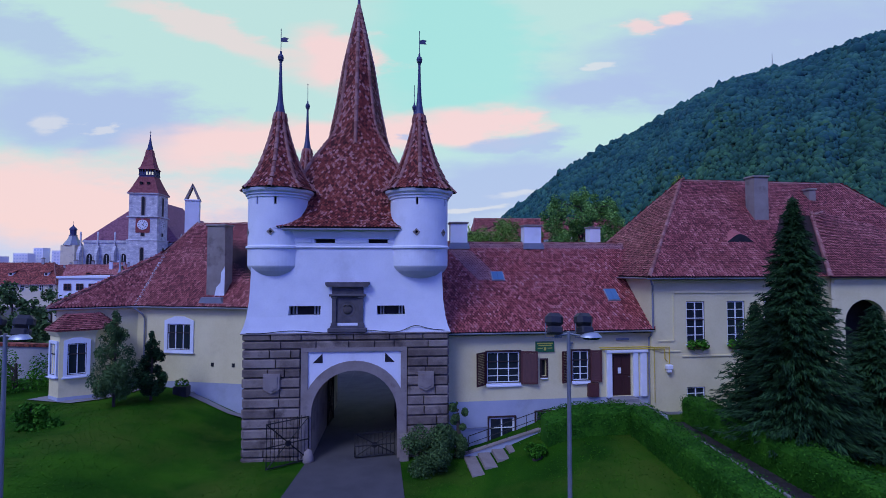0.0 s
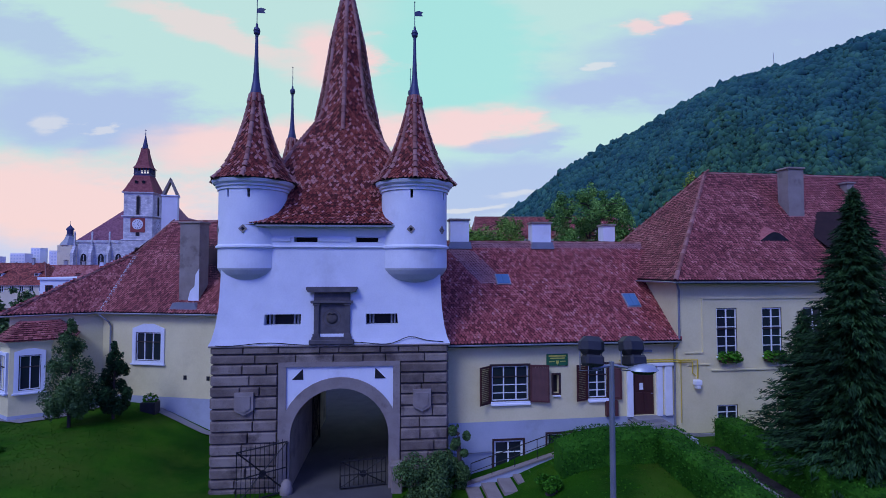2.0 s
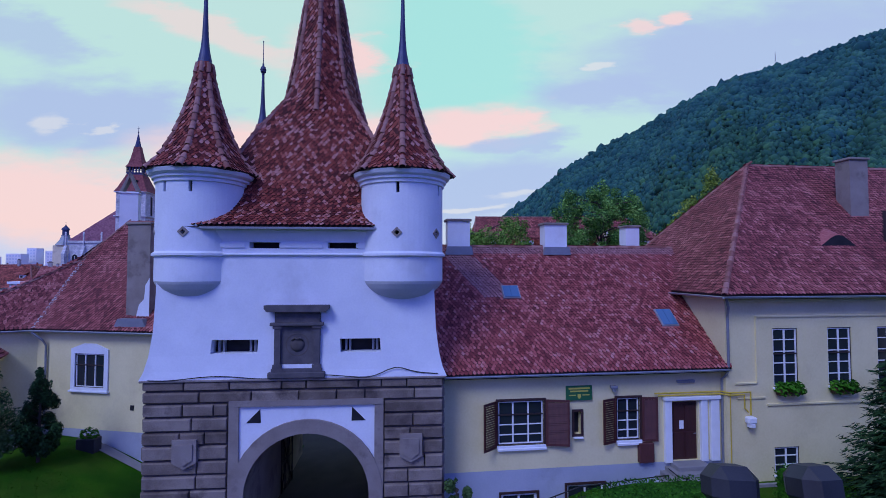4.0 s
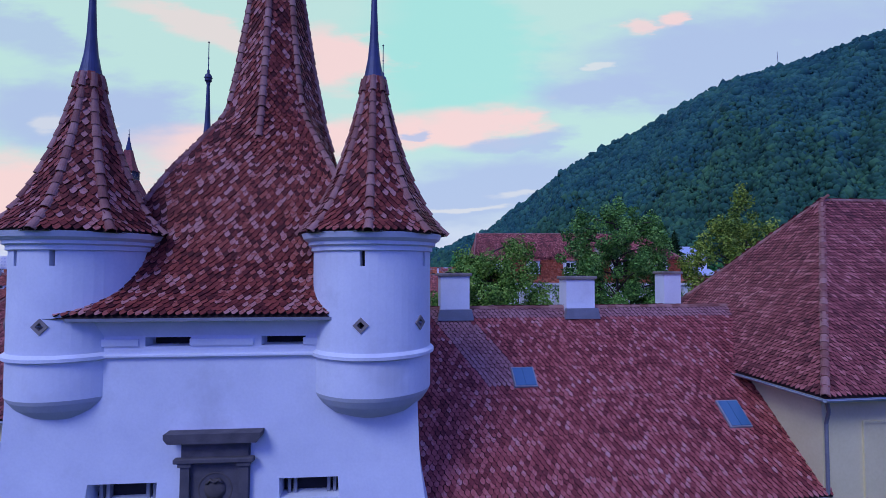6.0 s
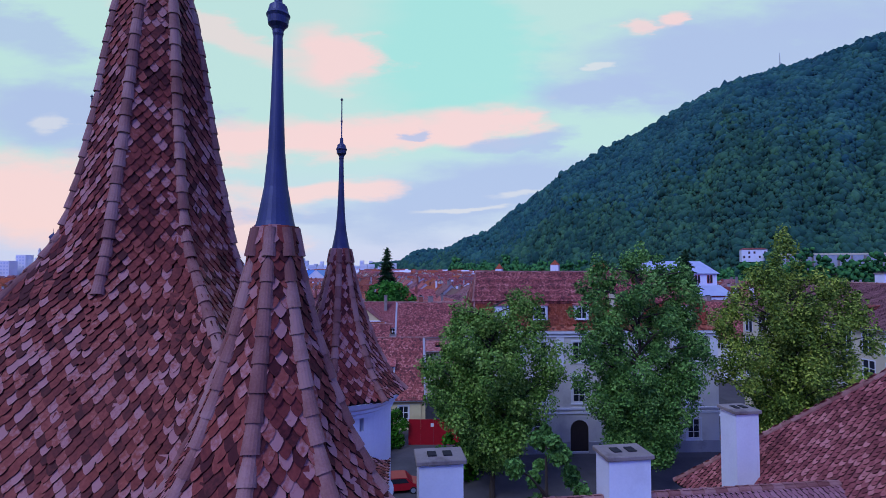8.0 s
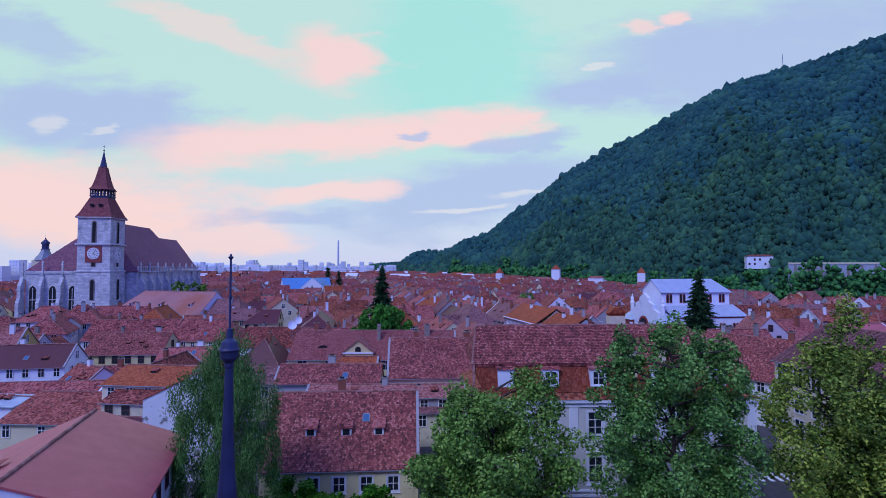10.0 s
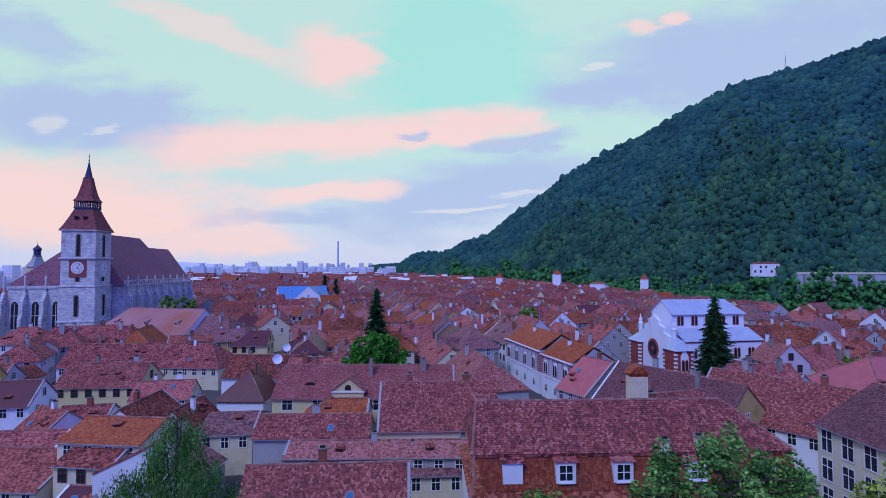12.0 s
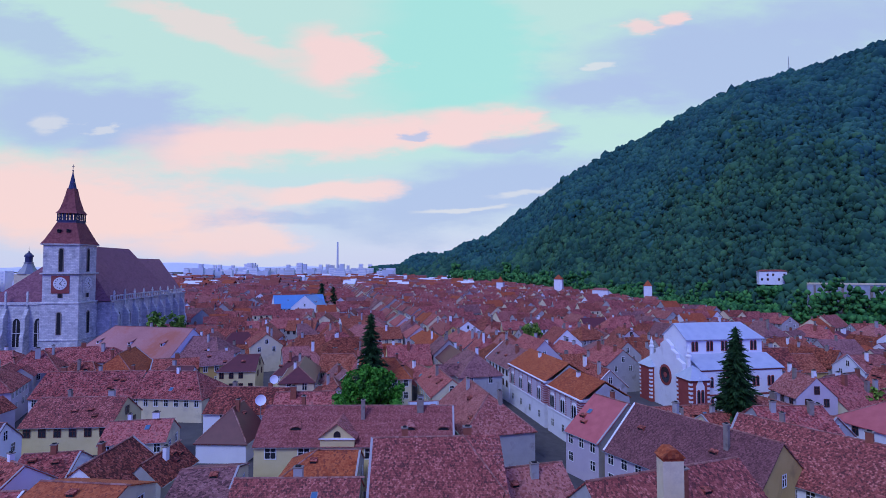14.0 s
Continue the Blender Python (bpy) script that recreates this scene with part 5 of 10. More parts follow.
rb = slope_tiles((U1 + 0.4, W1 + 0.45, EV), (U0 - 0.4, W1 + 0.45, EV), (R0 - 1.6, 5.66, RZ), (L0, 5.66, RZ), 0.26, 0.24, 25) + slope_tiles((U1 + 0.45, e0, EV), (U1 + 0.45, W1 + 0.4, EV), (R0 - 1.55, 5.6, RZ), (R0 - 1.55, 5.7, RZ), 0.26, 0.24, 26)
part("rear_tiles", tiles_shape(rb, TILE_SCALE, 0.26, 0.3), [TILE_DARK, TILE_EDGE], rf)["kind"] = "stuff"
part("hip_tiles", hips, RIDGE_JOINED, rf)["kind"] = "stuff"
part("gutter", half_gutter((U0 - 0.5, e0 - 0.08, EV - 0.05), (21.5, e0 - 0.08, EV - 0.05)), ZINC, hs)
part("gutter", half_gutter((U0 - 0.5, 4.0, EV - 0.05), (U0 - 0.5, e0 - 0.08, EV - 0.05)), ZINC, hs)
part("downpipe", Shape().tube([(U0 - 0.3, -0.1, EV - 0.1), (U0 - 0.05, 0.1, EV - 0.5), (U0 + 0.05, 0.3, EV - 0.9), (U0 + 0.05, 0.3, 6.9)], 0.055, 7), LEAD, hs)
part("chimney", chimney_shape(1.05, 0.8, 12.5, 16.75), [STONE_TRIM, STONE_TRIM, DARK_HOLE], hs, "grey rendered chimney stack", pose(21.6, 3.4, 0))
part("chimney", chimney_shape(0.5, 0.5, 14, 16.2), [STONE_TRIM, STONE_TRIM, DARK_HOLE], hs, "", pose(26.8, 4.6, 0))
# eyebrow dormer
ey = Shape()
n = 14
sl = (RZ - EV) / (5.65 - e0)
for i in range(n + 1):
    x = -1.3 + 2.6 * i / n
    hgt = 0.62 * math.cos(math.pi * x / 2.6) ** 2
    y0 = (12.0 - EV) / sl
    ey.v += [(x, y0 - 0.1, 12.02), (x, y0 - 0.12, 12.05 + hgt), (x * 0.9, y0 + hgt / sl + 0.7, 12.05 + hgt + 0.62 * 1.0)]
for i in range(n):
    a = 3 * i
    ey.f += [(a, a + 3, a + 4, a + 1), (a + 1, a + 4, a + 5, a + 2)]
    ey.m += [1, 0]
part("eyebrow_dormer", ey, [TILE_DARK, DARK_HOLE], rf, "low eyebrow dormer", pose(18.9, 0, 0))

# ---- wing on the other side of the tower ----
lw = thing("garden_wing", "single-storey pale ochre house with a bay window and tiled roof", "house")
A0, A1, A2 = Vector((-9.0, 32.0, 0)), Vector((-21.4, 34.2, 0)), Vector((-25.5, 31.8, 0))
dA = (A1 - A0).normalized()
lm = Matrix.Translation(A1) @ Matrix.Rotation(math.atan2(-dA.y, -dA.x), 4, "Z")   # x runs from the inner corner towards the tower
LA = (A0 - A1).length
wy = 0.35
hole = [(2.42, 4.18, 4.9, 6.65)]
wl = grid_wall([0, LA], [-0.5, 2.75, 7.9], hole, lambda u, z, d: tuple(lm @ Vector((u, wy + d, z))), 0.22)
wl.m = [m if m == 1 else (2 if max(wl.v[i][2] for i in f) < 2.8 else 0) for m, f in zip(wl.m, wl.f)]
inner = lm @ Vector((0, wy, 0))
o2 = Vector((A2.x + 0.35, A2.y + 0.35, 0))
for z0, z1, k in ((-0.5, 2.75, 2), (2.75, 7.9, 0)):
    wl.add([(o2.x, o2.y, z0), (inner.x, inner.y, z0), (inner.x, inner.y, z1), (o2.x, o2.y, z1)], [(0, 1, 2, 3)], k)
    wl.add([(o2.x, o2.y, z0), (-27.0, 40.0, z0), (-27.0, 40.0, z1), (o2.x, o2.y, z1)], [(1, 0, 3, 2)], k)
part("wall", wl, [OCHRE, DARK_HOLE, PLINTH], lw)
window(lw, lm @ pose(3.3, wy - 0.0, 4.9), 1.76, 1.75, 3, 2, WHITE_PAINT, surround=0.24, transom=0.66, head=0.28, f=0.07, label="dark window in a white shaped surround")
RL, RR = Vector((-19.9, 39.6, 14.0)), Vector((-9.0, 38.2, 14.0))
EZ = 7.86
eA0, eA1, eA2 = (Vector((p.x, p.y, EZ)) for p in (A0, A1, A2))
und = Shape()
dn = Vector((0, 0, 0.03))
VT = Vector((-21.32, 37.64, 11.6))      # head of the valley
VR = eA0 + (RR - eA0) * ((VT.z - EZ) / (RR.z - EZ))
und.add([eA1 - dn, eA0 - dn, RR - dn, RL - dn, VT - dn], [(0, 1, 2, 3, 4)])
und.add([eA2 - dn, eA1 - dn, VT - dn], [(0, 1, 2)])
und.add([RL - dn, RR - dn, (-8, 45, EZ), (-20, 46, EZ), (-28, 40, EZ), eA2 - dn, VT - dn], [(0, 3, 2, 1), (6, 4, 3, 0), (6, 5, 4)])
rf = part("roof", und, UNDER, lw, "weathered red-brown tiled roof with a valley gutter")
tb = slope_tiles(eA1, eA0, VT, VR, 0.18, 0.165, 41) + slope_tiles(VT, VR, RL, RR, 0.18, 0.165, 46) + slope_tiles(eA2, eA1, VT + Vector((-0.05, -0.05, 0)), VT, 0.18, 0.165, 42)
part("roof_tiles", tiles_shape(tb, TILE_SCALE, 0.18, 0.21), [TILE_DARK, TILE_EDGE], rf)["kind"] = "stuff"
rb = slope_tiles((-8, 45, EZ), (-20, 46, EZ), RR, RL, 0.26, 0.24, 43) + slope_tiles((-20, 46, EZ), (-28, 40, EZ), RL + Vector((0, 0.05, 0)), VT, 0.26, 0.24, 44) + slope_tiles((-28, 40, EZ), eA2, VT, VT + Vector((-0.05, 0, 0)), 0.26, 0.24, 45)
part("rear_tiles", tiles_shape(rb, TILE_SCALE, 0.26, 0.3), [TILE_DARK, TILE_EDGE], rf)["kind"] = "stuff"
part("ridge", ridge_run([RL, RR], (0, 0, 1)).join(ridge_run([eA2, VT], (-0.6, -0.5, 1))).join(ridge_run([VT, RL], (-1, -0.2, 0.6))), RIDGE_JOINED, rf)["kind"] = "stuff"
v = Shape()
side = (VT - eA1).normalized().cross(Vector((0, 0, 1))).normalized() * 0.28
up = Vector((0, 0, 0.09))
v.add([eA1 - side + up, eA1 + side + up, VT + side * 0.8 + up, VT - side * 0.8 + up], [(0, 1, 2, 3)])
part("valley_gutter", v, ZINC, rf, "grey sheet valley")
part("gutter", half_gutter(eA1 + Vector((0, -0.1, -0.03)), eA0 + Vector((0, -0.1, -0.03))).join(half_gutter(eA2 + Vector((0.08, -0.05, -0.03)), eA1 + Vector((0.08, -0.05, -0.03)))), ZINC, lw)
part("downpipe", Shape().tube([lm @ Vector((0.1, -0.1, 7.75)), lm @ Vector((0.6, 0.1, 7.3)), lm @ Vector((0.65, 0.25, 7.0)), lm @ Vector((0.65, 0.27, 2.0))], 0.055, 7), LEAD, lw)
ch = chimney_shape(1.35, 0.9, 7.9, 13.5)
part("chimney", ch, [STONE_TRIM, STONE_TRIM, DARK_HOLE], lw, "tall grey chimney with flaking render", lm @ pose(5.75, 1.1, 0))
part("chimney_patch", Shape().prism([(-0.1, 8.4), (0.7, 8.4), (0.7, 10.6), (0.45, 10.2), (0.4, 9.5), (0.1, 9.2)], -0.47, -0.452), PLASTER, lw, "white patch of render", lm @ pose(5.75, 1.1, 0))
part("flashing", Shape().prism([(-1.0, 7.95), (1.0, 7.95), (0.72, 8.5), (-0.72, 8.5)], -0.95, -0.46), LEAD, lw, "", lm @ pose(5.75, 1.1, 0))
part("vents", Shape().box(5.75, 5.95, wy - 0.03, wy + 0.02, 3.85, 4.1).box(7.3, 7.5, wy - 0.03, wy + 0.02, 3.85, 4.1), DARK_HOLE, lw, "", lm)
# bay
BAY = Vector((-23.3, 31.8, 0))
bp = [(-1.5, 1.6), (-1.5, -0.2), (-0.9, -1.3), (0.9, -1.3), (1.6, -0.2), (1.6, 1.6)]
bm_ = pose(BAY.x, BAY.y, 0, 0, 0, 31)
b = Shape().slab(bp, -0.2, 6.35)
part("bay", b, OCHRE, lw, "three-sided bay with white window surrounds", bm_)
part("bay_plinth", Shape().slab([(x * 1.02, y * 1.02) for x, y in bp], -0.2, 2.6), PLINTH, lw, "", bm_)
part("bay_cornice", Shape().slab([(x * 1.06, y * 1.06) for x, y in bp], 6.35, 6.5).slab([(x * 1.14, y * 1.14) for x, y in bp], 6.5, 6.62), OCHRE, lw, "", bm_)
rs = Shape()
n = len(bp)
rs.add([(x * 1.2, y * 1.2, 6.62) for x, y in bp] + [(x * 0.55, y * 0.4 + 0.5, 7.5) for x, y in bp], [(i, (i + 1) % n, n + (i + 1) % n, n + i) for i in range(n)] + [tuple(range(n, 2 * n))])
part("bay_roof", rs, TILE_DARK, lw, "small tiled bay roof", bm_)
bt = []
for i in range(n - 1):
    a, c = bp[i], bp[i + 1]
    bt += slope_tiles((a[0] * 1.2, a[1] * 1.2, 6.64), (c[0] * 1.2, c[1] * 1.2, 6.64), (a[0] * 0.55, a[1] * 0.4 + 0.5, 7.52), (c[0] * 0.55, c[1] * 0.4 + 0.5, 7.52), 0.2, 0.18, 60 + i)
part("bay_tiles", tiles_shape(bt, TILE_BLUNT, 0.2, 0.18), [TILE_DARK, TILE_EDGE], lw, "", bm_)["kind"] = "stuff"
window(lw, bm_ @ pose(0, -1.38, 3.95), 0.95, 1.9, 2, 2, WHITE_PAINT, surround=0.2, transom=0.66, head=0.15, f=0.07)
window(lw, bm_ @ pose(-1.23, -0.78, 3.95, 0, 0, -61), 0.7, 1.9, 2, 2, WHITE_PAINT, surround=0.17, transom=0.66, head=0.0, f=0.06)

bc = part("bell_chimney", Shape().box(-0.56, 0.56, -0.42, 0.42, 10.0, 16.32).box(-0.63, 0.63, -0.49, 0.49, 16.32, 16.44, c=0.03), PLASTER, lw, "white chimney with a leaning slab cowl", pose(-21.9, 42.9, 0, 0, 0, 20))
for sg in (-1, 1):
    part("cowl_slab", Shape().prism([(sg * 0.62, 16.44), (sg * 0.42, 16.44), (sg * -0.06, 17.66), (0.0, 17.86)][::sg], -0.4, 0.4), STONE_TRIM, bc, "dark leaning stone slab")

# ---- mountain ----
AZK = [-0.16, -0.12, -0.05, 0.02, 0.08, 0.13, 0.25, 0.36, 0.48, 0.59, 0.70, 0.90, 1.3, 2.2]
RIDGE_D = [2500, 2300, 2000, 1800, 1500, 1350, 1100, 1000, 900, 840, 790, 700, 640, 600]
RIDGE_Z = [18, 34, 74, 99, 110, 160, 228, 281, 306, 330, 345, 361, 380, 350]
FOOT_D = [2000, 1900, 1500, 1250, 1050, 950, 720, 530, 405, 345, 300, 268, 235, 210]


def hill_point(az, t):
    """A point of the slope: az the tangent of the bearing, t 0 at the foot and 1 at the crest."""
    dr, zr, df = (np.interp(az, AZK, k) for k in (RIDGE_D, RIDGE_Z, FOOT_D))
    d = df + (dr - df) * t
    z = np.where(t <= 1, zr * (0.86 * t + 0.14 * t * t * (3 - 2 * t)), zr * (1 - 0.7 * (t - 1)))
    x, y = 2.5 + az * d, 42.0 + d
    z = z + (9 * np.sin(x / 61.0 + 1.3) * np.sin(y / 83.0) + 13 * np.sin((x * 0.8 - y * 0.35) / 44.0)) * np.clip(t * 3, 0, 1) * np.clip((1.15 - t) * 3, 0, 1)
    z = z + 9.0 * np.sin(az * 52 + 1.6 * np.sin(t * 4.2)) * np.clip(t * 4, 0, 1) * np.clip((1.0 - t) * 4, 0, 1)
    return x, y, z - 1.0


az_g, t_g = np.meshgrid(np.concatenate([np.linspace(-0.16, 0.95, 150), np.linspace(1.0, 2.2, 20)]), np.concatenate([np.linspace(-0.05, 1, 50), np.linspace(1.1, 2.2, 8)]))
hx, hy, hz = hill_point(az_g, t_g)
s = Shape()
s.v = np.stack([hx, hy, hz], -1).reshape(-1, 3).tolist()
n = az_g.shape[1]
s.f = [(j * n + i, j * n + i + 1, (j + 1) * n + i + 1, (j + 1) * n + i) for j in range(az_g.shape[0] - 1) for i in range(n - 1)]
s.m = [0] * len(s.f)
FLOOR = surface("forest_floor", [(0.010, 0.026, 0.016), (0.02, 0.05, 0.028)], scale=0.05, fine=8, rough=0.95, bump=0.4, dist=1.0)
solo("mountain", s, [FLOOR], "dark wooded mountain slope above the town", "mountain", kind="structure", smooth=True)


def ico(sub=1):
    bm = bmesh.new()
    bmesh.ops.create_icosphere(bm, subdivisions=sub, radius=1.0)
    bm.verts.ensure_lookup_table()
    v = np.array([w.co[:] for w in bm.verts])
    f = [tuple(q.index for q in p.verts) for p in bm.faces]
    bm.free()
    return v, np.array(f)


def clumps(places, radii, sub=1, lump=0.22, seed=3, tall=1.0):
    """Many uneven crowns as one mesh."""
    rr = np.random.default_rng(seed)
    v0, f0 = ico(sub)
    k, m = len(places), len(v0)
    V = v0[None] * (1 + rr.normal(0, lump, (k, m, 1)))
    V = V * np.array(radii)[:, None, None] * np.array((1, 1, tall))[None, None]
    V = V + np.array(places)[:, None, :]
    F = (f0[None] + (np.arange(k) * m)[:, None, None]).reshape(-1, 3)
    s = Shape()
    s.v, s.f = V.reshape(-1, 3).tolist(), F.tolist()
    s.m = [0] * len(s.f)
    return s


def woods():
    rr = np.random.default_rng(8)
    n = 42000
    az = -0.15 + 1.2 * rr.uniform(0, 1, n) ** 0.85
    t = rr.uniform(0.02, 1.03, n) ** 0.95
    x, y, z = hill_point(az, t)
    d = np.hypot(x, y)
    r = rr.gamma(6.0, 0.34, n) * np.clip(d / 560, 0.9, 2.3)
    keep = ((x - 231) / 11) ** 2 + ((y - 384) / 7) ** 2 > 1
    P = np.stack([x, y, z + r * 0.5 + rr.uniform(0, 1.6, n)], -1)
    # crowns higher up take the bluer, haze-tinted colour
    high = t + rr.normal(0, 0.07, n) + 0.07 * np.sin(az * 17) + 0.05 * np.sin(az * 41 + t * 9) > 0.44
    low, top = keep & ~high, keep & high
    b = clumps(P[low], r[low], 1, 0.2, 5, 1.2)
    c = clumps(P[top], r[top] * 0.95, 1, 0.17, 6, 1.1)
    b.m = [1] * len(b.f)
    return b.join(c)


solo("woods", woods(), [WOODS, WOODS_LOW], "dense dark green broadleaf forest on the mountain, haze blue put into its colour", "forest", kind="stuff", smooth=True)
mast = Shape()
mx, my, mz = hill_point(np.array(0.713), np.array(0.99))
for q in (-1.2, 1.2):
    mast.tube([(float(mx) + q, float(my), float(mz)), (float(mx), float(my), float(mz) + 34)], 0.3, 4)
for h in range(4, 30, 4):
    mast.tube([(float(mx) - 1.2 * (1 - h / 34), float(my), float(mz) + h), (float(mx) + 1.2 * (1 - h / 34), float(my), float(mz) + h)], 0.2, 4)
solo("radio_mast", mast, [LEAD], "thin steel lattice mast on the mountain crest", "mast")


# ---- far plain ----
def far_blocks():
    rr = random.Random(12)
    s = Shape()
    for i in range(260):
        y = rr.uniform(1500, 3600)
        x = rr.uniform(-0.52, -0.1) * y
        w, h = rr.uniform(12, 36), rr.choice((12, 16, 24, 28, 34))
        if rr.random() < 0.1:
            w, h = 18, 52
        s.box(x, x + w, y, y + 14, -1, h, rr.choice((0, 0, 0, 1, 2)))
        for k in range(int(h / 6)):
            s.box(x + 1, x + w - 1, y - 0.3, y - 0.02, 2 + 6 * k, 4.4 + 6 * k, 3)
    for i in range(9):
        x, y, w = -452 + 9 * i + rr.uniform(-4, 4), rr.uniform(490, 540), rr.uniform(9, 16)
        h = rr.uniform(22, 32)
        s.box(x, x + w, y, y + 10, -1, h, 0)
        for k in range(4):
            for q in range(int(w / 3)):
                s.box(x + 0.8 + 3 * q, x + 2.4 + 3 * q, y - 0.2, y - 0.02, h - 3 - 3.2 * k, h - 1.4 - 3.2 * k, 3)
    return s


BLOCK_W = surface("pale_concrete", [(0.74, 0.74, 0.78), (0.86, 0.86, 0.88)], scale=0.02, bump=0)
# Grey-blue lightened so the colour itself carries haze over the plain.
BLOCK_G = surface("hazed_grey_blue_concrete", [(0.56, 0.60, 0.70), (0.66, 0.69, 0.78)], scale=0.02, bump=0)
solo("far_apartment_blocks", far_blocks(), [BLOCK_W, BLOCK_G, PLASTER_SHADE, BLOCK_G], "pale apartment blocks far out on the plain", "apartment blocks", kind="stuff")
solo("power_station_chimney", Shape().lathe([(7, -1), (4.5, 190), (4.5, 192)], 12), [BLOCK_G], "tall slender concrete smokestack on the plain", "smokestack", pose(-640, 3040, 0))
s = Shape()
rr = np.random.default_rng(2)
xs = np.linspace(-4200, 1200, 60)
for x in xs:
    h = 48 + 22 * math.sin(x / 500.0) + 15 * math.sin(x / 210.0 + 1)
    s.v += [(x, 4300, -5), (x, 4600, h)]
s.f = [(2 * i, 2 * i + 2, 2 * i + 3, 2 * i + 1) for i in range(59)]
s.m = [0] * len(s.f)
# Distance haze is put into the hills' pale blue base colour.
HAZE_HILL = surface("far_hazed_hill", [(0.66, 0.69, 0.84), (0.72, 0.75, 0.88)], scale=0.003, bump=0)
solo("backdrop_hills", s, [HAZE_HILL], "hills on the horizon, painted faint blue for haze", "hills", kind="structure")

# ---- town ----
R_PLUM = far_tiles("weathered_plum_tiles", [(0.0915, 0.0239, 0.0244), (0.239, 0.0507, 0.0487), (0.394, 0.0887, 0.0788), (0.577, 0.183, 0.158)], stain=(0.38, 0.15, 0.135))
R_BROWN = far_tiles("brown_red_tiles", [(0.0885, 0.0236, 0.02006), (0.2242, 0.04956, 0.03776), (0.3658, 0.09086, 0.06372), (0.5074, 0.1534, 0.118)], stain=(0.10, 0.036, 0.032))
R_RUST = far_tiles("rust_red_tiles", [(0.084, 0.02016, 0.01344), (0.2128, 0.0448, 0.02464), (0.336, 0.084, 0.04256), (0.4704, 0.1568, 0.0952)], stain=(0.12, 0.04, 0.03))
R_PINK = far_tiles("faded_pink_tiles", [(0.21, 0.056, 0.048), (0.34, 0.10, 0.085), (0.44, 0.15, 0.13), (0.52, 0.21, 0.185)], stain=(0.17, 0.055, 0.05))
R_ORANGE = far_tiles("orange_tiles", [(0.26, 0.05, 0.022), (0.40, 0.09, 0.036), (0.50, 0.135, 0.055)], stain=(0.22, 0.055, 0.035))
R_FADED = surface("sun_faded_tiles", [(0.34, 0.13, 0.115), (0.44, 0.19, 0.17), (0.52, 0.25, 0.235)], scale=0.12, fine=30, rough=0.7, bump=0.2, stain=(0.42, 0.13, 0.08), stain_scale=0.06, stain_at=(0.5, 0.62))
R_GREY = far_tiles("grey_violet_tiles", [(0.092, 0.0391, 0.04255), (0.184, 0.0736, 0.0759), (0.276, 0.115, 0.115), (0.368, 0.1725, 0.1725)], stain=(0.27, 0.125, 0.125))
R_DARKRED = surface("dark_red_sheet_roof", [(0.10, 0.018, 0.024), (0.14, 0.028, 0.032)], scale=0.8, rough=0.5, bump=0.1)
R_CORR = surface("pink_red_sheet_roof", [(0.446, 0.0924, 0.099), (0.567, 0.14, 0.143)], scale=0.8, rough=0.5, bump=0.1)
R_BLUE = surface("blue_sheet_roof", [(0.09, 0.27, 0.56), (0.13, 0.33, 0.62)], scale=0.3, rough=0.5, bump=0.05)
R_ZINC = surface("pale_zinc_roof", [(0.42, 0.48, 0.60), (0.55, 0.60, 0.70)], scale=0.6, rough=0.5, metal=0.2, bump=0.05)
# Blue share of the white raised to stand in for haze over the town.
W_WHITE = surface("town_white_render", [(0.74, 0.75, 0.827), (0.84, 0.85, 0.922)], scale=0.4, bump=0.1, stain=(0.62, 0.62, 0.678), stain_scale=0.3, stain_at=(0.56, 0.75))
W_CREAM = surface("town_cream_render", [(0.66, 0.58, 0.40), (0.77, 0.69, 0.50)], scale=0.4, bump=0.1, stain=(0.55, 0.48, 0.36), stain_scale=0.3)
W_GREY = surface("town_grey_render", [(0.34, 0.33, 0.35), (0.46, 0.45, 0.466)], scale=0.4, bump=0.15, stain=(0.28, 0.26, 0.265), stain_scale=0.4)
W_LILAC = surface("town_lilac_render", [(0.48, 0.42, 0.52), (0.58, 0.52, 0.60)], scale=0.4, bump=0.1)
W_OCHRE = surface("town_ochre_render", [(0.50, 0.34, 0.12), (0.60, 0.42, 0.17)], scale=0.4, bump=0.1, stain=(0.4, 0.28, 0.12))
W_YELLOW = surface("town_yellow_render", [(0.64, 0.54, 0.28), (0.74, 0.63, 0.36)], scale=0.4, bump=0.1)
T_PLUM = surface("town_plum_tile", [(0.0872, 0.0244, 0.0234), (0.198, 0.0439, 0.039), (0.317, 0.0699, 0.0577), (0.428, 0.107, 0.0858), (0.619, 0.227, 0.187)], scale=0.4, fine=20, rough=0.7, bump=0.3, per="island", spread=0.5, coarse=0.3)
T_RUST = surface("town_rust_tile", [(0.14, 0.030, 0.018), (0.24, 0.048, 0.024), (0.31, 0.068, 0.034), (0.40, 0.12, 0.08)], scale=0.3, fine=20, rough=0.85, bump=0.3, per="island", spread=0.4, stain=(0.16, 0.05, 0.042), stain_scale=0.5, stain_at=(0.55, 0.75), coarse=0.6)
T_PINK = surface("town_pink_tile", [(0.22, 0.06, 0.0553), (0.31, 0.09, 0.0829), (0.37, 0.115, 0.105), (0.46, 0.17, 0.161)], scale=0.4, fine=20, rough=0.85, bump=0.3, per="island", spread=0.5, stain=(0.22, 0.07, 0.0663), stain_scale=0.5, stain_at=(0.58, 0.75), coarse=0.5)
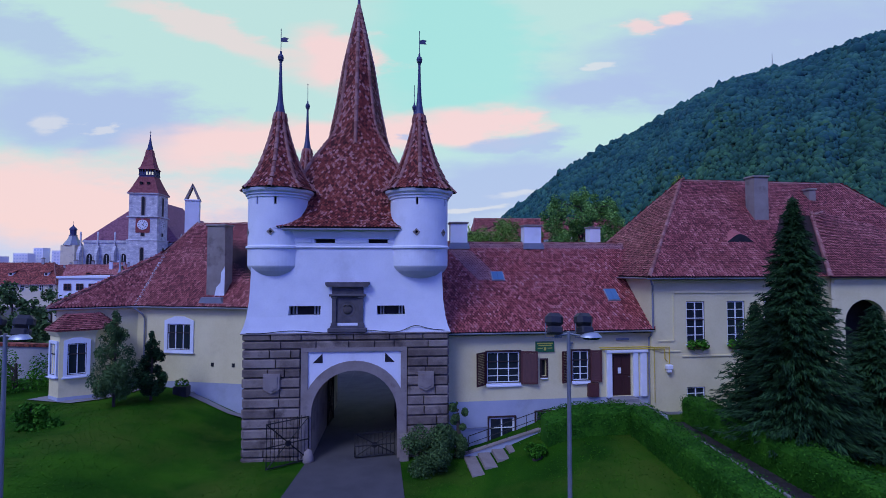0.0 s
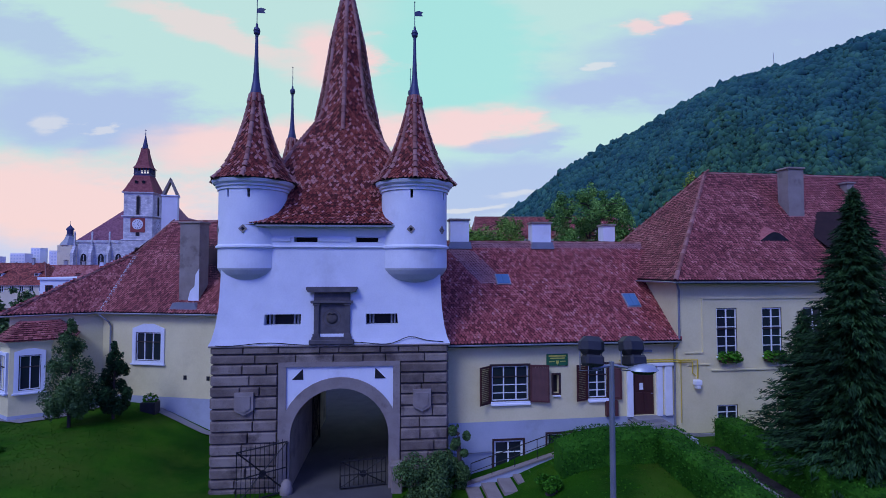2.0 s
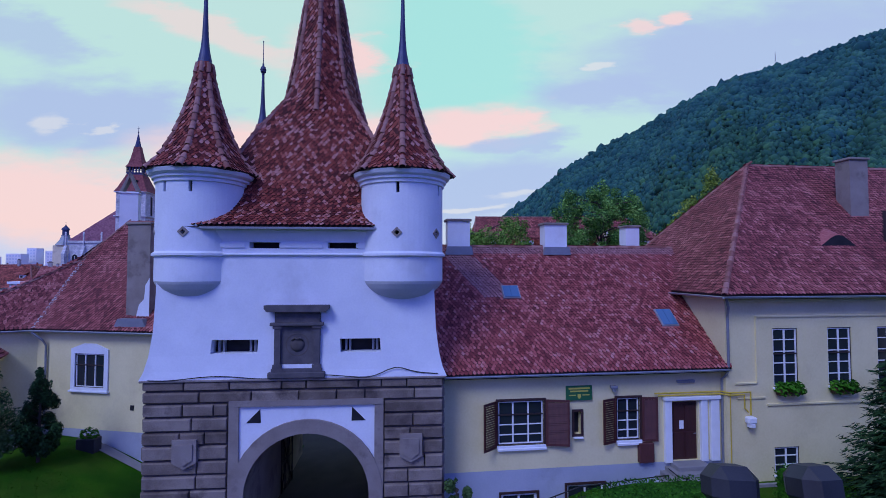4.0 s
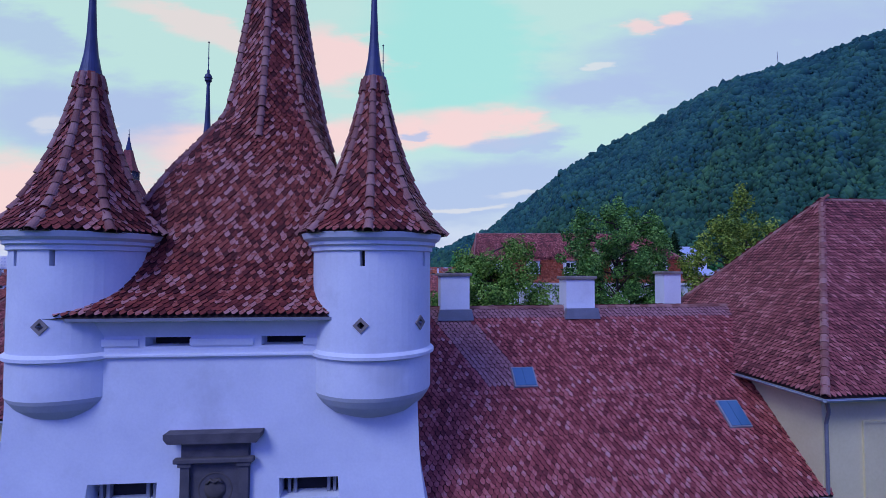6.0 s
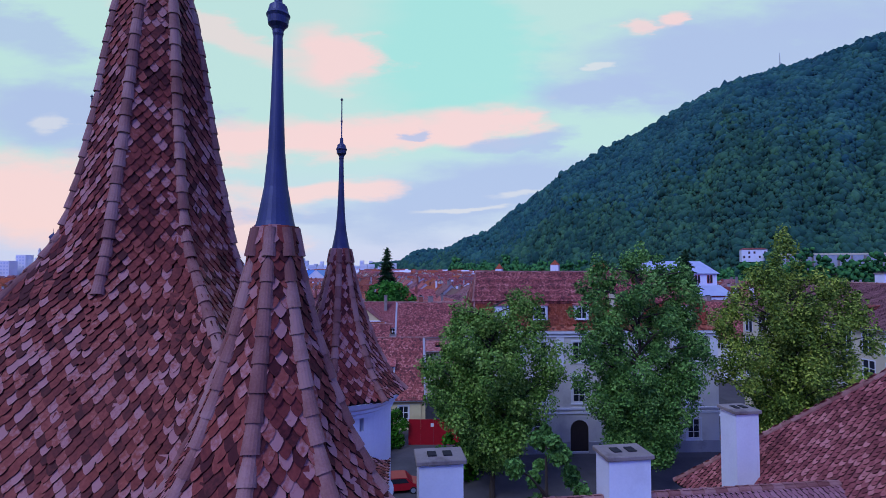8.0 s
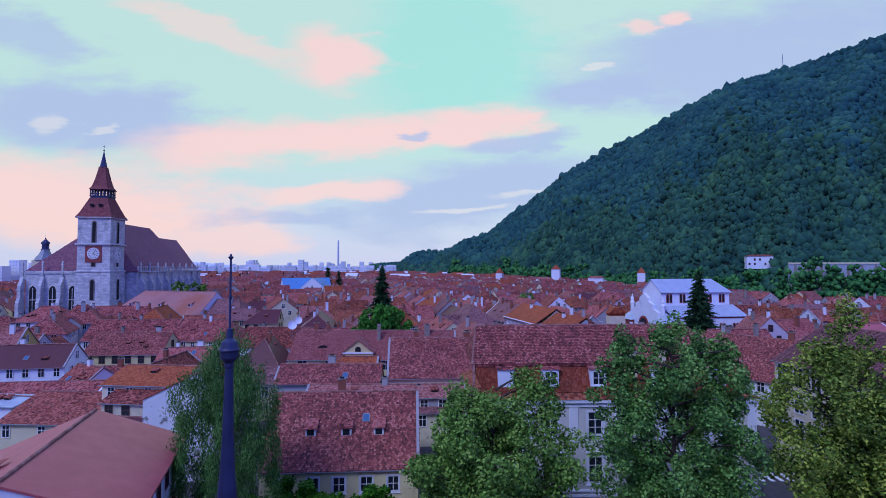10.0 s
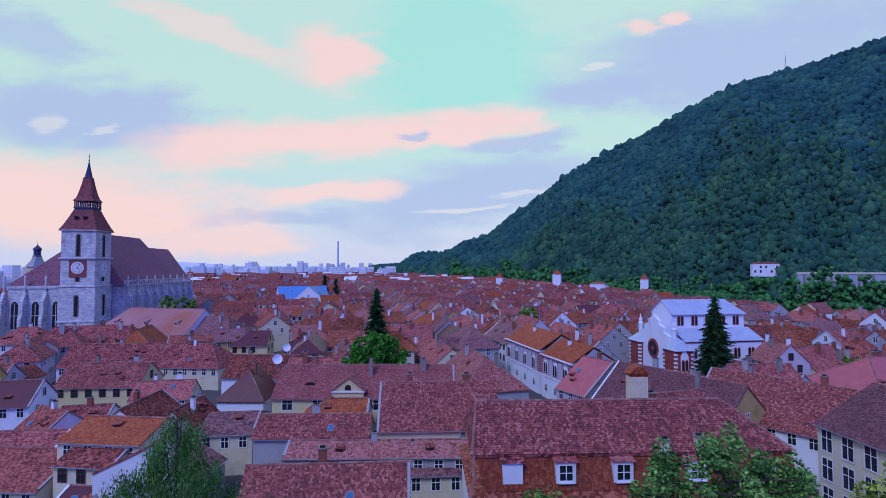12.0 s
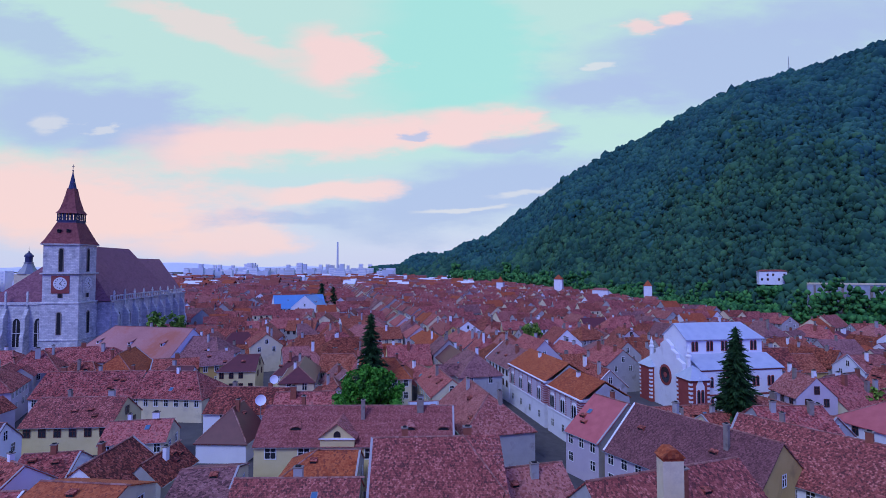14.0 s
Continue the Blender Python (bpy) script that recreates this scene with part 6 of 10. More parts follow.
T_GREY = surface("town_grey_tile", [(0.115, 0.046, 0.0517), (0.178, 0.069, 0.0736), (0.224, 0.0897, 0.0943), (0.287, 0.121, 0.124)], scale=0.4, fine=20, rough=0.85, bump=0.3, per="island", spread=0.5, stain=(0.27, 0.14, 0.14), stain_scale=0.3, stain_at=(0.64, 0.74), coarse=0.25)
BRICK = surface("red_brick", [(0.24, 0.07, 0.05), (0.34, 0.12, 0.08)], scale=2, bump=0.3)


def town_window_mesh(w, h, dark):
    """Frame, cross bars and glass in one connected mesh."""
    key = ("tw", round(w, 1), round(h, 1), dark)
    if key not in _made:
        a, b, c = w / 2, 0.035, 0.12
        zt = h * 0.62
        holes = [(-a, -b, 0.0, zt), (b, a, 0.0, zt), (-a, -b, zt + 0.06, h), (b, a, zt + 0.06, h)]
        s = grid_wall([-a - c, a + c], [-0.12, h + c], holes, lambda u, z, d: (u, -0.05 + d, z), 0.045, 1)
        _made[key] = s.mesh("window", [BROWN_WOOD if dark else WHITE_PAINT, GLASS])
    return _made[key]


_chim = {}


def chimney_mesh(w, d, h, wallm):
    key = (round(w, 1), round(d, 1), round(h, 1), wallm.name)
    if key not in _chim:
        s = Shape()
        s.box(-w / 2, w / 2, -d / 2, d / 2, -1.6, h)
        s.box(-w / 2 - 0.08, w / 2 + 0.08, -d / 2 - 0.08, d / 2 + 0.08, h, h + 0.14, 1)
        s.box(-w * 0.3, w * 0.3, -d * 0.3, d * 0.3, h + 0.14, h + 0.3, 2)
        _chim[key] = s.mesh("chimney", [wallm, STONE_TRIM, DARK_HOLE])
    return _chim[key]


def _roof_light():
    if "rl" not in _made:
        s = Shape().box(-0.4, 0.4, -0.5, 0.5, -0.05, 0.1, 0)
        s.add([(-0.32, -0.42, 0.104), (0.32, -0.42, 0.104), (0.32, 0.42, 0.104), (-0.32, 0.42, 0.104)], [(0, 1, 2, 3)], 1)
        _made["rl"] = s.mesh("roof_light", [LEAD, GLASS_BLUE])
    return _made["rl"]


def _roof_vent():
    if "rv" not in _made:
        s = Shape().add([(-0.45, -0.05, 0.0), (0.45, -0.05, 0.0), (0.36, -0.05, 0.34), (-0.36, -0.05, 0.34)], [(0, 1, 2, 3)], 1)
        s.add([(-0.5, -0.14, 0.30), (0.5, -0.14, 0.30), (0.5, -0.14, 0.40), (-0.5, -0.14, 0.40), (0.55, 0.75, 0.62), (-0.55, 0.75, 0.62), (-0.6, -0.02, 0.0), (0.6, -0.02, 0.0)], [(0, 1, 2, 3), (3, 2, 4, 5), (2, 7, 4), (6, 3, 5)], 0)
        _made["rv"] = s.mesh("roof_vent", [R_BROWN, DARK_HOLE])
    return _made["rv"]


def roof_sheet(L, hw, ze, zr, hip0=0.0, hip1=0.0, over=0.35, thick=0.16):
    """A ridge roof along x from 0 to L, with eaves at ze and the ridge at zr; hips draw the ridge ends in."""
    s = Shape()
    dz = (zr - ze) / hw * over
    o0, o1 = (over if hip0 else 0.15), (over if hip1 else 0.15)
    A = [(-o0, -hw - over, ze - dz), (L + o1, -hw - over, ze - dz), (L + o1, hw + over, ze - dz), (-o0, hw + over, ze - dz), (hip0 - (0 if hip0 else o0), 0, zr), (L - hip1 + (0 if hip1 else o1), 0, zr)]
    f = [(0, 1, 5, 4), (2, 3, 4, 5), (10, 11, 7, 6), (11, 10, 9, 8), (0, 6, 7, 1), (2, 8, 9, 3)]
    f += [(3, 0, 4), (3, 9, 6, 0), (6, 9, 10)] if hip0 else [(3, 9, 10, 4), (4, 10, 6, 0)]
    f += [(1, 2, 5), (1, 7, 8, 2), (8, 7, 11)] if hip1 else [(1, 7, 11, 5), (5, 11, 8, 2)]
    return s.add(A + [(x, y, z - thick) for x, y, z in A], f)


def town_house(A, B, zr, hw, ze, wallm, roofm, label, hip=(0, 0), z0=-0.6, win=(1, 1), chimneys=1, seed=0, dormers=0, name="town_house", group="houses of the old town", wsize=(0.95, 1.45), gable_win=True, near=True, chim_mat=None, gable_mat=None, tiles=None, wstep=2.4, yard=True, dormer_x=()):
    """A ridge-roofed house: the ridge from A to B at height zr, half width hw, eaves at ze. win: storeys with windows on the side to -y and on the other."""
    rn = random.Random(seed)
    A, B = Vector((A[0], A[1], 0)), Vector((B[0], B[1], 0))
    if A.x > B.x:
        A, B = B, A
    d = B - A
    L = d.length
    m = Matrix.Translation(A) @ Matrix.Rotation(math.atan2(d.y, d.x), 4, "Z")
    h = thing(name, label, "house", m, group)
    w = Shape()
    g = [(-hw, z0), (hw, z0), (hw, ze)] + ([] if hip[0] else [(0, zr - 0.1)]) + [(-hw, ze)]
    w.add([(0, y, z) for y, z in g], [tuple(range(len(g)))[::-1]])
    g1 = [(-hw, z0), (hw, z0), (hw, ze)] + ([] if hip[1] else [(0, zr - 0.1)]) + [(-hw, ze)]
    w.add([(L, y, z) for y, z in g1], [tuple(range(len(g1)))])
    w.add([(0, -hw, z0), (L, -hw, z0), (L, -hw, ze), (0, -hw, ze)], [(0, 1, 2, 3)])
    w.add([(0, hw, z0), (L, hw, z0), (L, hw, ze), (0, hw, ze)], [(1, 0, 3, 2)])
    if gable_mat:
        w.m[0] = w.m[1] = 1
    part("wall", w, [wallm, gable_mat or wallm], h)
    rf = part("roof", roof_sheet(L, hw, ze, zr, *hip), roofm, h)
    if tiles:
        dz = (zr - ze) / hw * 0.35
        bs = slope_tiles((-0.15, -hw - 0.35, ze - dz), (L + 0.15, -hw - 0.35, ze - dz), (-0.15, 0, zr), (L + 0.15, 0, zr), 0.26, 0.22, seed)
        part("roof_tiles", tiles_shape(bs, TILE_BLUNT, 0.26, 0.26, 0.04), [tiles, TILE_EDGE], rf)["kind"] = "stuff"
    rg = Shape()
    if near:
        rg = ridge_run([(hip[0], 0, zr), (L - hip[1], 0, zr)], (0, 0, 1), 0.5, 0.16)
        for k, hp in ((0, hip[0]), (1, hip[1])):
            if hp:
                for sy in (-1, 1):
                    x0 = 0 if k == 0 else L
                    x1 = hip[0] if k == 0 else L - hip[1]
                    rg.join(ridge_run([(x0, sy * hw, ze), (x1, 0, zr)], ((-1 if k == 0 else 1), sy, 1.5), 0.5, 0.14))
        part("ridge", rg, RIDGE_JOINED, rf)["kind"] = "stuff"
    ww, wh = wsize
    me = town_window_mesh(ww, wh, rn.random() < 0.25)
    for side, rows in ((-1, win[0]), (1, win[1])):
        for k in range(rows):
            z = ze - 0.5 - wh - 2.9 * k
            if z < z0 + 0.7:
                break
            cnt = max(1, int(L / wstep))
            for i in range(cnt):
                if rn.random() < 0.12:
                    continue
                x = L * (i + 0.5) / cnt
                part("window", me, None, h, "", pose(x, side * (hw + 0.03), z, 0, 0, 0 if side < 0 else 180))
    if gable_win:
        for x, ang, hp in ((0, -90, hip[0]), (L, 90, hip[1])):
            for z, yy in ((ze - 0.5 - wh, (-hw * 0.45, hw * 0.45)),) + (((ze + 0.6, (0.0,)),) if not hp and zr - ze > 3 else ()):
                for y in yy:
                    if z > z0 + 0.5:
                        part("window", me, None, h, "", pose(x + (-0.03 if x == 0 else 0.03), y, z, 0, 0, ang))
    for i in range(chimneys):
        cm = chim_mat or rn.choice((W_WHITE, W_GREY, W_GREY, BRICK, BRICK, STONE_TRIM))
        x = L * (i + 0.5) / chimneys + rn.uniform(-0.8, 0.8)
        y = rn.uniform(-0.35, 0.35) * hw
        zb = zr - (zr - ze) * abs(y) / hw
        part("chimney", chimney_mesh(rn.choice((0.6, 0.8, 1.1)), 0.6, zr - zb + rn.uniform(0.7, 1.4), cm), None, h, "", pose(x, y, zb))
    if near:
        sl = math.degrees(math.atan2(zr - ze, hw))
        for i in range(rn.choice((0, 0, 0, 1))):
            x, f = rn.uniform(0.15, 0.85) * L, rn.uniform(0.35, 0.7)
            part("roof_light", _roof_light(), None, rf, "", pose(x, -hw * f, zr - (zr - ze) * f, sl, 0, 0))
        for i in range(rn.choice((0, 1, 2, 3))):
            x, f = rn.uniform(0.12, 0.88) * L, rn.uniform(0.35, 0.75)
            part("roof_vent", _roof_vent(), None, rf, "", pose(x, -hw * f, zr - (zr - ze) * f))
        dzz = (zr - ze) / hw * 0.35
        part("gutter", Shape().box(-0.2, L + 0.2, -hw - 0.47, -hw - 0.36, ze - dzz - 0.1, ze - dzz - 0.02), ZINC, h)
        for k, hp in ((0, hip[0]), (1, hip[1])):
            if not hp and rn.random() < 0.3:
                x = 0 if k == 0 else L
                v = [(x + q, y, z + 0.12) for q in (-0.16, 0.14) for y, z in ((-hw - 0.3, ze - 0.25), (0, zr), (hw + 0.3, ze - 0.25))]
                v2 = [(a, b, c - 0.3) for a, b, c in v]
                part("verge", Shape().add(v + v2, [(0, 3, 4, 1), (1, 4, 5, 2), (0, 1, 7, 6), (1, 2, 8, 7), (4, 3, 9, 10), (5, 4, 10, 11), (3, 0, 6, 9)]), W_WHITE if rn.random() < 0.2 else W_GREY, h)
        if yard and L > 9 and rn.random() < 0.45 and not dormers:
            # a cross wing towards the yard
            x0, w2, l2 = rn.uniform(0.25, 0.75) * L, rn.uniform(2.2, 3.0), hw + rn.uniform(2.0, 4.5)
            zr2 = ze + w2 * 0.85
            mm = pose(x0, 0, 0, 0, 0, -90 if rn.random() < 0.6 else 90)
            q = Shape().add([(0, -w2, z0), (l2, -w2, z0), (l2, w2, z0), (0, w2, z0), (0, -w2, ze), (l2, -w2, ze), (l2, w2, ze), (0, w2, ze), (l2, 0, zr2 - 0.1)], [(0, 1, 5, 4), (2, 3, 7, 6), (1, 2, 6, 8, 5)])
            part("wing_wall", q, wallm, h, "", mm)
            part("wing_roof", roof_sheet(l2, w2, ze, zr2), roofm, h, "", mm)
    for x in dormer_x or [L * (i + 0.5) / dormers for i in range(dormers)]:
        y = -hw * 0.62
        zb = zr - (zr - ze) * 0.62
        s = Shape()
        s.box(-0.55, 0.55, -0.02, 1.5, -0.1, 0.85, 1)
        s.box(-0.36, 0.36, -0.05, -0.02, 0.12, 0.72, 2)
        s.add([(-0.7, -0.25, 0.82), (0.7, -0.25, 0.82), (0.7, 2.1, 1.62), (-0.7, 2.1, 1.62), (-0.7, -0.25, 0.92), (0.7, -0.25, 0.92), (0.7, 2.1, 1.72), (-0.7, 2.1, 1.72)], [(4, 5, 6, 7), (0, 1, 5, 4), (3, 0, 4, 7), (1, 2, 6, 5)], 0)
        part("dormer", s, [roofm, W_WHITE, GLASS], rf, "small shed dormer with a white window", pose(x, y, zb))
    return h


TAKEN = []   # rough footprints already built on: (x, y, radius)


def take(A, B, hw):
    A, B = Vector((A[0], A[1])), Vector((B[0], B[1]))
    n = max(1, int((B - A).length / hw))
    for i in range(n + 1):
        p = A + (B - A) * i / n
        TAKEN.append((p.x, p.y, hw + 0.5))


def placed(A, B, zr, hw, ze, wallm, roofm, label, **k):
    take(A, B, hw)
    return town_house(A, B, zr, hw, ze, wallm, roofm, label, seed=len(TAKEN), yard=False, **k)


# houses next behind the gate
placed((12.2, 129.0), (7.4, 149.0), 11.2, 6.6, 6.0, W_GREY, R_PINK, "grey street house with hipped faded pink roof", hip=(0, 6), gable_win=False, win=(0, 2), chimneys=2)
placed((10.0, 110.5), (19.0, 113.0), 7.2, 4.6, 4.0, W_GREY, R_PINK, "low grey yard house with faded roof", win=(0, 0), chimneys=1)
placed((-17.6, 98.7), (5.3, 99.2), 7.0, 3.0, 6.0, W_GREY, R_PINK, "narrow lean-to with pale pink roof", win=(1, 0), chimneys=1)
placed((-5.0, 98.5), (7.0, 99.2), 5.9, 3.6, 4.2, W_CREAM, R_GREY, "low yard wing with pale weathered roof", win=(1, 0), chimneys=2)
placed((-58.0, 132.0), (-47.5, 134.0), 6.9, 3.8, 4.2, W_CREAM, R_PLUM, "cream courtyard house with dark roof", win=(1, 0), chimneys=2)
placed((-33.6, 110.8), (-26.2, 111.8), 7.0, 5.4, 5.4, W_CREAM, R_GREY, "small cream house with grey ribbed roof", win=(1, 0), chimneys=0)
placed((-57.0, 113.0), (-64.0, 116.5), 6.6, 3.8, 3.6, W_WHITE, R_BROWN, "small white house with brown roof", win=(1, 0), chimneys=1)
placed((-30.5, 92.0), (-30.0, 100.0), 6.4, 3.6, 4.4, W_GREY, R_GREY, "grey yard house with ribbed roof", win=(1, 0), chimneys=0)
placed((-31.0, 141.5), (-19.5, 142.5), 9.8, 5.2, 5.6, W_CREAM, R_PLUM, "short house with mottled roof behind the yellow one", win=(1, 0), chimneys=2)
placed((-4.5, 141.0), (1.2, 141.8), 8.0, 4.2, 5.6, W_WHITE, R_ZINC, "small white yard house with pale sheet roof", win=(1, 0), chimneys=1)
long_yellow = placed((-27.6, 126.9), (4.0, 127.0), 11.2, 6.1, 6.7, W_YELLOW, R_PINK, "long yellow house with faded pink tiled roof", win=(1, 0), chimneys=3, wsize=(1.7, 1.6), tiles=T_PINK, wstep=4.8)
placed((-20.5, 114.6), (-9.8, 114.8), 8.2, 4.0, 5.6, W_GREY, R_ORANGE, "small grey house with hipped orange tiled roof", hip=(4.5, 0), win=(0, 0), chimneys=0)
placed((-7.0, 107.4), (9.6, 108.4), 12.4, 6.4, 7.6, W_CREAM, R_PLUM, "old house with mottled dark tiled roof", hip=(0, 4.6), win=(0, 0), chimneys=2, tiles=T_PLUM)
placed((-22.8, 102.6), (-7.8, 102.9), 9.2, 2.85, 7.1, W_GREY, R_PLUM, "narrow old house with dark tiled roof", win=(0, 0), chimneys=1, tiles=T_PLUM)
placed((-17.5, 84.6), (-1.4, 85.7), 9.4, 6.4, 3.3, OCHRE, R_PLUM, "low ochre cottage with three small dormers", win=(0, 0), chimneys=1, dormers=3, dormer_x=(4.6, 8.4, 11.9), gable_win=False, tiles=T_PLUM)
placed((-43.8, 96.8), (-36.6, 96.0), 7.0, 3.0, 5.9, W_CREAM, R_BROWN, "cream annex with brown roof below the orange one", win=(1, 0), chimneys=0)
placed((-45.6, 101.7), (-34.6, 100.6), 9.3, 4.9, 7.6, W_CREAM, R_ORANGE, "cream house with bright orange tiled roof", win=(1, 0), chimneys=0)
placed((-77.2, 140.4), (-60.8, 141.5), 9.0, 5.3, 5.0, W_YELLOW, R_PLUM, "yellow house with white windows and dark roof", win=(1, 0), chimneys=2, wsize=(1.1, 1.5), tiles=T_PLUM)
placed((-92.0, 160.5), (-69.7, 162.4), 9.8, 6.0, 5.2, W_WHITE, R_PLUM, "long low house with mottled brown roof", win=(1, 0), chimneys=3)
placed((-69.0, 162.4), (-52.0, 161.0), 9.8, 6.0, 5.0, W_CREAM, R_PLUM, "cream house with mottled brown roof", hip=(0, 5), win=(1, 0), chimneys=1)
placed((-112.0, 207.0), (-77.0, 199.0), 15.5, 10.0, 7.6, W_WHITE, R_FADED, "large white hall with hipped pink tiled roof", hip=(6, 0), win=(1, 0), chimneys=1, dormers=3)
placed((-77.0, 199.0), (-64.0, 197.0), 13.0, 6.5, 8.0, W_WHITE, R_GREY, "white three-storey house with hipped roof", hip=(0, 5), win=(2, 1), chimneys=1)
placed((-37.7, 131.9), (-37.4, 141.0), 8.2, 4.6, 3.4, W_WHITE, R_DARKRED, "small white house with hipped dark red sheet roof", hip=(4.4, 0), win=(0, 0), gable_win=False, chimneys=1)
placed((-46.0, 148.0), (-30.0, 147.0), 9.4, 5.0, 5.4, W_WHITE, R_BROWN, "white house with brown tiled roof and roof light", win=(1, 0), chimneys=2)
placed((-107.5, 361.3), (-79.0, 376.0), 17.0, 8.0, 9.0, W_WHITE, R_BLUE, "white house with bright blue sheet roof", win=(1, 1), chimneys=0, hip=(0, 0))
placed((-84.0, 350.0), (-83.0, 372.0), 17.2, 8.5, 10.0, W_WHITE, R_BLUE, "white gabled wing with bright blue sheet roof", win=(1, 1), chimneys=0)
placed((-41.2, 114.0), (-40.8, 123.5), 6.4, 3.0, 3.6, W_GREY, R_BROWN, "small grey yard house with brown roof", win=(0, 0), chimneys=1)
placed((44.0, 146.5), (60.0, 149.0), 5.4, 3.8, 3.2, W_GREY, R_BROWN, "low shed with brown roof before the synagogue", win=(0, 0), chimneys=0)
placed((66.0, 112.0), (78.0, 117.0), 7.6, 4.6, 4.4, W_WHITE, R_DARKRED, "white house with dark red sheet roof", win=(1, 0), chimneys=1)
placed((-150.0, 146.0), (-112.0, 150.0), 12.0, 8.5, 6.0, W_CREAM, R_BROWN, "long cream house with dark red tiled roof", hip=(0, 6), win=(1, 0), chimneys=2, dormers=4)
TAKEN += [(52, 152, 6), (62, 150, 6), (88, 114, 9)]
placed((-46.5, 120.5), (-46.0, 108.5), 8.2, 4.4, 4.6, W_WHITE, R_BROWN, "white house with mansard gable and brown roof", win=(0, 1), chimneys=1)
placed((-64.0, 121.0), (-56.0, 122.5), 5.2, 4.0, 2.8, W_WHITE, R_PLUM, "white courtyard house with weathered roof", win=(1, 0), chimneys=1)
placed((-88.0, 121.5), (-70.5, 125.0), 8.9, 4.4, 5.4, W_WHITE, R_DARKRED, "long white house with dark sheet roof", win=(1, 0), chimneys=1)
placed((-78.0, 104.0), (-52.0, 107.0), 5.8, 6.6, 2.8, W_CREAM, R_PLUM, "low cream shed with weathered dark roof", win=(1, 0), chimneys=0)
placed((-57.0, 99.6), (-44.6, 98.8), 5.9, 6.3, 3.4, W_CREAM, R_BROWN, "low cream house with brown roof", win=(1, 0), chimneys=0)
placed((-39.5, 90.3), (-34.4, 89.7), 5.0, 2.9, 3.6, W_WHITE, R_DARKRED, "white lean-to with dark red sheet roof", win=(0, 0), chimneys=0)
placed((-67.0, 101.0), (-57.8, 99.8), 5.0, 3.2, 4.5, W_WHITE, R_ZINC, "white yard shed with pale flat roof", win=(0, 0), chimneys=0)

wb_ = thing("white_annex", "low white flat-roofed building with small dark windows", "building", pose(-58.5, 75.0, 0))
part("wall", Shape().box(0, 9.5, 0, 8, -0.6, 8.9), W_WHITE, wb_)
part("roof_edge", Shape().box(-0.2, 9.7, -0.25, 8.2, 8.9, 9.25, c=0.03), W_WHITE, wb_)
part("stove_pipe", Shape().lathe([(0.14, 9.2), (0.14, 12.4), (0.2, 12.4), (0.2, 12.6)], 8, 8.0, 2.0), ZINC, wb_)
for i in range(4):
    part("window", town_window_mesh(0.9, 0.8, True), None, wb_, "", pose(1.4 + 1.9 * i, -0.04, 7.2))

# gable dormer and eyebrow lights of the long yellow house
dm = part("gable_dormer", Shape().prism([(-2.7, 4.9), (2.7, 4.9), (2.7, 6.9), (0, 9.0), (-2.7, 6.9)], 0, 3.6), W_YELLOW, long_yellow, "yellow gable dormer with an arched window", pose(13.2, -6.4, 1.1))
sh = Shape()
for sx in (-1, 1):
    sh.add([(sx * 3.1, -0.3, 6.6), (0, -0.3, 9.05), (0, 5.4, 9.05), (sx * 3.1, 4.4, 6.6), (sx * 3.1, -0.3, 6.75), (0, -0.3, 9.2), (0, 5.4, 9.2), (sx * 3.1, 4.4, 6.75)], [(4, 5, 6, 7) if sx > 0 else (7, 6, 5, 4), (0, 1, 5, 4), (0, 4, 7, 3)])
part("dormer_roof", sh, R_PINK, dm)
ap = [(0.55 * math.cos(math.pi * j / 8), 7.3 + 0.55 * math.sin(math.pi * j / 8)) for j in range(9)]
part("arched_window", Shape().prism([(-0.55, 6.9), (0.55, 6.9)] + ap, -0.06, 0.0), GLASS, dm)
part("cornice", Shape().box(-2.9, 2.9, -0.22, 0.0, 6.55, 6.8).box(-2.9, 2.9, -0.15, 0.0, 5.0, 5.15), W_WHITE, dm)
for x in (6.0, 24.5, 30.0):
    eb = Shape()
    q = [(1.1 * math.cos(math.pi * j / 10), 0.55 * math.sin(math.pi * j / 10)) for j in range(11)]
    eb.add([(a, -0.1, z) for a, z in q] + [(a * 0.4, 1.5, 1.22 + z * 0.1) for a, z in q], [(j + 1, j, 11 + j, 12 + j) for j in range(10)])
    eb.add([(a * 0.8, -0.02, z * 0.75) for a, z in q], [tuple(range(11))[::-1]], 1)
    part("eyebrow_dormer", eb, [R_PINK, DARK_HOLE], long_yellow, "", pose(x, -4.0, 11.2 - 4.5 * 4.0 / 6.1 + 0.08))


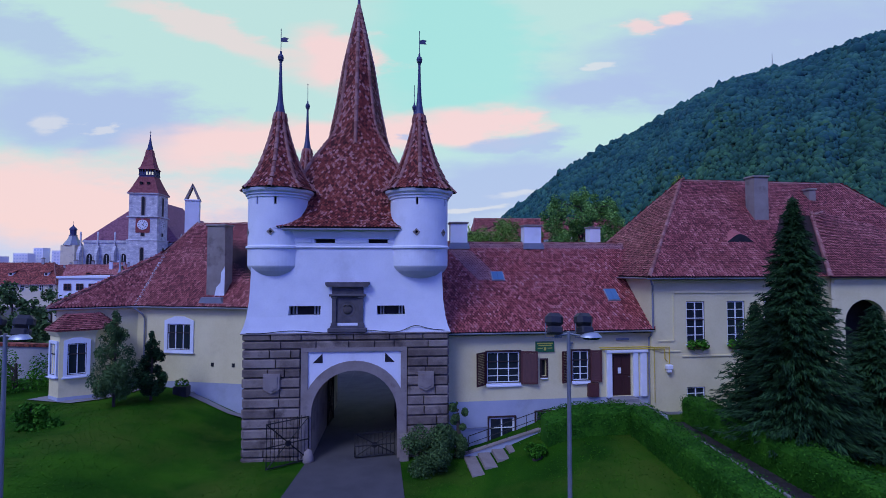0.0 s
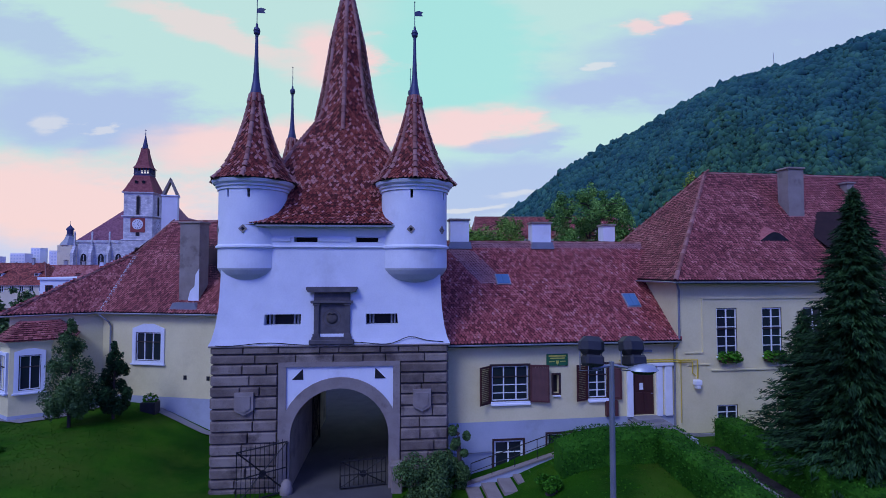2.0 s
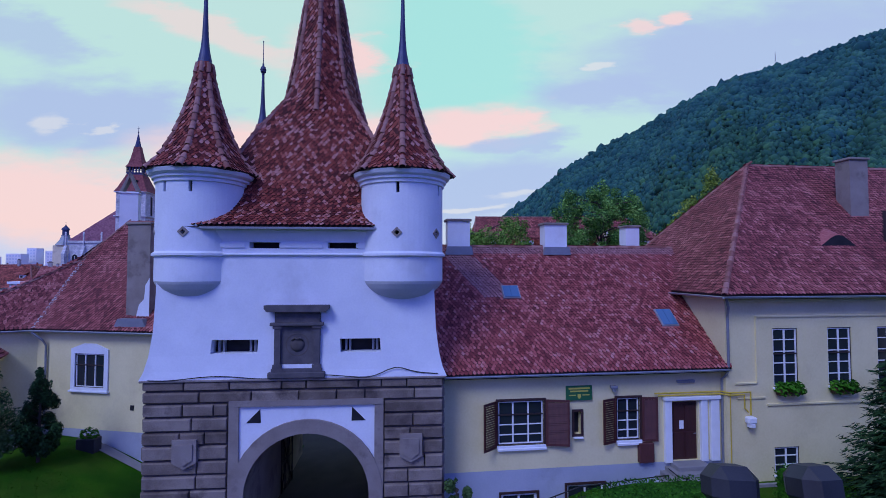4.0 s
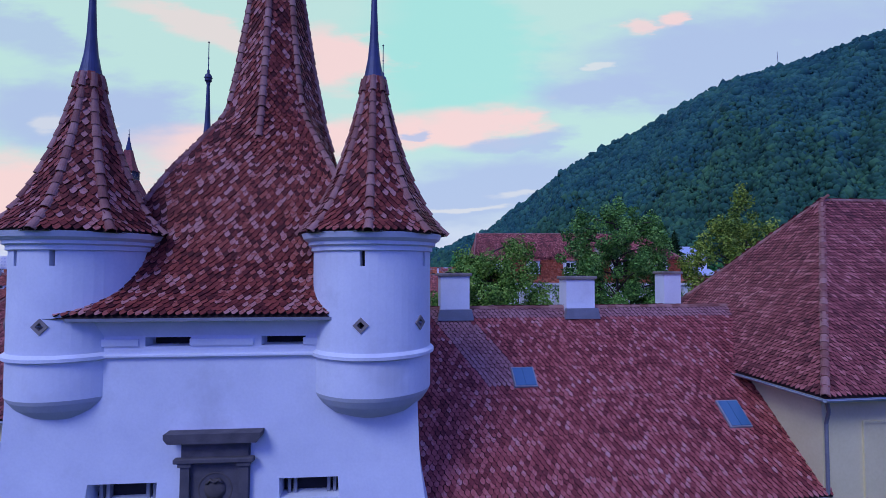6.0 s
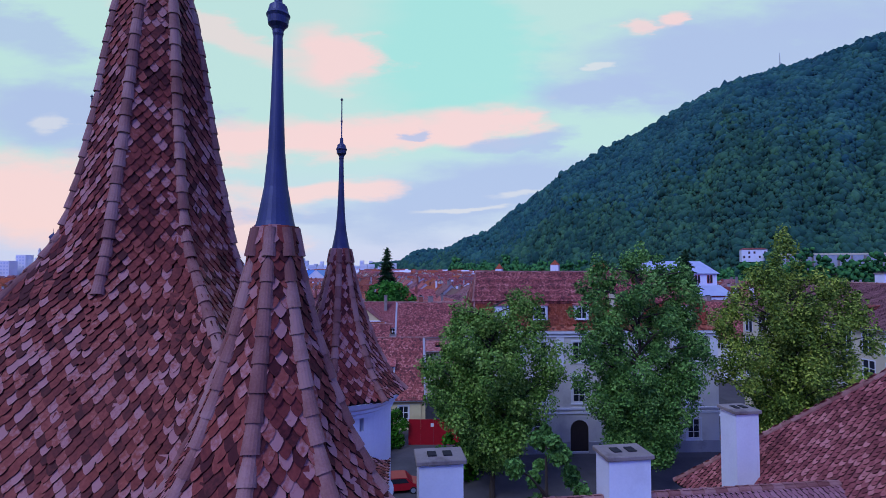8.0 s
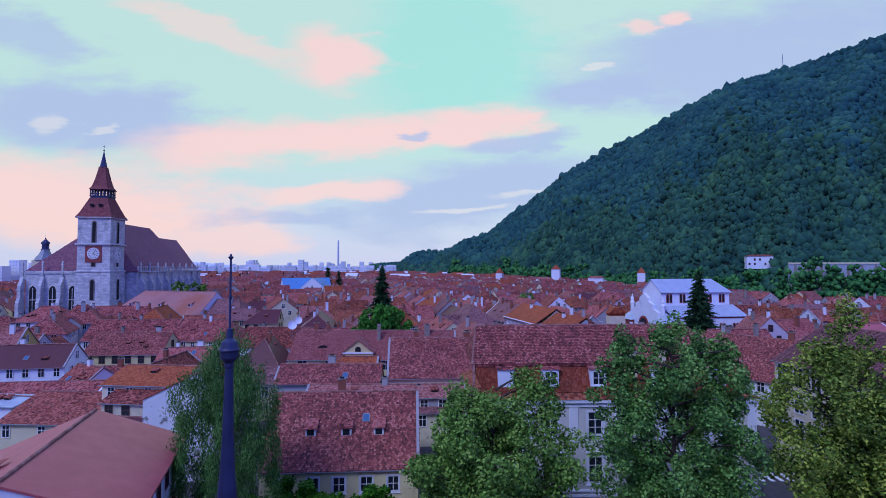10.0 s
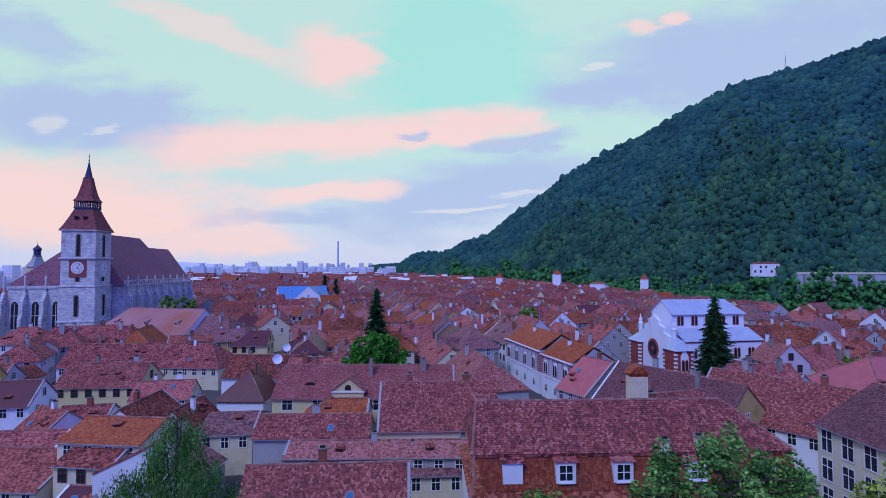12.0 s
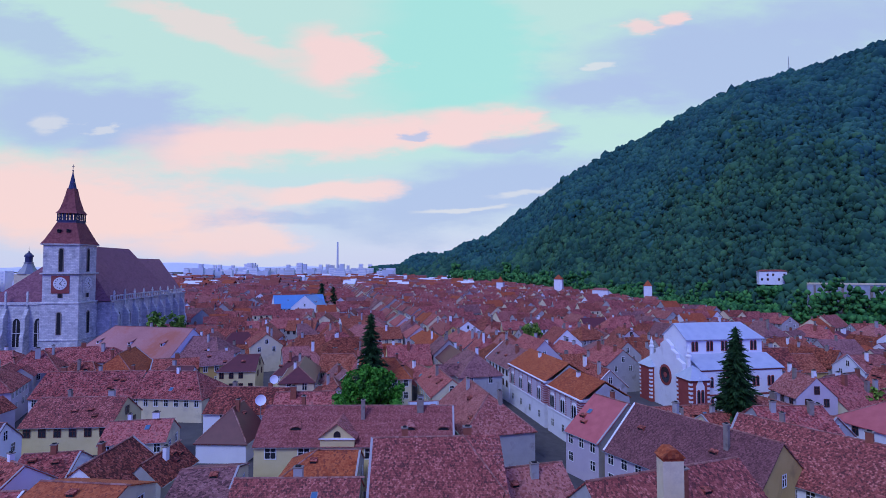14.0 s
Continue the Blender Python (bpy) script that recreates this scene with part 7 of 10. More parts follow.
def mansard_house():
    """The three-storey house with a mansard roof across the street."""
    take((5, 77), (30, 79), 8)
    m = pose(4.3, 71.3, 0, 0, 0, 2.0)
    h = thing("mansard_house", "grey-lilac three-storey house with red mansard roof", "house", m)
    W, D, E, BK, RZ, RY = 25.6, 11.0, 12.1, 15.0, 18.1, 4.6
    MW = surface("grey_lilac_render", [(0.60, 0.58, 0.56), (0.70, 0.68, 0.65)], scale=0.5, bump=0.1, stain=(0.52, 0.50, 0.5), stain_scale=0.4)
    DARK_OAK = surface("dark_oak_door", [(0.022, 0.014, 0.012), (0.04, 0.026, 0.022)], scale=2, rough=0.6, bump=0.2, stretch=(6, 6, 1))
    xs = [2.9 + 4.0 * i for i in range(6)]
    holes = []
    for i, x in enumerate(xs):
        holes += [(x - 0.65, x + 0.65, 8.9, 10.9), (x - 0.65, x + 0.65, 4.7, 7.0)]
        if i != 2:
            holes.append((x - 0.65, x + 0.65, 0.9, 2.9))
    holes.append((xs[2] - 0.95, xs[2] + 0.95, -0.3, 2.9))
    w = grid_wall([0, W], [-0.6, E], holes, lambda u, z, d: (u, d, z), 0.25)
    w.add([(0, 0, -0.6), (0, D, -0.6), (0, D, E), (0, 0, E)], [(1, 0, 3, 2)])
    w.add([(W, 0, -0.6), (W, D, -0.6), (W, D, E), (W, 0, E)], [(0, 1, 2, 3)])
    w.add([(0, D, -0.6), (W, D, -0.6), (W, D, E), (0, D, E)], [(1, 0, 3, 2)])
    part("wall", w, [MW, DARK_HOLE], h)
    for a, b, z0, z1 in holes:
        if z0 < 0:
            part("door", Shape().box(a, b, 0.12, 0.2, z0, z1), DARK_OAK, h, "dark arched house door")
            r = (b - a) / 2
            for sx in (-1, 1):
                arc = [((a + b) / 2 + sx * r * math.sin(math.pi / 2 * j / 6), z1 - r + r * math.cos(math.pi / 2 * j / 6)) for j in range(7)]
                pts = arc + [((a + b) / 2 + sx * r, z1)]
                part("door_arch", Shape().prism(pts if sx > 0 else pts[::-1], 0.004, 0.11), MW, h)
        else:
            window(h, pose((a + b) / 2, 0.06, z0), b - a, z1 - z0, 2, 3, WHITE_PAINT, surround=0.2, f=0.09)
    c = Shape()
    c.box(-0.25, W + 0.25, -0.3, 0.02, E - 0.35, E, c=0.04).box(-0.1, W + 0.1, -0.12, 0.0, E - 0.7, E - 0.35)
    c.box(-0.08, W + 0.08, -0.1, 0.0, 3.55, 3.75).box(-0.08, W + 0.08, -0.16, 0.0, 4.0, 4.15)
    for x in xs:
        c.box(x - 0.95, x + 0.95, -0.22, 0.0, 7.35, 7.5, c=0.02)
    for i in range(7):
        x = 0.85 + 4.05 * i
        c.box(x - 0.4, x + 0.4, -0.09, 0.0, 8.3, E - 0.7, c=0.02)
    part("cornice", c, W_WHITE, h, "pale cornices and pilasters")
    part("plinth", Shape().box(-0.05, xs[2] - 0.95, -0.08, 0.0, -0.6, 0.7).box(xs[2] + 0.95, W + 0.05, -0.08, 0, -0.6, 0.7), W_GREY, h)
    s = Shape()
    s.add([(-0.3, -0.35, E), (W + 0.3, -0.35, E), (W + 0.3, D + 0.35, E), (-0.3, D + 0.35, E), (1.0, 0.25, E + 0.5), (W - 1.0, 0.25, E + 0.5), (W - 1.0, D - 0.3, E + 0.5), (1.0, D - 0.3, E + 0.5), (0.15, 1.15, BK), (W - 0.7, 1.15, BK), (W - 0.7, D - 1.2, BK), (0.15, D - 1.2, BK)], [(0, 1, 5, 4), (1, 2, 6, 5), (2, 3, 7, 6), (3, 0, 4, 7), (4, 5, 9, 8), (5, 6, 10, 9), (6, 7, 11, 10), (7, 4, 8, 11)])
    lo = part("roof_lower", s, R_RUST, h, "steep red-brown lower roof")
    s = Shape()
    s.add([(0.0, 0.95, BK - 0.05), (W - 0.5, 0.95, BK - 0.05), (W - 0.5, D - 1.0, BK - 0.05), (0.0, D - 1.0, BK - 0.05), (0.7, RY, RZ), (W - 4.3, RY, RZ), (0.0, 0.95, BK - 0.2), (W - 0.5, 0.95, BK - 0.2)], [(0, 1, 5, 4), (1, 2, 5), (2, 3, 4, 5), (3, 0, 4), (6, 7, 1, 0)])
    bs = slope_tiles((0.9, 0.22, E + 0.5), (W - 0.9, 0.22, E + 0.5), (0.2, 1.12, BK - 0.1), (W - 0.75, 1.12, BK - 0.1), 0.2, 0.2, 78)
    part("lower_tiles", tiles_shape(bs, TILE_BLUNT, 0.2, 0.22, 0.04), [T_RUST, TILE_EDGE], lo)["kind"] = "stuff"
    up = part("roof_upper", s, R_PLUM, h, "mottled plum red upper roof")
    part("ridge", ridge_run([(0.7, RY, RZ), (W - 4.3, RY, RZ)], (0, 0, 1), 0.45, 0.16).join(ridge_run([(0, 0.95, BK), (0.7, RY, RZ)], (-1, 0, 0.4), 0.45, 0.15)).join(ridge_run([(W - 0.5, 0.95, BK), (W - 4.3, RY, RZ)], (1, -1, 1), 0.45, 0.15)).join(ridge_run([(-0.3, -0.35, E), (0.1, 0.6, E + 1.2), (0.15, 1.1, BK)], (-1, -0.4, 0.5), 0.45, 0.15)), RIDGE_JOINED, h)["kind"] = "stuff"
    bs = slope_tiles((0.0, 0.95, BK), (W - 0.5, 0.95, BK), (0.7, RY, RZ + 0.02), (W - 4.3, RY, RZ + 0.02), 0.21, 0.2, 77)
    part("roof_tiles", tiles_shape(bs, TILE_BLUNT, 0.21, 0.22, 0.05), [T_PLUM, TILE_EDGE], up)["kind"] = "stuff"
    for i, x in enumerate((3.0, 7.0, 11.35, 17.0, 22.3)):
        s = Shape()
        s.box(-0.75, 0.75, 0.0, 1.2, 0, 1.55, 0)
        s.add([(-0.9, -0.15, 1.55), (0.9, -0.15, 1.55), (0.9, 1.6, 2.0), (-0.9, 1.6, 2.0)], [(0, 1, 2, 3)], 1)
        dm = part("dormer", s, [W_WHITE, R_PLUM], lo, "white box dormer", pose(x, 0.32, E + 1.0))
        if i:
            window(lo, pose(x, 0.26, E + 1.12), 1.15, 1.3, 2, 2, WHITE_PAINT, f=0.1)
    part("chimney", chimney_mesh(0.5, 0.5, 1.6, W_CREAM), None, h, "", pose(14.8, 0.9, BK - 0.6))
    part("chimney", chimney_mesh(0.5, 0.5, 1.6, W_CREAM), None, h, "", pose(17.6, 1.2, BK - 0.5))
    c2 = part("chimney", Shape().box(-0.9, 0.9, -0.6, 0.6, -3.0, 1.6), W_CREAM, h, "broad chimney with an orange tiled cap", pose(18.0, 13.2, 16.6))
    part("chimney_cap", Shape().prism([(-1.05, 1.9), (1.05, 1.9), (0.3, 2.6), (-0.3, 2.6)], -0.75, 0.75).box(-0.9, 0.9, -0.6, 0.6, 1.6, 1.9), R_ORANGE, c2)


placed((-28.2, 70.0), (-23.6, 55.5), 11.6, 6.8, 8.8, W_WHITE, R_CORR, "pale house with pink-red ribbed sheet roof", win=(0, 2), chimneys=0)
placed((33.9, 124.0), (45.4, 105.4), 12.4, 7.5, 6.4, W_LILAC, R_GREY, "lilac street house with dark grey-violet roof", win=(2, 1), chimneys=2, gable_mat=W_OCHRE, tiles=T_GREY)
placed((33.2, 125.2), (29.6, 131.6), 12.0, 7.0, 6.8, W_LILAC, R_CORR, "lilac street house with red ribbed roof", win=(2, 0), chimneys=1, gable_mat=W_GREY)
placed((48.0, 119.2), (60.0, 103.0), 12.2, 7.0, 6.6, W_WHITE, R_PLUM, "white house with mottled dark roof beside the ochre gable", win=(1, 1), chimneys=2, tiles=T_PLUM)
placed((48.6, 88.0), (50.6, 64.0), 16.8, 6.8, 12.8, W_CREAM, R_GREY, "cream three-storey corner house with dark roof", win=(3, 0), chimneys=1, wsize=(1.2, 2.1), tiles=T_GREY)
placed((76.4, 127.5), (94.0, 131.5), 12.2, 7.5, 7.0, W_WHITE, R_CORR, "white house with pink sheet roof", hip=(7, 0), win=(1, 0), chimneys=1)

mansard_house()
placed((16.0, 90.0), (34.0, 96.0), 14.2, 6.5, 8.5, W_GREY, R_PLUM, "grey house behind with dark tiled roof", win=(1, 0), chimneys=1, tiles=T_PLUM)


# cottage front of the house with dormers
def cottage_front():
    c = thing("cottage_front", "ochre cottage front with white door and barred windows", "house front", pose(-17.3, 78.1, 0, 0, 0, 3.9))
    holes = [(5.0, 6.2, -0.2, 2.3), (7.6, 8.9, 0.7, 2.3), (10.4, 11.7, 0.7, 2.3), (1.6, 2.8, 0.7, 2.3), (13.2, 14.4, 0.7, 2.3)]
    part("wall", grid_wall([0.2, 15.9], [-0.6, 3.25], holes, lambda u, z, d: (u, d, z), 0.2), [OCHRE, DARK_HOLE], c)
    for a, b, z0, z1 in holes:
        window(c, pose((a + b) / 2, 0.05, z0), b - a, z1 - z0, 2, 2, WHITE_PAINT, surround=0.12, f=0.1, name="window" if z0 > 0 else "door")


cottage_front()


def striped_house(A, B, depth, ze, zr, n):
    """Red and white banded house along the street."""
    A, B = Vector((*A, 0)), Vector((*B, 0))
    d = B - A
    L = d.length
    m = Matrix.Translation(A) @ Matrix.Rotation(math.atan2(d.y, d.x), 4, "Z")   # x runs up the street, the front looks to +y
    take((A.x + 6, A.y), (B.x + 6, B.y), 6)
    h = thing("striped_house", "red and white banded two-storey house with arched windows", "house", m, "street houses")
    RED = surface("dark_red_render", [(0.26, 0.045, 0.055), (0.34, 0.07, 0.075)], scale=0.6, bump=0.1)
    part("wall", Shape().box(0, L, -depth, 0, -0.6, 4.6, 0).box(0, L, -depth, -0.01, 4.6, ze, 1), [W_WHITE, W_LILAC], h)
    part("end_wall", Shape().prism([(-depth, -0.6), (-1.2, -0.6), (-1.2, ze - 0.4), (-depth / 2, zr - 0.5), (-depth, ze - 0.4)], 0.0, 0.03), W_GREY, h, "bare grey end wall", pose(-0.02, 0, 0, 0, 0, 90))
    s = Shape()
    for k in range(9):
        z = 4.9 + (ze - 5.3) * k / 9
        for x in (0.0, L - 0.9):
            s.box(x - 0.03, x + 0.93, -0.1, 0.05, z, z + (ze - 5.3) / 18)
        s.box(-0.05, 0.0, -1.2, 0.0, z, z + (ze - 5.3) / 18)
        for i in range(n):
            for q in (-1.3, 1.02):
                s.box(L * (i + 0.5) / n + q, L * (i + 0.5) / n + q + 0.3, -0.1, 0.06, z, z + (ze - 5.3) / 18)
    part("banding", s, RED, h)["kind"] = "stuff"
    part("cornice", Shape().box(-0.3, L + 0.3, -0.4, 0.35, ze - 0.35, ze, c=0.04).box(-0.1, L + 0.1, -0.1, 0.15, 4.45, 4.75), W_WHITE, h)
    for i in range(n):
        x = L * (i + 0.5) / n
        s = Shape()
        for q in (-0.45, 0.45):
            ap = [(q + 0.36 * math.cos(math.pi * j / 8), 2.0 + 0.5 * math.sin(math.pi * j / 8)) for j in range(9)]
            s.add([(a, -0.13, z) for a, z in [(q - 0.36, 0), (q + 0.36, 0)] + ap], [tuple(range(11))], 1)
        op = [(1.0 * math.cos(math.pi * j / 10), 2.0 + 0.95 * math.sin(math.pi * j / 10)) for j in range(11)]
        s.prism([(-1.0, -0.1), (1.0, -0.1)] + op, -0.11, 0.03, 0)
        part("arched_window", s, [W_WHITE, GLASS], h, "", pose(x, 0.02, 5.2, 0, 0, 180))
        part("window", town_window_mesh(0.95, 1.45, False), None, h, "", pose(x, 0.03, 1.2, 0, 0, 180))
    rf = roof_sheet(L, depth / 2, ze, zr, 0, 0)
    part("roof", rf.moved(pose(0, -depth / 2, 0)), R_ORANGE, h, "bright orange tiled roof")
    part("chimney", chimney_mesh(0.8, 0.6, 1.2, W_WHITE), None, h, "", pose(L * 0.6, -depth * 0.4, zr - 1))


striped_house((28.6, 137.5), (25.0, 150.0), 11, 9.3, 12.6, 3)
striped_house((24.6, 151.5), (19.6, 172.0), 12, 9.7, 13.4, 4)


def synagogue():
    m = pose(54.5, 157.5, 0, 0, 0, 9) @ pose(6.0, 0, 0) @ Matrix.Diagonal((0.81, 0.95, 1, 1))
    for x in range(0, 30, 6):
        TAKEN.append((57 + x, 166, 12))
    h = thing("synagogue", "white hall with pale zinc roofs and red arched windows", "synagogue", m)
    RED = surface("brick_red_trim", [(0.26, 0.05, 0.05), (0.34, 0.08, 0.07)], scale=0.6, bump=0.1)
    part("nave_wall", Shape().box(3, 29, 5.5, 15, -0.6, 17.2), W_WHITE, h)
    part("aisle_wall", Shape().box(3, 30, 0, 20.5, -0.6, 10.8), W_WHITE, h)
    part("nave_roof", roof_sheet(26.5, 4.9, 17.2, 20.6, 0, 3).moved(pose(2.8, 10.2, 0)), R_ZINC, h, "pale zinc ridge roof")
    s = Shape()
    s.add([(2.8, -0.4, 10.7), (30.4, -0.4, 10.7), (30.4, 5.5, 13.4), (2.8, 5.5, 13.4)], [(0, 1, 2, 3)])
    s.add([(30.4, -0.4, 10.7), (30.4, 20.9, 10.7), (29.0, 15, 13.4), (29.0, 5.5, 13.4)], [(0, 1, 2, 3)])
    s.add([(2.8, -0.4, 10.55), (30.4, -0.4, 10.55), (30.4, -0.4, 10.7), (2.8, -0.4, 10.7)], [(0, 1, 2, 3)])
    part("aisle_roof", s, R_ZINC, h, "pale zinc lean-to roof")
    tr = Shape()
    tr.box(3, 29.1, 5.35, 5.5, 16.7, 17.1).box(3, 30.1, -0.12, 0, 10.2, 10.6).box(3, 30.1, -0.12, 0, 4.4, 4.8)
    part("red_cornice", tr, RED, h)
    am = Shape()
    for q in (-0.6, 0.6):
        ap = [(q + 0.5 * math.cos(math.pi * j / 8), 2.0 + 0.5 * math.sin(math.pi * j / 8)) for j in range(9)]
        am.prism([(q - 0.5, 0), (q + 0.5, 0)] + ap, -0.1, 0.0, 0)
        ap = [(q + 0.32 * math.cos(math.pi * j / 8), 1.95 + 0.35 * math.sin(math.pi * j / 8)) for j in range(9)]
        am.add([(a, -0.115, z) for a, z in [(q - 0.32, 0.2), (q + 0.32, 0.2)] + ap], [tuple(range(11))], 1)
    aw = am.mesh("arched_window", [RED, GLASS])
    for x in (6, 11, 16, 21, 26):
        part("arched_window", aw, None, h, "", pose(x, 5.48, 14.0))
        part("arched_window", aw, None, h, "", pose(x, -0.02, 6.4))
        part("arched_window", aw, None, h, "", pose(x, -0.02, 1.4))
    # front with its gable, rose window and banded corner bays
    f = Shape()
    f.prism([(0, -0.6), (21, -0.6), (21, 9.4), (17.6, 10.3), (17.6, 11.6), (15.0, 12.5), (15.0, 13.6), (12.8, 14.4), (12.8, 15.2), (10.5, 16.6), (8.2, 15.2), (8.2, 14.4), (6.0, 13.6), (6.0, 12.5), (3.4, 11.6), (3.4, 10.3), (0, 9.4)], 0, 1.2)
    part("nave_gable", Shape().prism([(5.4, 10.0), (15.0, 10.0), (15.0, 17.2), (10.2, 20.5), (5.4, 17.2)], 0, 0.4), W_WHITE, h, "plain white nave gable", pose(2.95, 20.4, 0, 0, 0, -90))
    vr = Shape()
    vr.add([(0.2, 3.4, 10.4), (3.0, 3.4, 10.9), (3.0, 10.3, 14.6), (0.2, 10.3, 14.2), (0.2, 17.2, 10.4), (3.0, 17.2, 10.9)], [(0, 1, 2, 3), (3, 2, 5, 4)])
    part("porch_roof", vr, R_ZINC, h, "pale zinc roof behind the gable")
    part("front_gable", f, W_WHITE, h, "white stepped front gable", pose(-0.2, 20.6, 0, 0, 0, -90))
    part("rose_window", Shape().lathe([(2.6, 0), (2.6, 0.15), (2.0, 0.2), (2.0, 0.05)], 28).lathe([(0.7, 0.0), (0.7, 0.2), (0.4, 0.2)], 14), RED, h, "round red-framed window", pose(-0.22, 10.2, 7.6, 0, -90, 0))
    part("rose_glass", Shape().lathe([(2.0, 0.0), (2.0, 0.06), (0.01, 0.07)], 28), GLASS, h, "", pose(-0.24, 10.2, 7.6, 0, -90, 0))
    for y in (-1.5, 15.5):
        b = part("corner_bay", Shape().box(-1.5, 4.5, y, y + 5.5, -0.6, 8.6), RED, h, "red corner bay with white bands")
        s = Shape()
        for k in range(8):
            z = 0.4 + k
            for px, py in ((-1.55, y - 0.05), (3.75, y - 0.05), (-1.55, y + 4.75)):
                s.box(px, px + 0.8, py, py + 0.8, z, z + 0.5)
        part("banding", s, W_WHITE, b)["kind"] = "stuff"
        s = Shape()
        s.add([(-2, y - 0.5, 8.6), (5, y - 0.5, 8.6), (5, y + 6, 8.6), (-2, y + 6, 8.6), (1.5, y + 2.7, 11.6)], [(0, 1, 4), (1, 2, 4), (2, 3, 4), (3, 0, 4), (3, 2, 1, 0)])
        part("bay_roof", s, R_ZINC, h)
        part("bay_panel", Shape().prism([(-1.3, 1.2), (1.3, 1.2), (1.3, 7.2), (0, 9.4), (-1.3, 7.2)], -0.14, 0.0), W_WHITE, b, "white pointed window panel", pose(1.5, y, 0))
        part("arched_window", aw, None, h, "", pose(1.5, y - 0.15, 3.2) @ Matrix.Diagonal((1, 1, 1.3, 1)))
    for y in (2.2, 18.5):
        part("finial", Shape().lathe([(0.6, 10), (0.6, 13.2), (0.8, 13.3), (0.8, 13.6), (0.45, 14.0), (0.6, 14.5), (0.3, 15.2), (0.05, 16.2)], 10), W_WHITE, h, "white turned finial", pose(1.2, y, 0))


synagogue()


def ashlar(name, cols, w, h):
    """Coursed stone blocks for a tall building a good way off."""
    m = surface(name, cols, scale=0.5, fine=7, rough=0.9, bump=0, stain=(0.26, 0.26, 0.29), stain_scale=0.22, stain_at=(0.57, 0.76))
    nt = m.node_tree
    N, L = nt.nodes.new, nt.links.new
    b = nt.nodes["Principled BSDF"]
    old = b.inputs["Base Color"].links[0].from_socket
    tc = N("ShaderNodeTexCoord")
    sp, cb = N("ShaderNodeSeparateXYZ"), N("ShaderNodeCombineXYZ")
    L(tc.outputs["Object"], sp.inputs[0])
    ad = N("ShaderNodeMath")
    L(sp.outputs[0], ad.inputs[0])
    L(sp.outputs[1], ad.inputs[1])
    L(ad.outputs[0], cb.inputs[0])
    L(sp.outputs[2], cb.inputs[1])
    br = N("ShaderNodeTexBrick")
    br.inputs["Scale"].default_value, br.inputs["Brick Width"].default_value, br.inputs["Row Height"].default_value, br.inputs["Mortar Size"].default_value = 1.0, w, h, 0.05
    br.inputs["Color1"].default_value, br.inputs["Color2"].default_value, br.inputs["Mortar"].default_value = (0.80, 0.80, 0.82, 1), (1.10, 1.08, 1.05, 1), (0.72, 0.72, 0.74, 1)
    L(cb.outputs[0], br.inputs["Vector"])
    mx = N("ShaderNodeMix")
    mx.data_type, mx.blend_type = "RGBA", "MULTIPLY"
    mx.inputs[0].default_value = 1.0
    L(old, mx.inputs[6])
    L(br.outputs["Color"], mx.inputs[7])
    L(mx.outputs[2], b.inputs["Base Color"])
    bp = N("ShaderNodeBump")
    bp.inputs["Strength"].default_value, bp.inputs["Distance"].default_value = 0.6, 0.06
    L(br.outputs["Color"], bp.inputs["Height"])
    L(bp.outputs[0], b.inputs["Normal"])
    return m


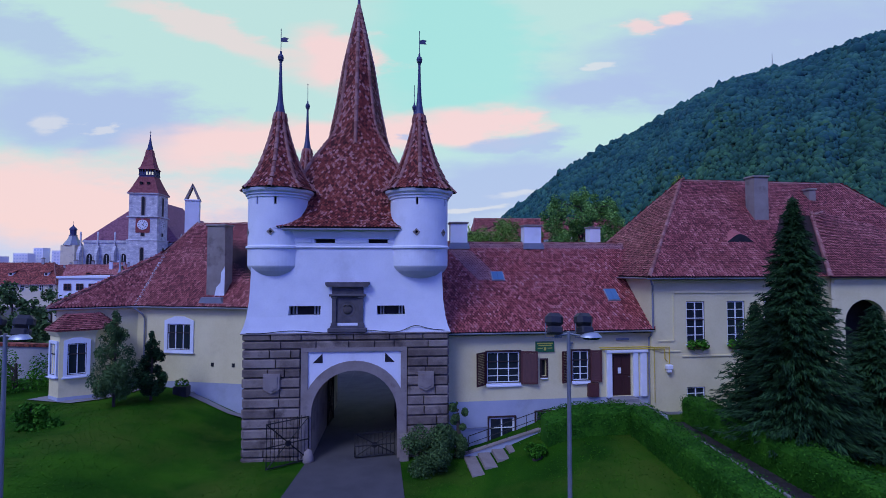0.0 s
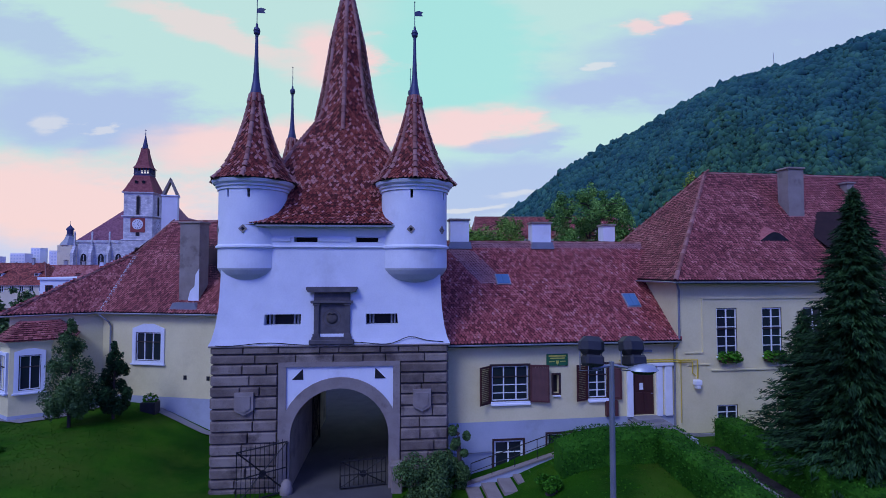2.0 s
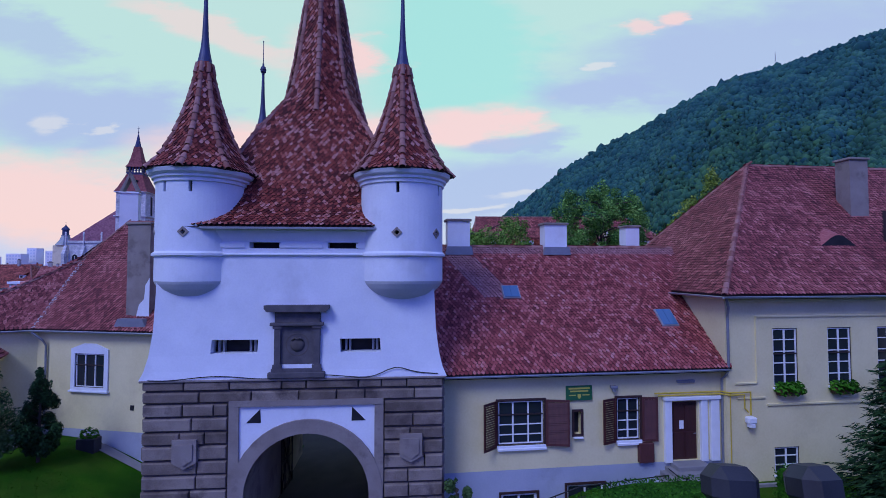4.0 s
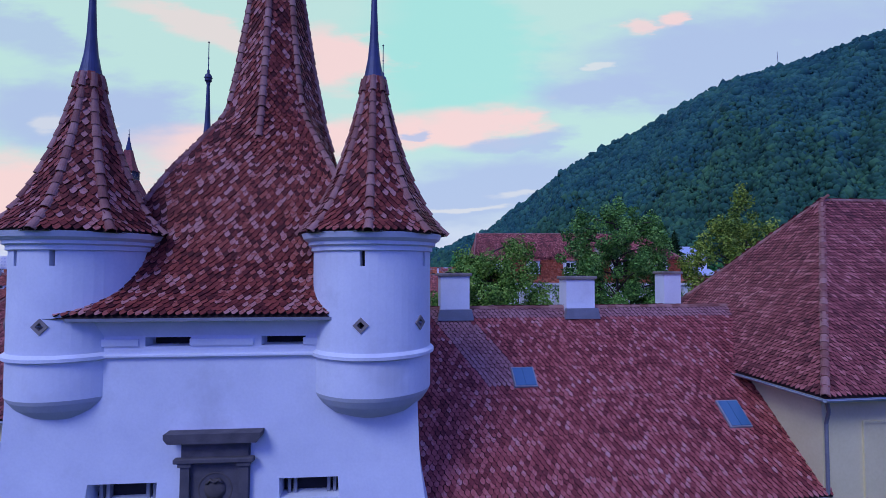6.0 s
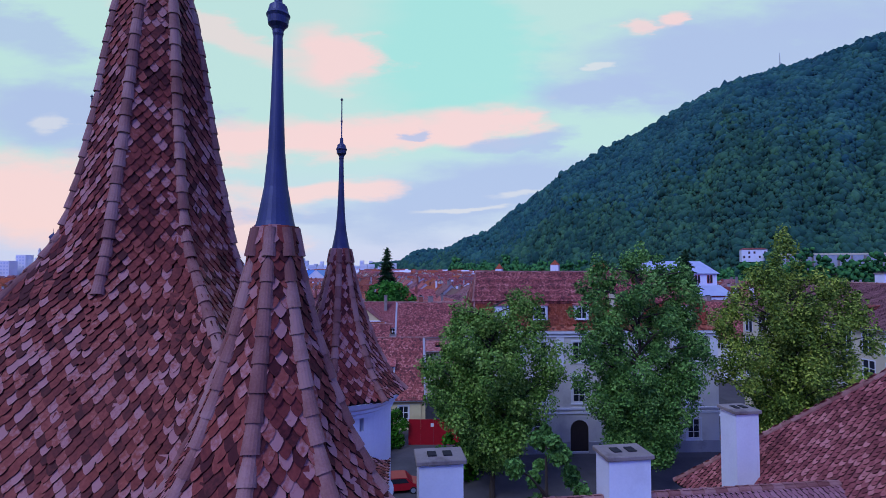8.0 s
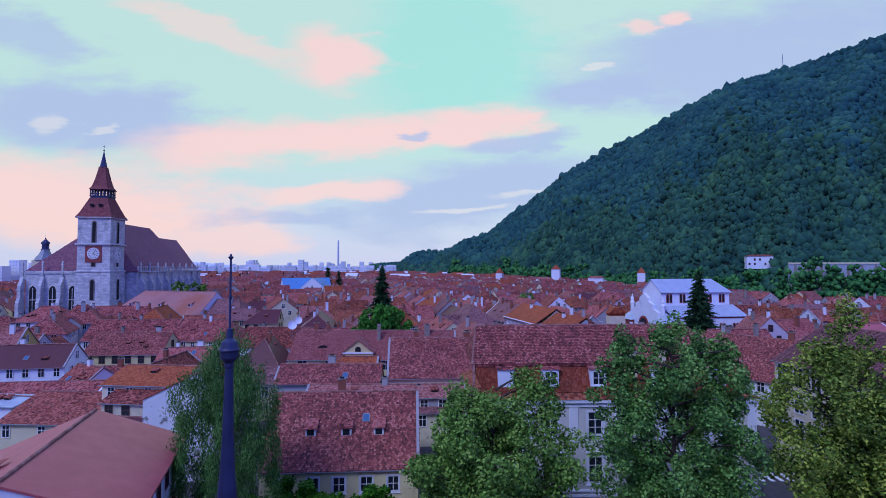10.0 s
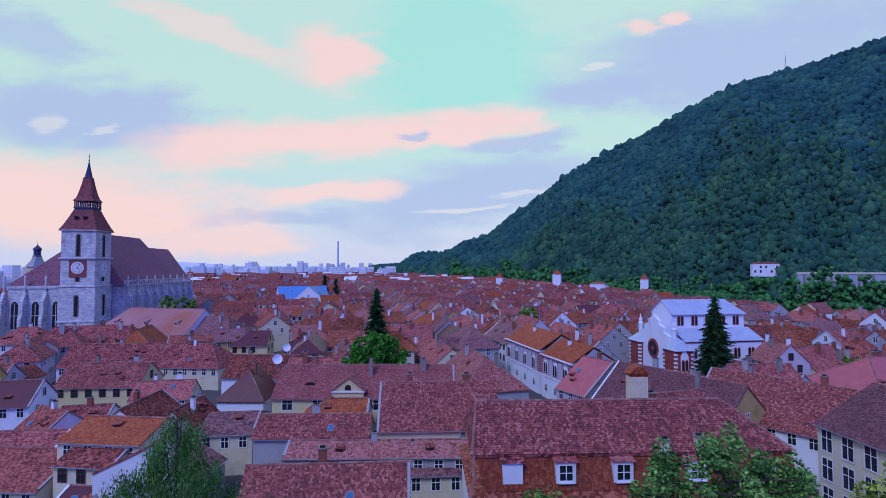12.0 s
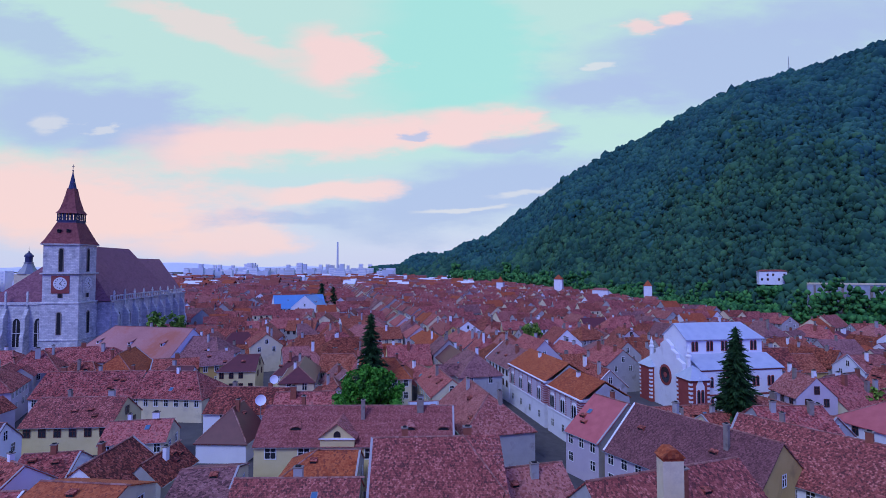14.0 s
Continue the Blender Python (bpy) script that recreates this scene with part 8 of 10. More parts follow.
def black_church():
    m = pose(-123.9, 213.0, 0, 0, 0, 6.6)     # near corner of the tower
    for y in range(200, 310, 9):
        for x in (-128, -140, -152):
            TAKEN.append((x - (y - 213) * 0.11, y, 11))
    h = thing("great_church", "large gothic grey stone church with clock tower and steep roof", "church", m)
    ST = ashlar("church_limestone", [(0.46, 0.46, 0.48), (0.64, 0.635, 0.64), (0.82, 0.81, 0.79)], 1.1, 0.55)
    CR = far_tiles("church_tiles", [(0.196, 0.0805, 0.11), (0.253, 0.106, 0.137), (0.31, 0.136, 0.168)], rows=0.6, bump=0.3)
    CR2 = far_tiles("church_red_tiles", [(0.20, 0.055, 0.06), (0.26, 0.08, 0.08), (0.30, 0.10, 0.095)], rows=0.5, bump=0.3)
    T, D = 12.4, 11.0
    tw = Shape()
    tw.box(-T, 0, 0, D, -1, 22.5).box(-T + 0.4, -0.4, 0.4, D - 0.4, 22.5, 43.2)
    t = part("tower", tw, ST, h, "square stone clock tower")
    for z in (9.5, 22.2, 32.4, 42.6):
        part("string_course", Shape().box(-T - 0.25, 0.25, -0.25, D + 0.25, z, z + 0.55, c=0.1), ST, t)
    lan = Shape()
    ap = [(0.75 * math.cos(math.pi * j / 8), 7.5 + 1.0 * math.sin(math.pi * j / 8)) for j in range(9)]
    lan.prism([(-0.75, 0), (0.75, 0)] + ap, -0.12, 0.0, 0)
    ap2 = [(0.5 * math.cos(math.pi * j / 8), 7.4 + 0.7 * math.sin(math.pi * j / 8)) for j in range(9)]
    lan.add([(a, -0.14, z) for a, z in [(-0.5, 0.2), (0.5, 0.2)] + ap2], [tuple(range(11))], 1)
    lm_ = lan.mesh("lancet_window", [STONE_TRIM, DARK_HOLE])
    low = pose(0, 0, 0) @ Matrix.Diagonal((1.35, 1, 0.8, 1))
    for z, sc, off in ((33.2, 1.0, 0.4), (24.2, 0.42, 0.4), (11.5, 0.95, 0.0)):
        part("lancet_window", lm_, None, t, "", pose(-T / 2, off, z) @ Matrix.Diagonal((1.2, 1, sc, 1)))
        part("lancet_window", lm_, None, t, "", pose(-off, D / 2, z, 0, 0, 90) @ Matrix.Diagonal((1.2, 1, sc, 1)))
    CW = surface("clock_white", [(0.7, 0.7, 0.72), (0.78, 0.78, 0.8)], scale=1, bump=0)
    CRD = surface("clock_red_panel", [(0.25, 0.06, 0.06), (0.32, 0.09, 0.085)], scale=1, bump=0.05)
    for mm, cr in ((pose(-T / 2, 0.36, 29.0), CRD), (pose(-0.36, D / 2, 29.0, 0, 0, 90), ST)):
        pn = part("clock_panel", Shape().box(-2.9, 2.9, -0.15, 0.05, -3.2, 3.0), cr, t, "", mm)
        part("clock_face", Shape().lathe([(2.2, 0), (2.2, 0.1), (1.9, 0.12), (0.01, 0.12)], 32), CW, pn, "white round clock face", pose(0, -0.16, 0.2, 90, 0, 0))
        hd = Shape()
        for k in range(12):
            a = math.pi * k / 6
            hd.box(-0.09, 0.09, -0.31, -0.28, 1.35, 1.8) if k == 0 else hd.join(Shape().box(-0.09, 0.09, -0.31, -0.28, 1.35, 1.8), Matrix.Rotation(a, 4, "Y"))
        hd.join(Shape().box(-0.08, 0.08, -0.33, -0.31, -0.3, 1.5), Matrix.Rotation(0.6, 4, "Y")).join(Shape().box(-0.1, 0.1, -0.33, -0.31, -0.3, 1.05), Matrix.Rotation(2.3, 4, "Y"))
        part("clock_marks", hd, IRON, pn, "", pose(0, 0, 0.2))
    cx, cy = -T / 2, D / 2

    def skirt(prof, mat, name, label="", sx=1.0, sy=D / T):
        q = Shape()
        for r, z in prof:
            q.v += [(cx - r, cy - r * sy, z), (cx + r, cy - r * sy, z), (cx + r, cy + r * sy, z), (cx - r, cy + r * sy, z)]
        for k in range(len(prof) - 1):
            q.f += [(4 * k + i, 4 * k + (i + 1) % 4, 4 * k + 4 + (i + 1) % 4, 4 * k + 4 + i) for i in range(4)]
        q.m = [0] * len(q.f)
        return part(name, q, mat, t, label)

    skirt([(6.5, 43.0), (5.6, 44.6), (4.2, 48.0), (3.2, 50.6)], CR2, "tower_skirt_roof", "red tiled bell-cast skirt roof")
    skirt([(3.1, 50.4), (3.1, 51.2), (3.3, 51.2), (3.3, 51.5)], METAL_BLUE, "gallery_floor")
    g = Shape()
    for i in range(6):
        for a, b in ((-3.0 + 6.0 * i / 5, -3.0), (-3.0 + 6.0 * i / 5, 3.0), (-3.0, -3.0 + 6.0 * i / 5), (3.0, -3.0 + 6.0 * i / 5)):
            g.box(cx + a - 0.17, cx + a + 0.17, cy + b * D / T - 0.17, cy + b * D / T + 0.17, 51.4, 54.2)
    g.box(cx - 3.1, cx + 3.1, cy - 3.1 * D / T, cy - 2.9 * D / T, 52.2, 52.4).box(cx + 2.9, cx + 3.1, cy - 2.9 * D / T, cy + 3.1 * D / T, 52.2, 52.4)
    part("gallery", g, METAL_BLUE, t, "dark open gallery")["kind"] = "stuff"
    skirt([(3.55, 53.9), (2.75, 55.2), (2.05, 58.0), (1.55, 60.6), (1.2, 63.0)], CR2, "upper_spire", "red tiled upper spire")
    part("spire_tip", Shape().lathe([(1.35, 62.8), (0.65, 66.2), (0.12, 69.2), (0.32, 69.5), (0.08, 69.9), (0.08, 71.8)], 8, cx, cy).box(cx - 0.4, cx + 0.4, cy - 0.06, cy + 0.06, 71.0, 71.15), METAL_BLUE, t, "blue-grey metal tip with cross")
    for i in range(2):
        part("skirt_dormer", Shape().box(-0.5, 0.5, 0, 1.0, 0, 0.8).prism([(-0.8, 0.8), (0.8, 0.8), (0, 1.2)], -0.2, 1.2), DARK_HOLE, t, "", pose(cx - 1.5 + 3 * i, cy - 5.0 * D / T, 47.0))
    # nave
    nx0, nx1, ny0, ny1 = -33.0, 4.0, 6.0, 80.0
    nv = Shape()
    nv.box(nx0, -2.0, ny0, ny1, -1, 22.0).box(-2.0, nx1, D + 1.0, ny1, -1, 22.0)
    nv.slab([(nx0 + 3, ny1), (nx1 - 2, ny1), (-6.5, ny1 + 20), (-20.5, ny1 + 20)], -1, 22.0)
    part("nave_wall", nv, ST, h, "tall grey stone nave wall")
    rx = -13.5
    s = Shape()
    s.add([(nx0 - 0.5, ny0 - 0.5, 22.3), (nx1 + 0.5, D + 0.5, 22.3), (nx1 + 0.5, 63, 22.3), (nx0 - 0.5, 63, 22.3), (rx, ny0 + 15, 43.4), (rx, 60.5, 43.4),
           (nx0 - 12.0, ny0 - 0.5, 22.3)], [(0, 1, 4), (1, 2, 5, 4), (2, 3, 5), (3, 0, 4, 5)])
    s.add([(nx1 + 0.3, 58, 22.3), (nx1 - 1.0, ny1 + 0.5, 22.3), (-6.2, ny1 + 20.5, 22.3), (-20.8, ny1 + 20.5, 22.3), (nx0 + 1, ny1 + 0.5, 22.3), (nx0, 58, 22.3), (rx, 57, 39.2), (rx, 92, 39.2)], [(0, 1, 7, 6), (1, 2, 7), (2, 3, 7), (3, 4, 7), (4, 5, 6, 7)])
    part("nave_roof", s, CR, h, "huge steep violet-brown tiled roof")
    bal = Shape()
    bal.box(nx1 - 0.2, nx1 + 0.5, D + 1, ny1, 22.0, 22.6).box(nx1 - 0.1, nx1 + 0.3, D + 1, ny1, 24.0, 24.4).box(nx0 - 0.3, -T, ny0 - 0.4, ny0, 21.6, 22.6)
    for i in range(43):
        y = D + 1 + 1.5 * i
        bal.box(nx1, nx1 + 0.3, y, y + 0.35, 22.6, 24.0)
    part("balustrade", bal, ST, h, "stone balustrade")
    gw = Shape()
    ap = [(1.6 * math.cos(math.pi * j / 8), 8.5 + 2.4 * math.sin(math.pi * j / 8)) for j in range(9)]
    gw.prism([(-1.6, 0), (1.6, 0)] + ap, -0.2, 0.0, 0)
    ap = [(1.2 * math.cos(math.pi * j / 8), 8.4 + 1.9 * math.sin(math.pi * j / 8)) for j in range(9)]
    gw.add([(a, -0.22, z) for a, z in [(-1.2, 0.3), (1.2, 0.3)] + ap], [tuple(range(11))], 1)
    gw.box(-0.1, 0.1, -0.3, -0.2, 0.3, 9.6).box(-1.2, 1.2, -0.28, -0.2, 5.0, 5.2)
    gm = gw.mesh("gothic_window", [ST, DARK_HOLE])
    bt = Shape()
    bt.prism([(0, -1), (3.0, -1), (3.0, 10.5), (2.2, 12.5), (2.2, 17.0), (0.5, 20.2), (0, 20.2)], -0.6, 0.6)
    bt.box(0.1, 0.6, -0.25, 0.25, 20.0, 25.0).prism([(0.0, 25.0), (0.7, 25.0), (0.35, 26.3)], -0.3, 0.3)
    bmesh_ = bt.mesh("buttress", [ST])
    for i in range(9):
        y = D + 3 + 7.6 * i
        part("buttress", bmesh_, None, h, "", pose(nx1, y, 0))
        if i < 8:
            part("gothic_window", gm, None, h, "", pose(nx1, y + 3.8, 7.5, 0, 0, 90))
    for i, x in enumerate((-T - 3.0, -T - 10.0, -T - 17.0)):
        part("gothic_window", gm, None, h, "", pose(x - 1.0, ny0, 6.5))
        part("buttress", bmesh_, None, h, "", pose(x - 4.6, ny0, 0, 0, 0, -90))
    # round turret with a cupola beside the nave
    c = thing("cupola_tower", "pale tower with a dark lantern cupola", "tower", pose(-320, 425, 0))
    part("wall", Shape().box(-6, 6, -6, 6, -1, 30), W_CREAM, c)
    part("cupola", Shape().lathe([(7.5, 30), (6.8, 31.5), (4.2, 35), (3.0, 38), (3.2, 38.3), (3.2, 39)], 8, a0=math.pi / 8), LEAD, c)
    part("lantern", Shape().lathe([(2.4, 39), (2.4, 43), (3.0, 43.2), (2.8, 44.4), (1.6, 45.8), (0.4, 47), (0.5, 47.6), (0.1, 48), (0.08, 51)], 8), METAL_BLUE, c)


black_church()


# remaining old town: rows of houses along the streets
def old_town():
    rn = random.Random(31)
    roofs = [R_PLUM] * 6 + [R_BROWN] * 4 + [R_RUST] * 3 + [R_PINK] * 3 + [R_ORANGE] + [R_GREY] * 2 + [R_DARKRED]
    walls = [W_WHITE] * 2 + [W_CREAM] * 2 + [W_GREY] * 6 + [W_LILAC, W_OCHRE, W_YELLOW]
    words = {R_PLUM.name: "mottled plum tiled roof", R_BROWN.name: "brown-red tiled roof", R_RUST.name: "rust red tiled roof", R_PINK.name: "faded pink tiled roof", R_ORANGE.name: "orange tiled roof", R_GREY.name: "grey-violet tiled roof", R_DARKRED.name: "dark red sheet roof"}
    wword = {W_WHITE.name: "white", W_CREAM.name: "cream", W_GREY.name: "grey", W_LILAC.name: "lilac", W_OCHRE.name: "ochre", W_YELLOW.name: "yellow"}
    sd = Vector((-0.245, 0.97))
    cd = Vector((0.97, 0.245))
    o = Vector((17.3, 165.0))
    near, far = 0, []
    rows = []
    for j in range(-54, 50):
        if j == 0:
            continue
        a = (j - 0.5) * 11.0 + (3.4 if j > 0 else 10.1) + (rn.uniform(-1.5, 1.5) if abs(j) > 1 else rn.uniform(-0.5, 0.5))
        b = -75 + rn.uniform(0, 10)
        while b < 760:
            L = rn.uniform(8, 19)
            p = o + cd * (a + (rn.uniform(-2.2, 2.2) if abs(j) > 1 else 0)) + sd * (b + L / 2)
            cross = rn.random() < 0.70 and j not in (1, -1)
            hw = rn.uniform(3.9, 5.7)
            b += L + (rn.uniform(0, 1.0) if rn.random() < 0.8 else rn.uniform(4, 9))
            if p.y < 97 or abs(p.x - 2) > 0.94 * (p.y - 28) + 6:
                continue
            az = (p.x - 2.5) / (p.y - 42)
            if p.y - 42 > np.interp(az, AZK, FOOT_D) * (0.86 if az > 0.1 else 0.97) - 6:
                continue
            if -34 < p.x < 45 and p.y < 116:
                continue
            if any((p.x - x) ** 2 + (p.y - y) ** 2 < (r + 3.4) ** 2 for x, y, r in TAKEN):
                continue
            ze = rn.uniform(3.2, 8.6) if j not in (1, -1) else rn.uniform(7.2, 9.0)
            zr = ze + hw * rn.uniform(0.72, 0.95)
            turn_ = Matrix.Rotation(radians(rn.uniform(-15, 15) if abs(j) > 1 else 0), 2)
            dirv = turn_ @ (cd if cross else sd)
            LL = min(L, 13.0) if cross else L
            A, B = p - dirv * LL / 2, p + dirv * LL / 2
            rows.append((p.y, A, B, zr, hw, ze, rn.choice(walls), rn.choice(roofs), rn.random()))
    rows.sort(key=lambda q: q[0])
    for y, A, B, zr, hw, ze, wm, rm, q in rows:
        if near < 230:
            near += 1
            town_house(A, B, zr, hw, ze, wm, rm, f"{wword[wm.name]} old town house with {words[rm.name]}", hip=(hw * 0.9, 0) if q < 0.2 else (0, hw * 0.9) if q > 0.8 else (hw * 0.8, hw * 0.8) if 0.5 < q < 0.6 else (0, 0), win=(2, 2) if y < 190 else (1, 1), chimneys=(2 if q < 0.5 else 3) if y < 150 else (1 if q < 0.6 else 2), seed=int(q * 1e6), near=y < 185)
        else:
            far.append((A, B, zr, hw, ze, wm, rm, q))
    mats = [W_WHITE, W_CREAM, W_GREY, R_PLUM, R_BROWN, R_PINK, R_ORANGE, R_GREY, DARK_HOLE, BRICK]
    names = [m_.name for m_ in mats]
    s = Shape()
    for A, B, zr, hw, ze, wm, rm, q in far:
        d = B - A
        if A.x > B.x:
            A, d = B, -d
        L = d.length
        mm = Matrix.Translation((A.x, A.y, 0)) @ Matrix.Rotation(math.atan2(d.y, d.x), 4, "Z")
        wi = names.index(wm.name) if wm.name in names else 1
        ri = names.index(rm.name) if rm.name in names else 3
        h = Shape()
        h.add([(0, -hw, -1), (L, -hw, -1), (L, hw, -1), (0, hw, -1), (0, -hw, ze), (L, -hw, ze), (L, hw, ze), (0, hw, ze), (0, 0, zr - 0.1), (L, 0, zr - 0.1)], [(0, 1, 5, 4), (2, 3, 7, 6), (3, 0, 4, 8, 7), (1, 2, 6, 9, 5)], wi)
        h.add([(-0.3, -hw - 0.3, ze - 0.2), (L + 0.3, -hw - 0.3, ze - 0.2), (L + 0.3, 0, zr), (-0.3, 0, zr), (L + 0.3, hw + 0.3, ze - 0.2), (-0.3, hw + 0.3, ze - 0.2)], [(0, 1, 2, 3), (3, 2, 4, 5)], ri)
        for k in range(int(L / 3)):
            h.box(1.2 + 3 * k, 2.1 + 3 * k, -hw - 0.05, -hw, ze - 2, ze - 0.6, 8)
        if q < 0.6:
            h.box(L * q, L * q + 0.6, -0.9, -0.4, zr - 1.5, zr + 0.6, rn.choice((2, 2, 9, 9)))
        s.join(h, mm)
    solo("far_town", s, mats, "crowded red tiled roofs of the farther old town", "houses", kind="stuff")
    # the low plain beyond
    t = Shape()
    for i in range(1500):
        y = rn.uniform(700, 2600)
        x = rn.uniform(-0.95, 0.12) * (y - 40)
        az = (x - 2.5) / (y - 42)
        if y - 42 > np.interp(az, AZK, FOOT_D) - 20:
            continue
        w, dd, hh = rn.uniform(10, 30), rn.uniform(9, 14), rn.uniform(5, 12)
        wi = rn.choice((0, 0, 1, 2))
        ri = rn.choice((3, 4, 4, 6, 7, 0))
        t.box(x, x + w, y, y + dd, -1, hh, wi)
        t.add([(x - 0.4, y - 0.4, hh), (x + w + 0.4, y - 0.4, hh), (x + w + 0.4, y + dd / 2, hh + dd * 0.35), (x - 0.4, y + dd / 2, hh + dd * 0.35), (x + w + 0.4, y + dd, hh), (x - 0.4, y + dd, hh)], [(0, 1, 2, 3), (3, 2, 4, 5)], ri)
    solo("outer_town", t, mats, "low houses of the outer town", "houses", kind="stuff")


old_town()
# small white buildings at the mountain's foot
for x, y, z, w, d, hh, kind_ in ((233, 388, 24.5, 16.5, 9, 9.0, 0), (175, 458, 13, 6.5, 6.5, 9, 1), (129, 582, 15, 9, 9, 10, 1), (112, 566, 6, 16, 9, 8, 2), (150, 505, 9, 14, 9, 7, 2), (72, 640, 8, 8, 8, 13, 1), (236, 290, 18, 84, 2, 10.5, 3)):
    hh_ = thing("hillside_house" if kind_ != 3 else "retaining_wall", "small white house at the mountain's foot" if kind_ != 3 else "long pale terrace wall below the woods", "house" if kind_ != 3 else "wall", pose(x, y, 0, 0, 0, -22))
    part("wall", Shape().box(-w / 2, w / 2, -d / 2, d / 2, z - 1.5 if kind_ == 0 else -2, z + hh * (0.88 if kind_ == 0 else 0.75)), W_WHITE if kind_ != 3 else PLINTH, hh_)
    if kind_ == 1:
        part("roof", Shape().lathe([(w * 0.78, z + hh * 0.72), (0.1, z + hh * 1.25)], 4, a0=math.pi / 4), R_ORANGE, hh_)
    elif kind_ != 3:
        part("roof", roof_sheet(w, d / 2, z + hh * (0.88 if kind_ == 0 else 0.75), z + hh, 2, 2).moved(pose(-w / 2, 0, 0)), R_BROWN if kind_ == 0 else R_PINK, hh_)
    if kind_ == 0:
        for i in range(5):
            for k in range(2):
                if (i + k) % 3:
                    part("window", town_window_mesh(1.0, 1.5, True), None, hh_, "", pose(-w / 2 + w * (i + 0.5) / 5, -d / 2 - 0.04, z + hh * 0.8 - 2.6 - 3.2 * k))
        part("terrace", Shape().box(w / 2, w / 2 + 6, -d / 2 + 1, d / 2, z - 1.5, z + hh * 0.62), W_WHITE, hh_, "lower white side wing")
    if kind_ == 3:
        part("coping", Shape().box(-w / 2, w / 2, -d / 2 - 0.3, d / 2, z + hh * 0.75 + 0.004, z + hh * 0.75 + 0.9), W_CREAM, hh_, "pale parapet along the terrace road")
        for i in range(14):
            part("pier", Shape().box(-0.5, 0.5, -d / 2 - 0.35, -d / 2, -2, z + hh * 0.75 - 0.4), STONE_TRIM, hh_, "", pose(-w / 2 + w * (i + 0.5) / 14, 0, 0))
# streets
draped("street", [(-60, 62 - 0.02 * i) for i in range(0, 1)] + [(-60 + 10 * i, 60) for i in range(1, 13)], [(-60, 71)] + [(-60 + 10 * i, 70.6) for i in range(1, 13)], ASPHALT, "asphalt street behind the gate")
draped("street_side", [(31.5 + 0.2 * i, 68 + 4 * i) for i in range(14)], [(40.5 + 0.25 * i, 68 + 4 * i) for i in range(14)], ASPHALT, "asphalt side street")
draped("street_long", [(17.3 - 0.245 * b - 4.0, 165 + 0.97 * b) for b in range(-60, 500, 20)], [(17.3 - 0.245 * b + 4.0, 165 + 0.97 * b) for b in range(-60, 500, 20)], ASPHALT, "long narrow street between old houses", lift=0.05)

# ---- plants ----
def leaf_cloud(centres, radii, count, size, seed, flat=0.55, droop=0.0, shell=0.72, aspect=1.5, loose=0.0):
    """Single leaves (folded quads) scattered through the outer part of clumps."""
    rr = np.random.default_rng(seed)
    C, R = np.array(centres, float), np.array(radii, float)
    if R.ndim == 1:
        R = np.stack([R, R, R], -1)
    wts = (R[:, 0] * R[:, 1]) / (R[:, 0] * R[:, 1]).sum()
    k = rr.choice(len(C), count, p=wts)
    d = rr.normal(size=(count, 3))
    d /= np.linalg.norm(d, axis=1)[:, None]
    rad = shell + (1 - shell) * rr.uniform(0, 1, (count, 1)) ** 0.5
    P = C[k] + d * R[k] * rad + rr.normal(0, loose, (count, 3)) * R[k]
    n = d + rr.normal(0, flat, (count, 3)) + np.array((0, 0, 0.4))
    n /= np.linalg.norm(n, axis=1)[:, None]
    a = np.cross(n, rr.normal(size=(count, 3)))
    if droop:
        a = a * (1 - droop) + np.array((0, 0, -1.0)) * droop
    a /= np.linalg.norm(a, axis=1)[:, None] + 1e-9
    b = np.cross(n, a)
    b /= np.linalg.norm(b, axis=1)[:, None] + 1e-9
    sz = size * rr.uniform(0.6, 1.3, (count, 1))
    n2 = np.cross(a, b)
    V = np.stack([P - a * sz * aspect * 0.5, P + b * sz * 0.5 + n2 * sz * 0.12, P + a * sz * aspect * 0.5, P - b * sz * 0.5 + n2 * sz * 0.12], 1)
    s = Shape()
    s.v = V.reshape(-1, 3).tolist()
    s.f = [(4 * i, 4 * i + 1, 4 * i + 2, 4 * i + 3) for i in range(count)]
    s.m = [0] * count
    return s


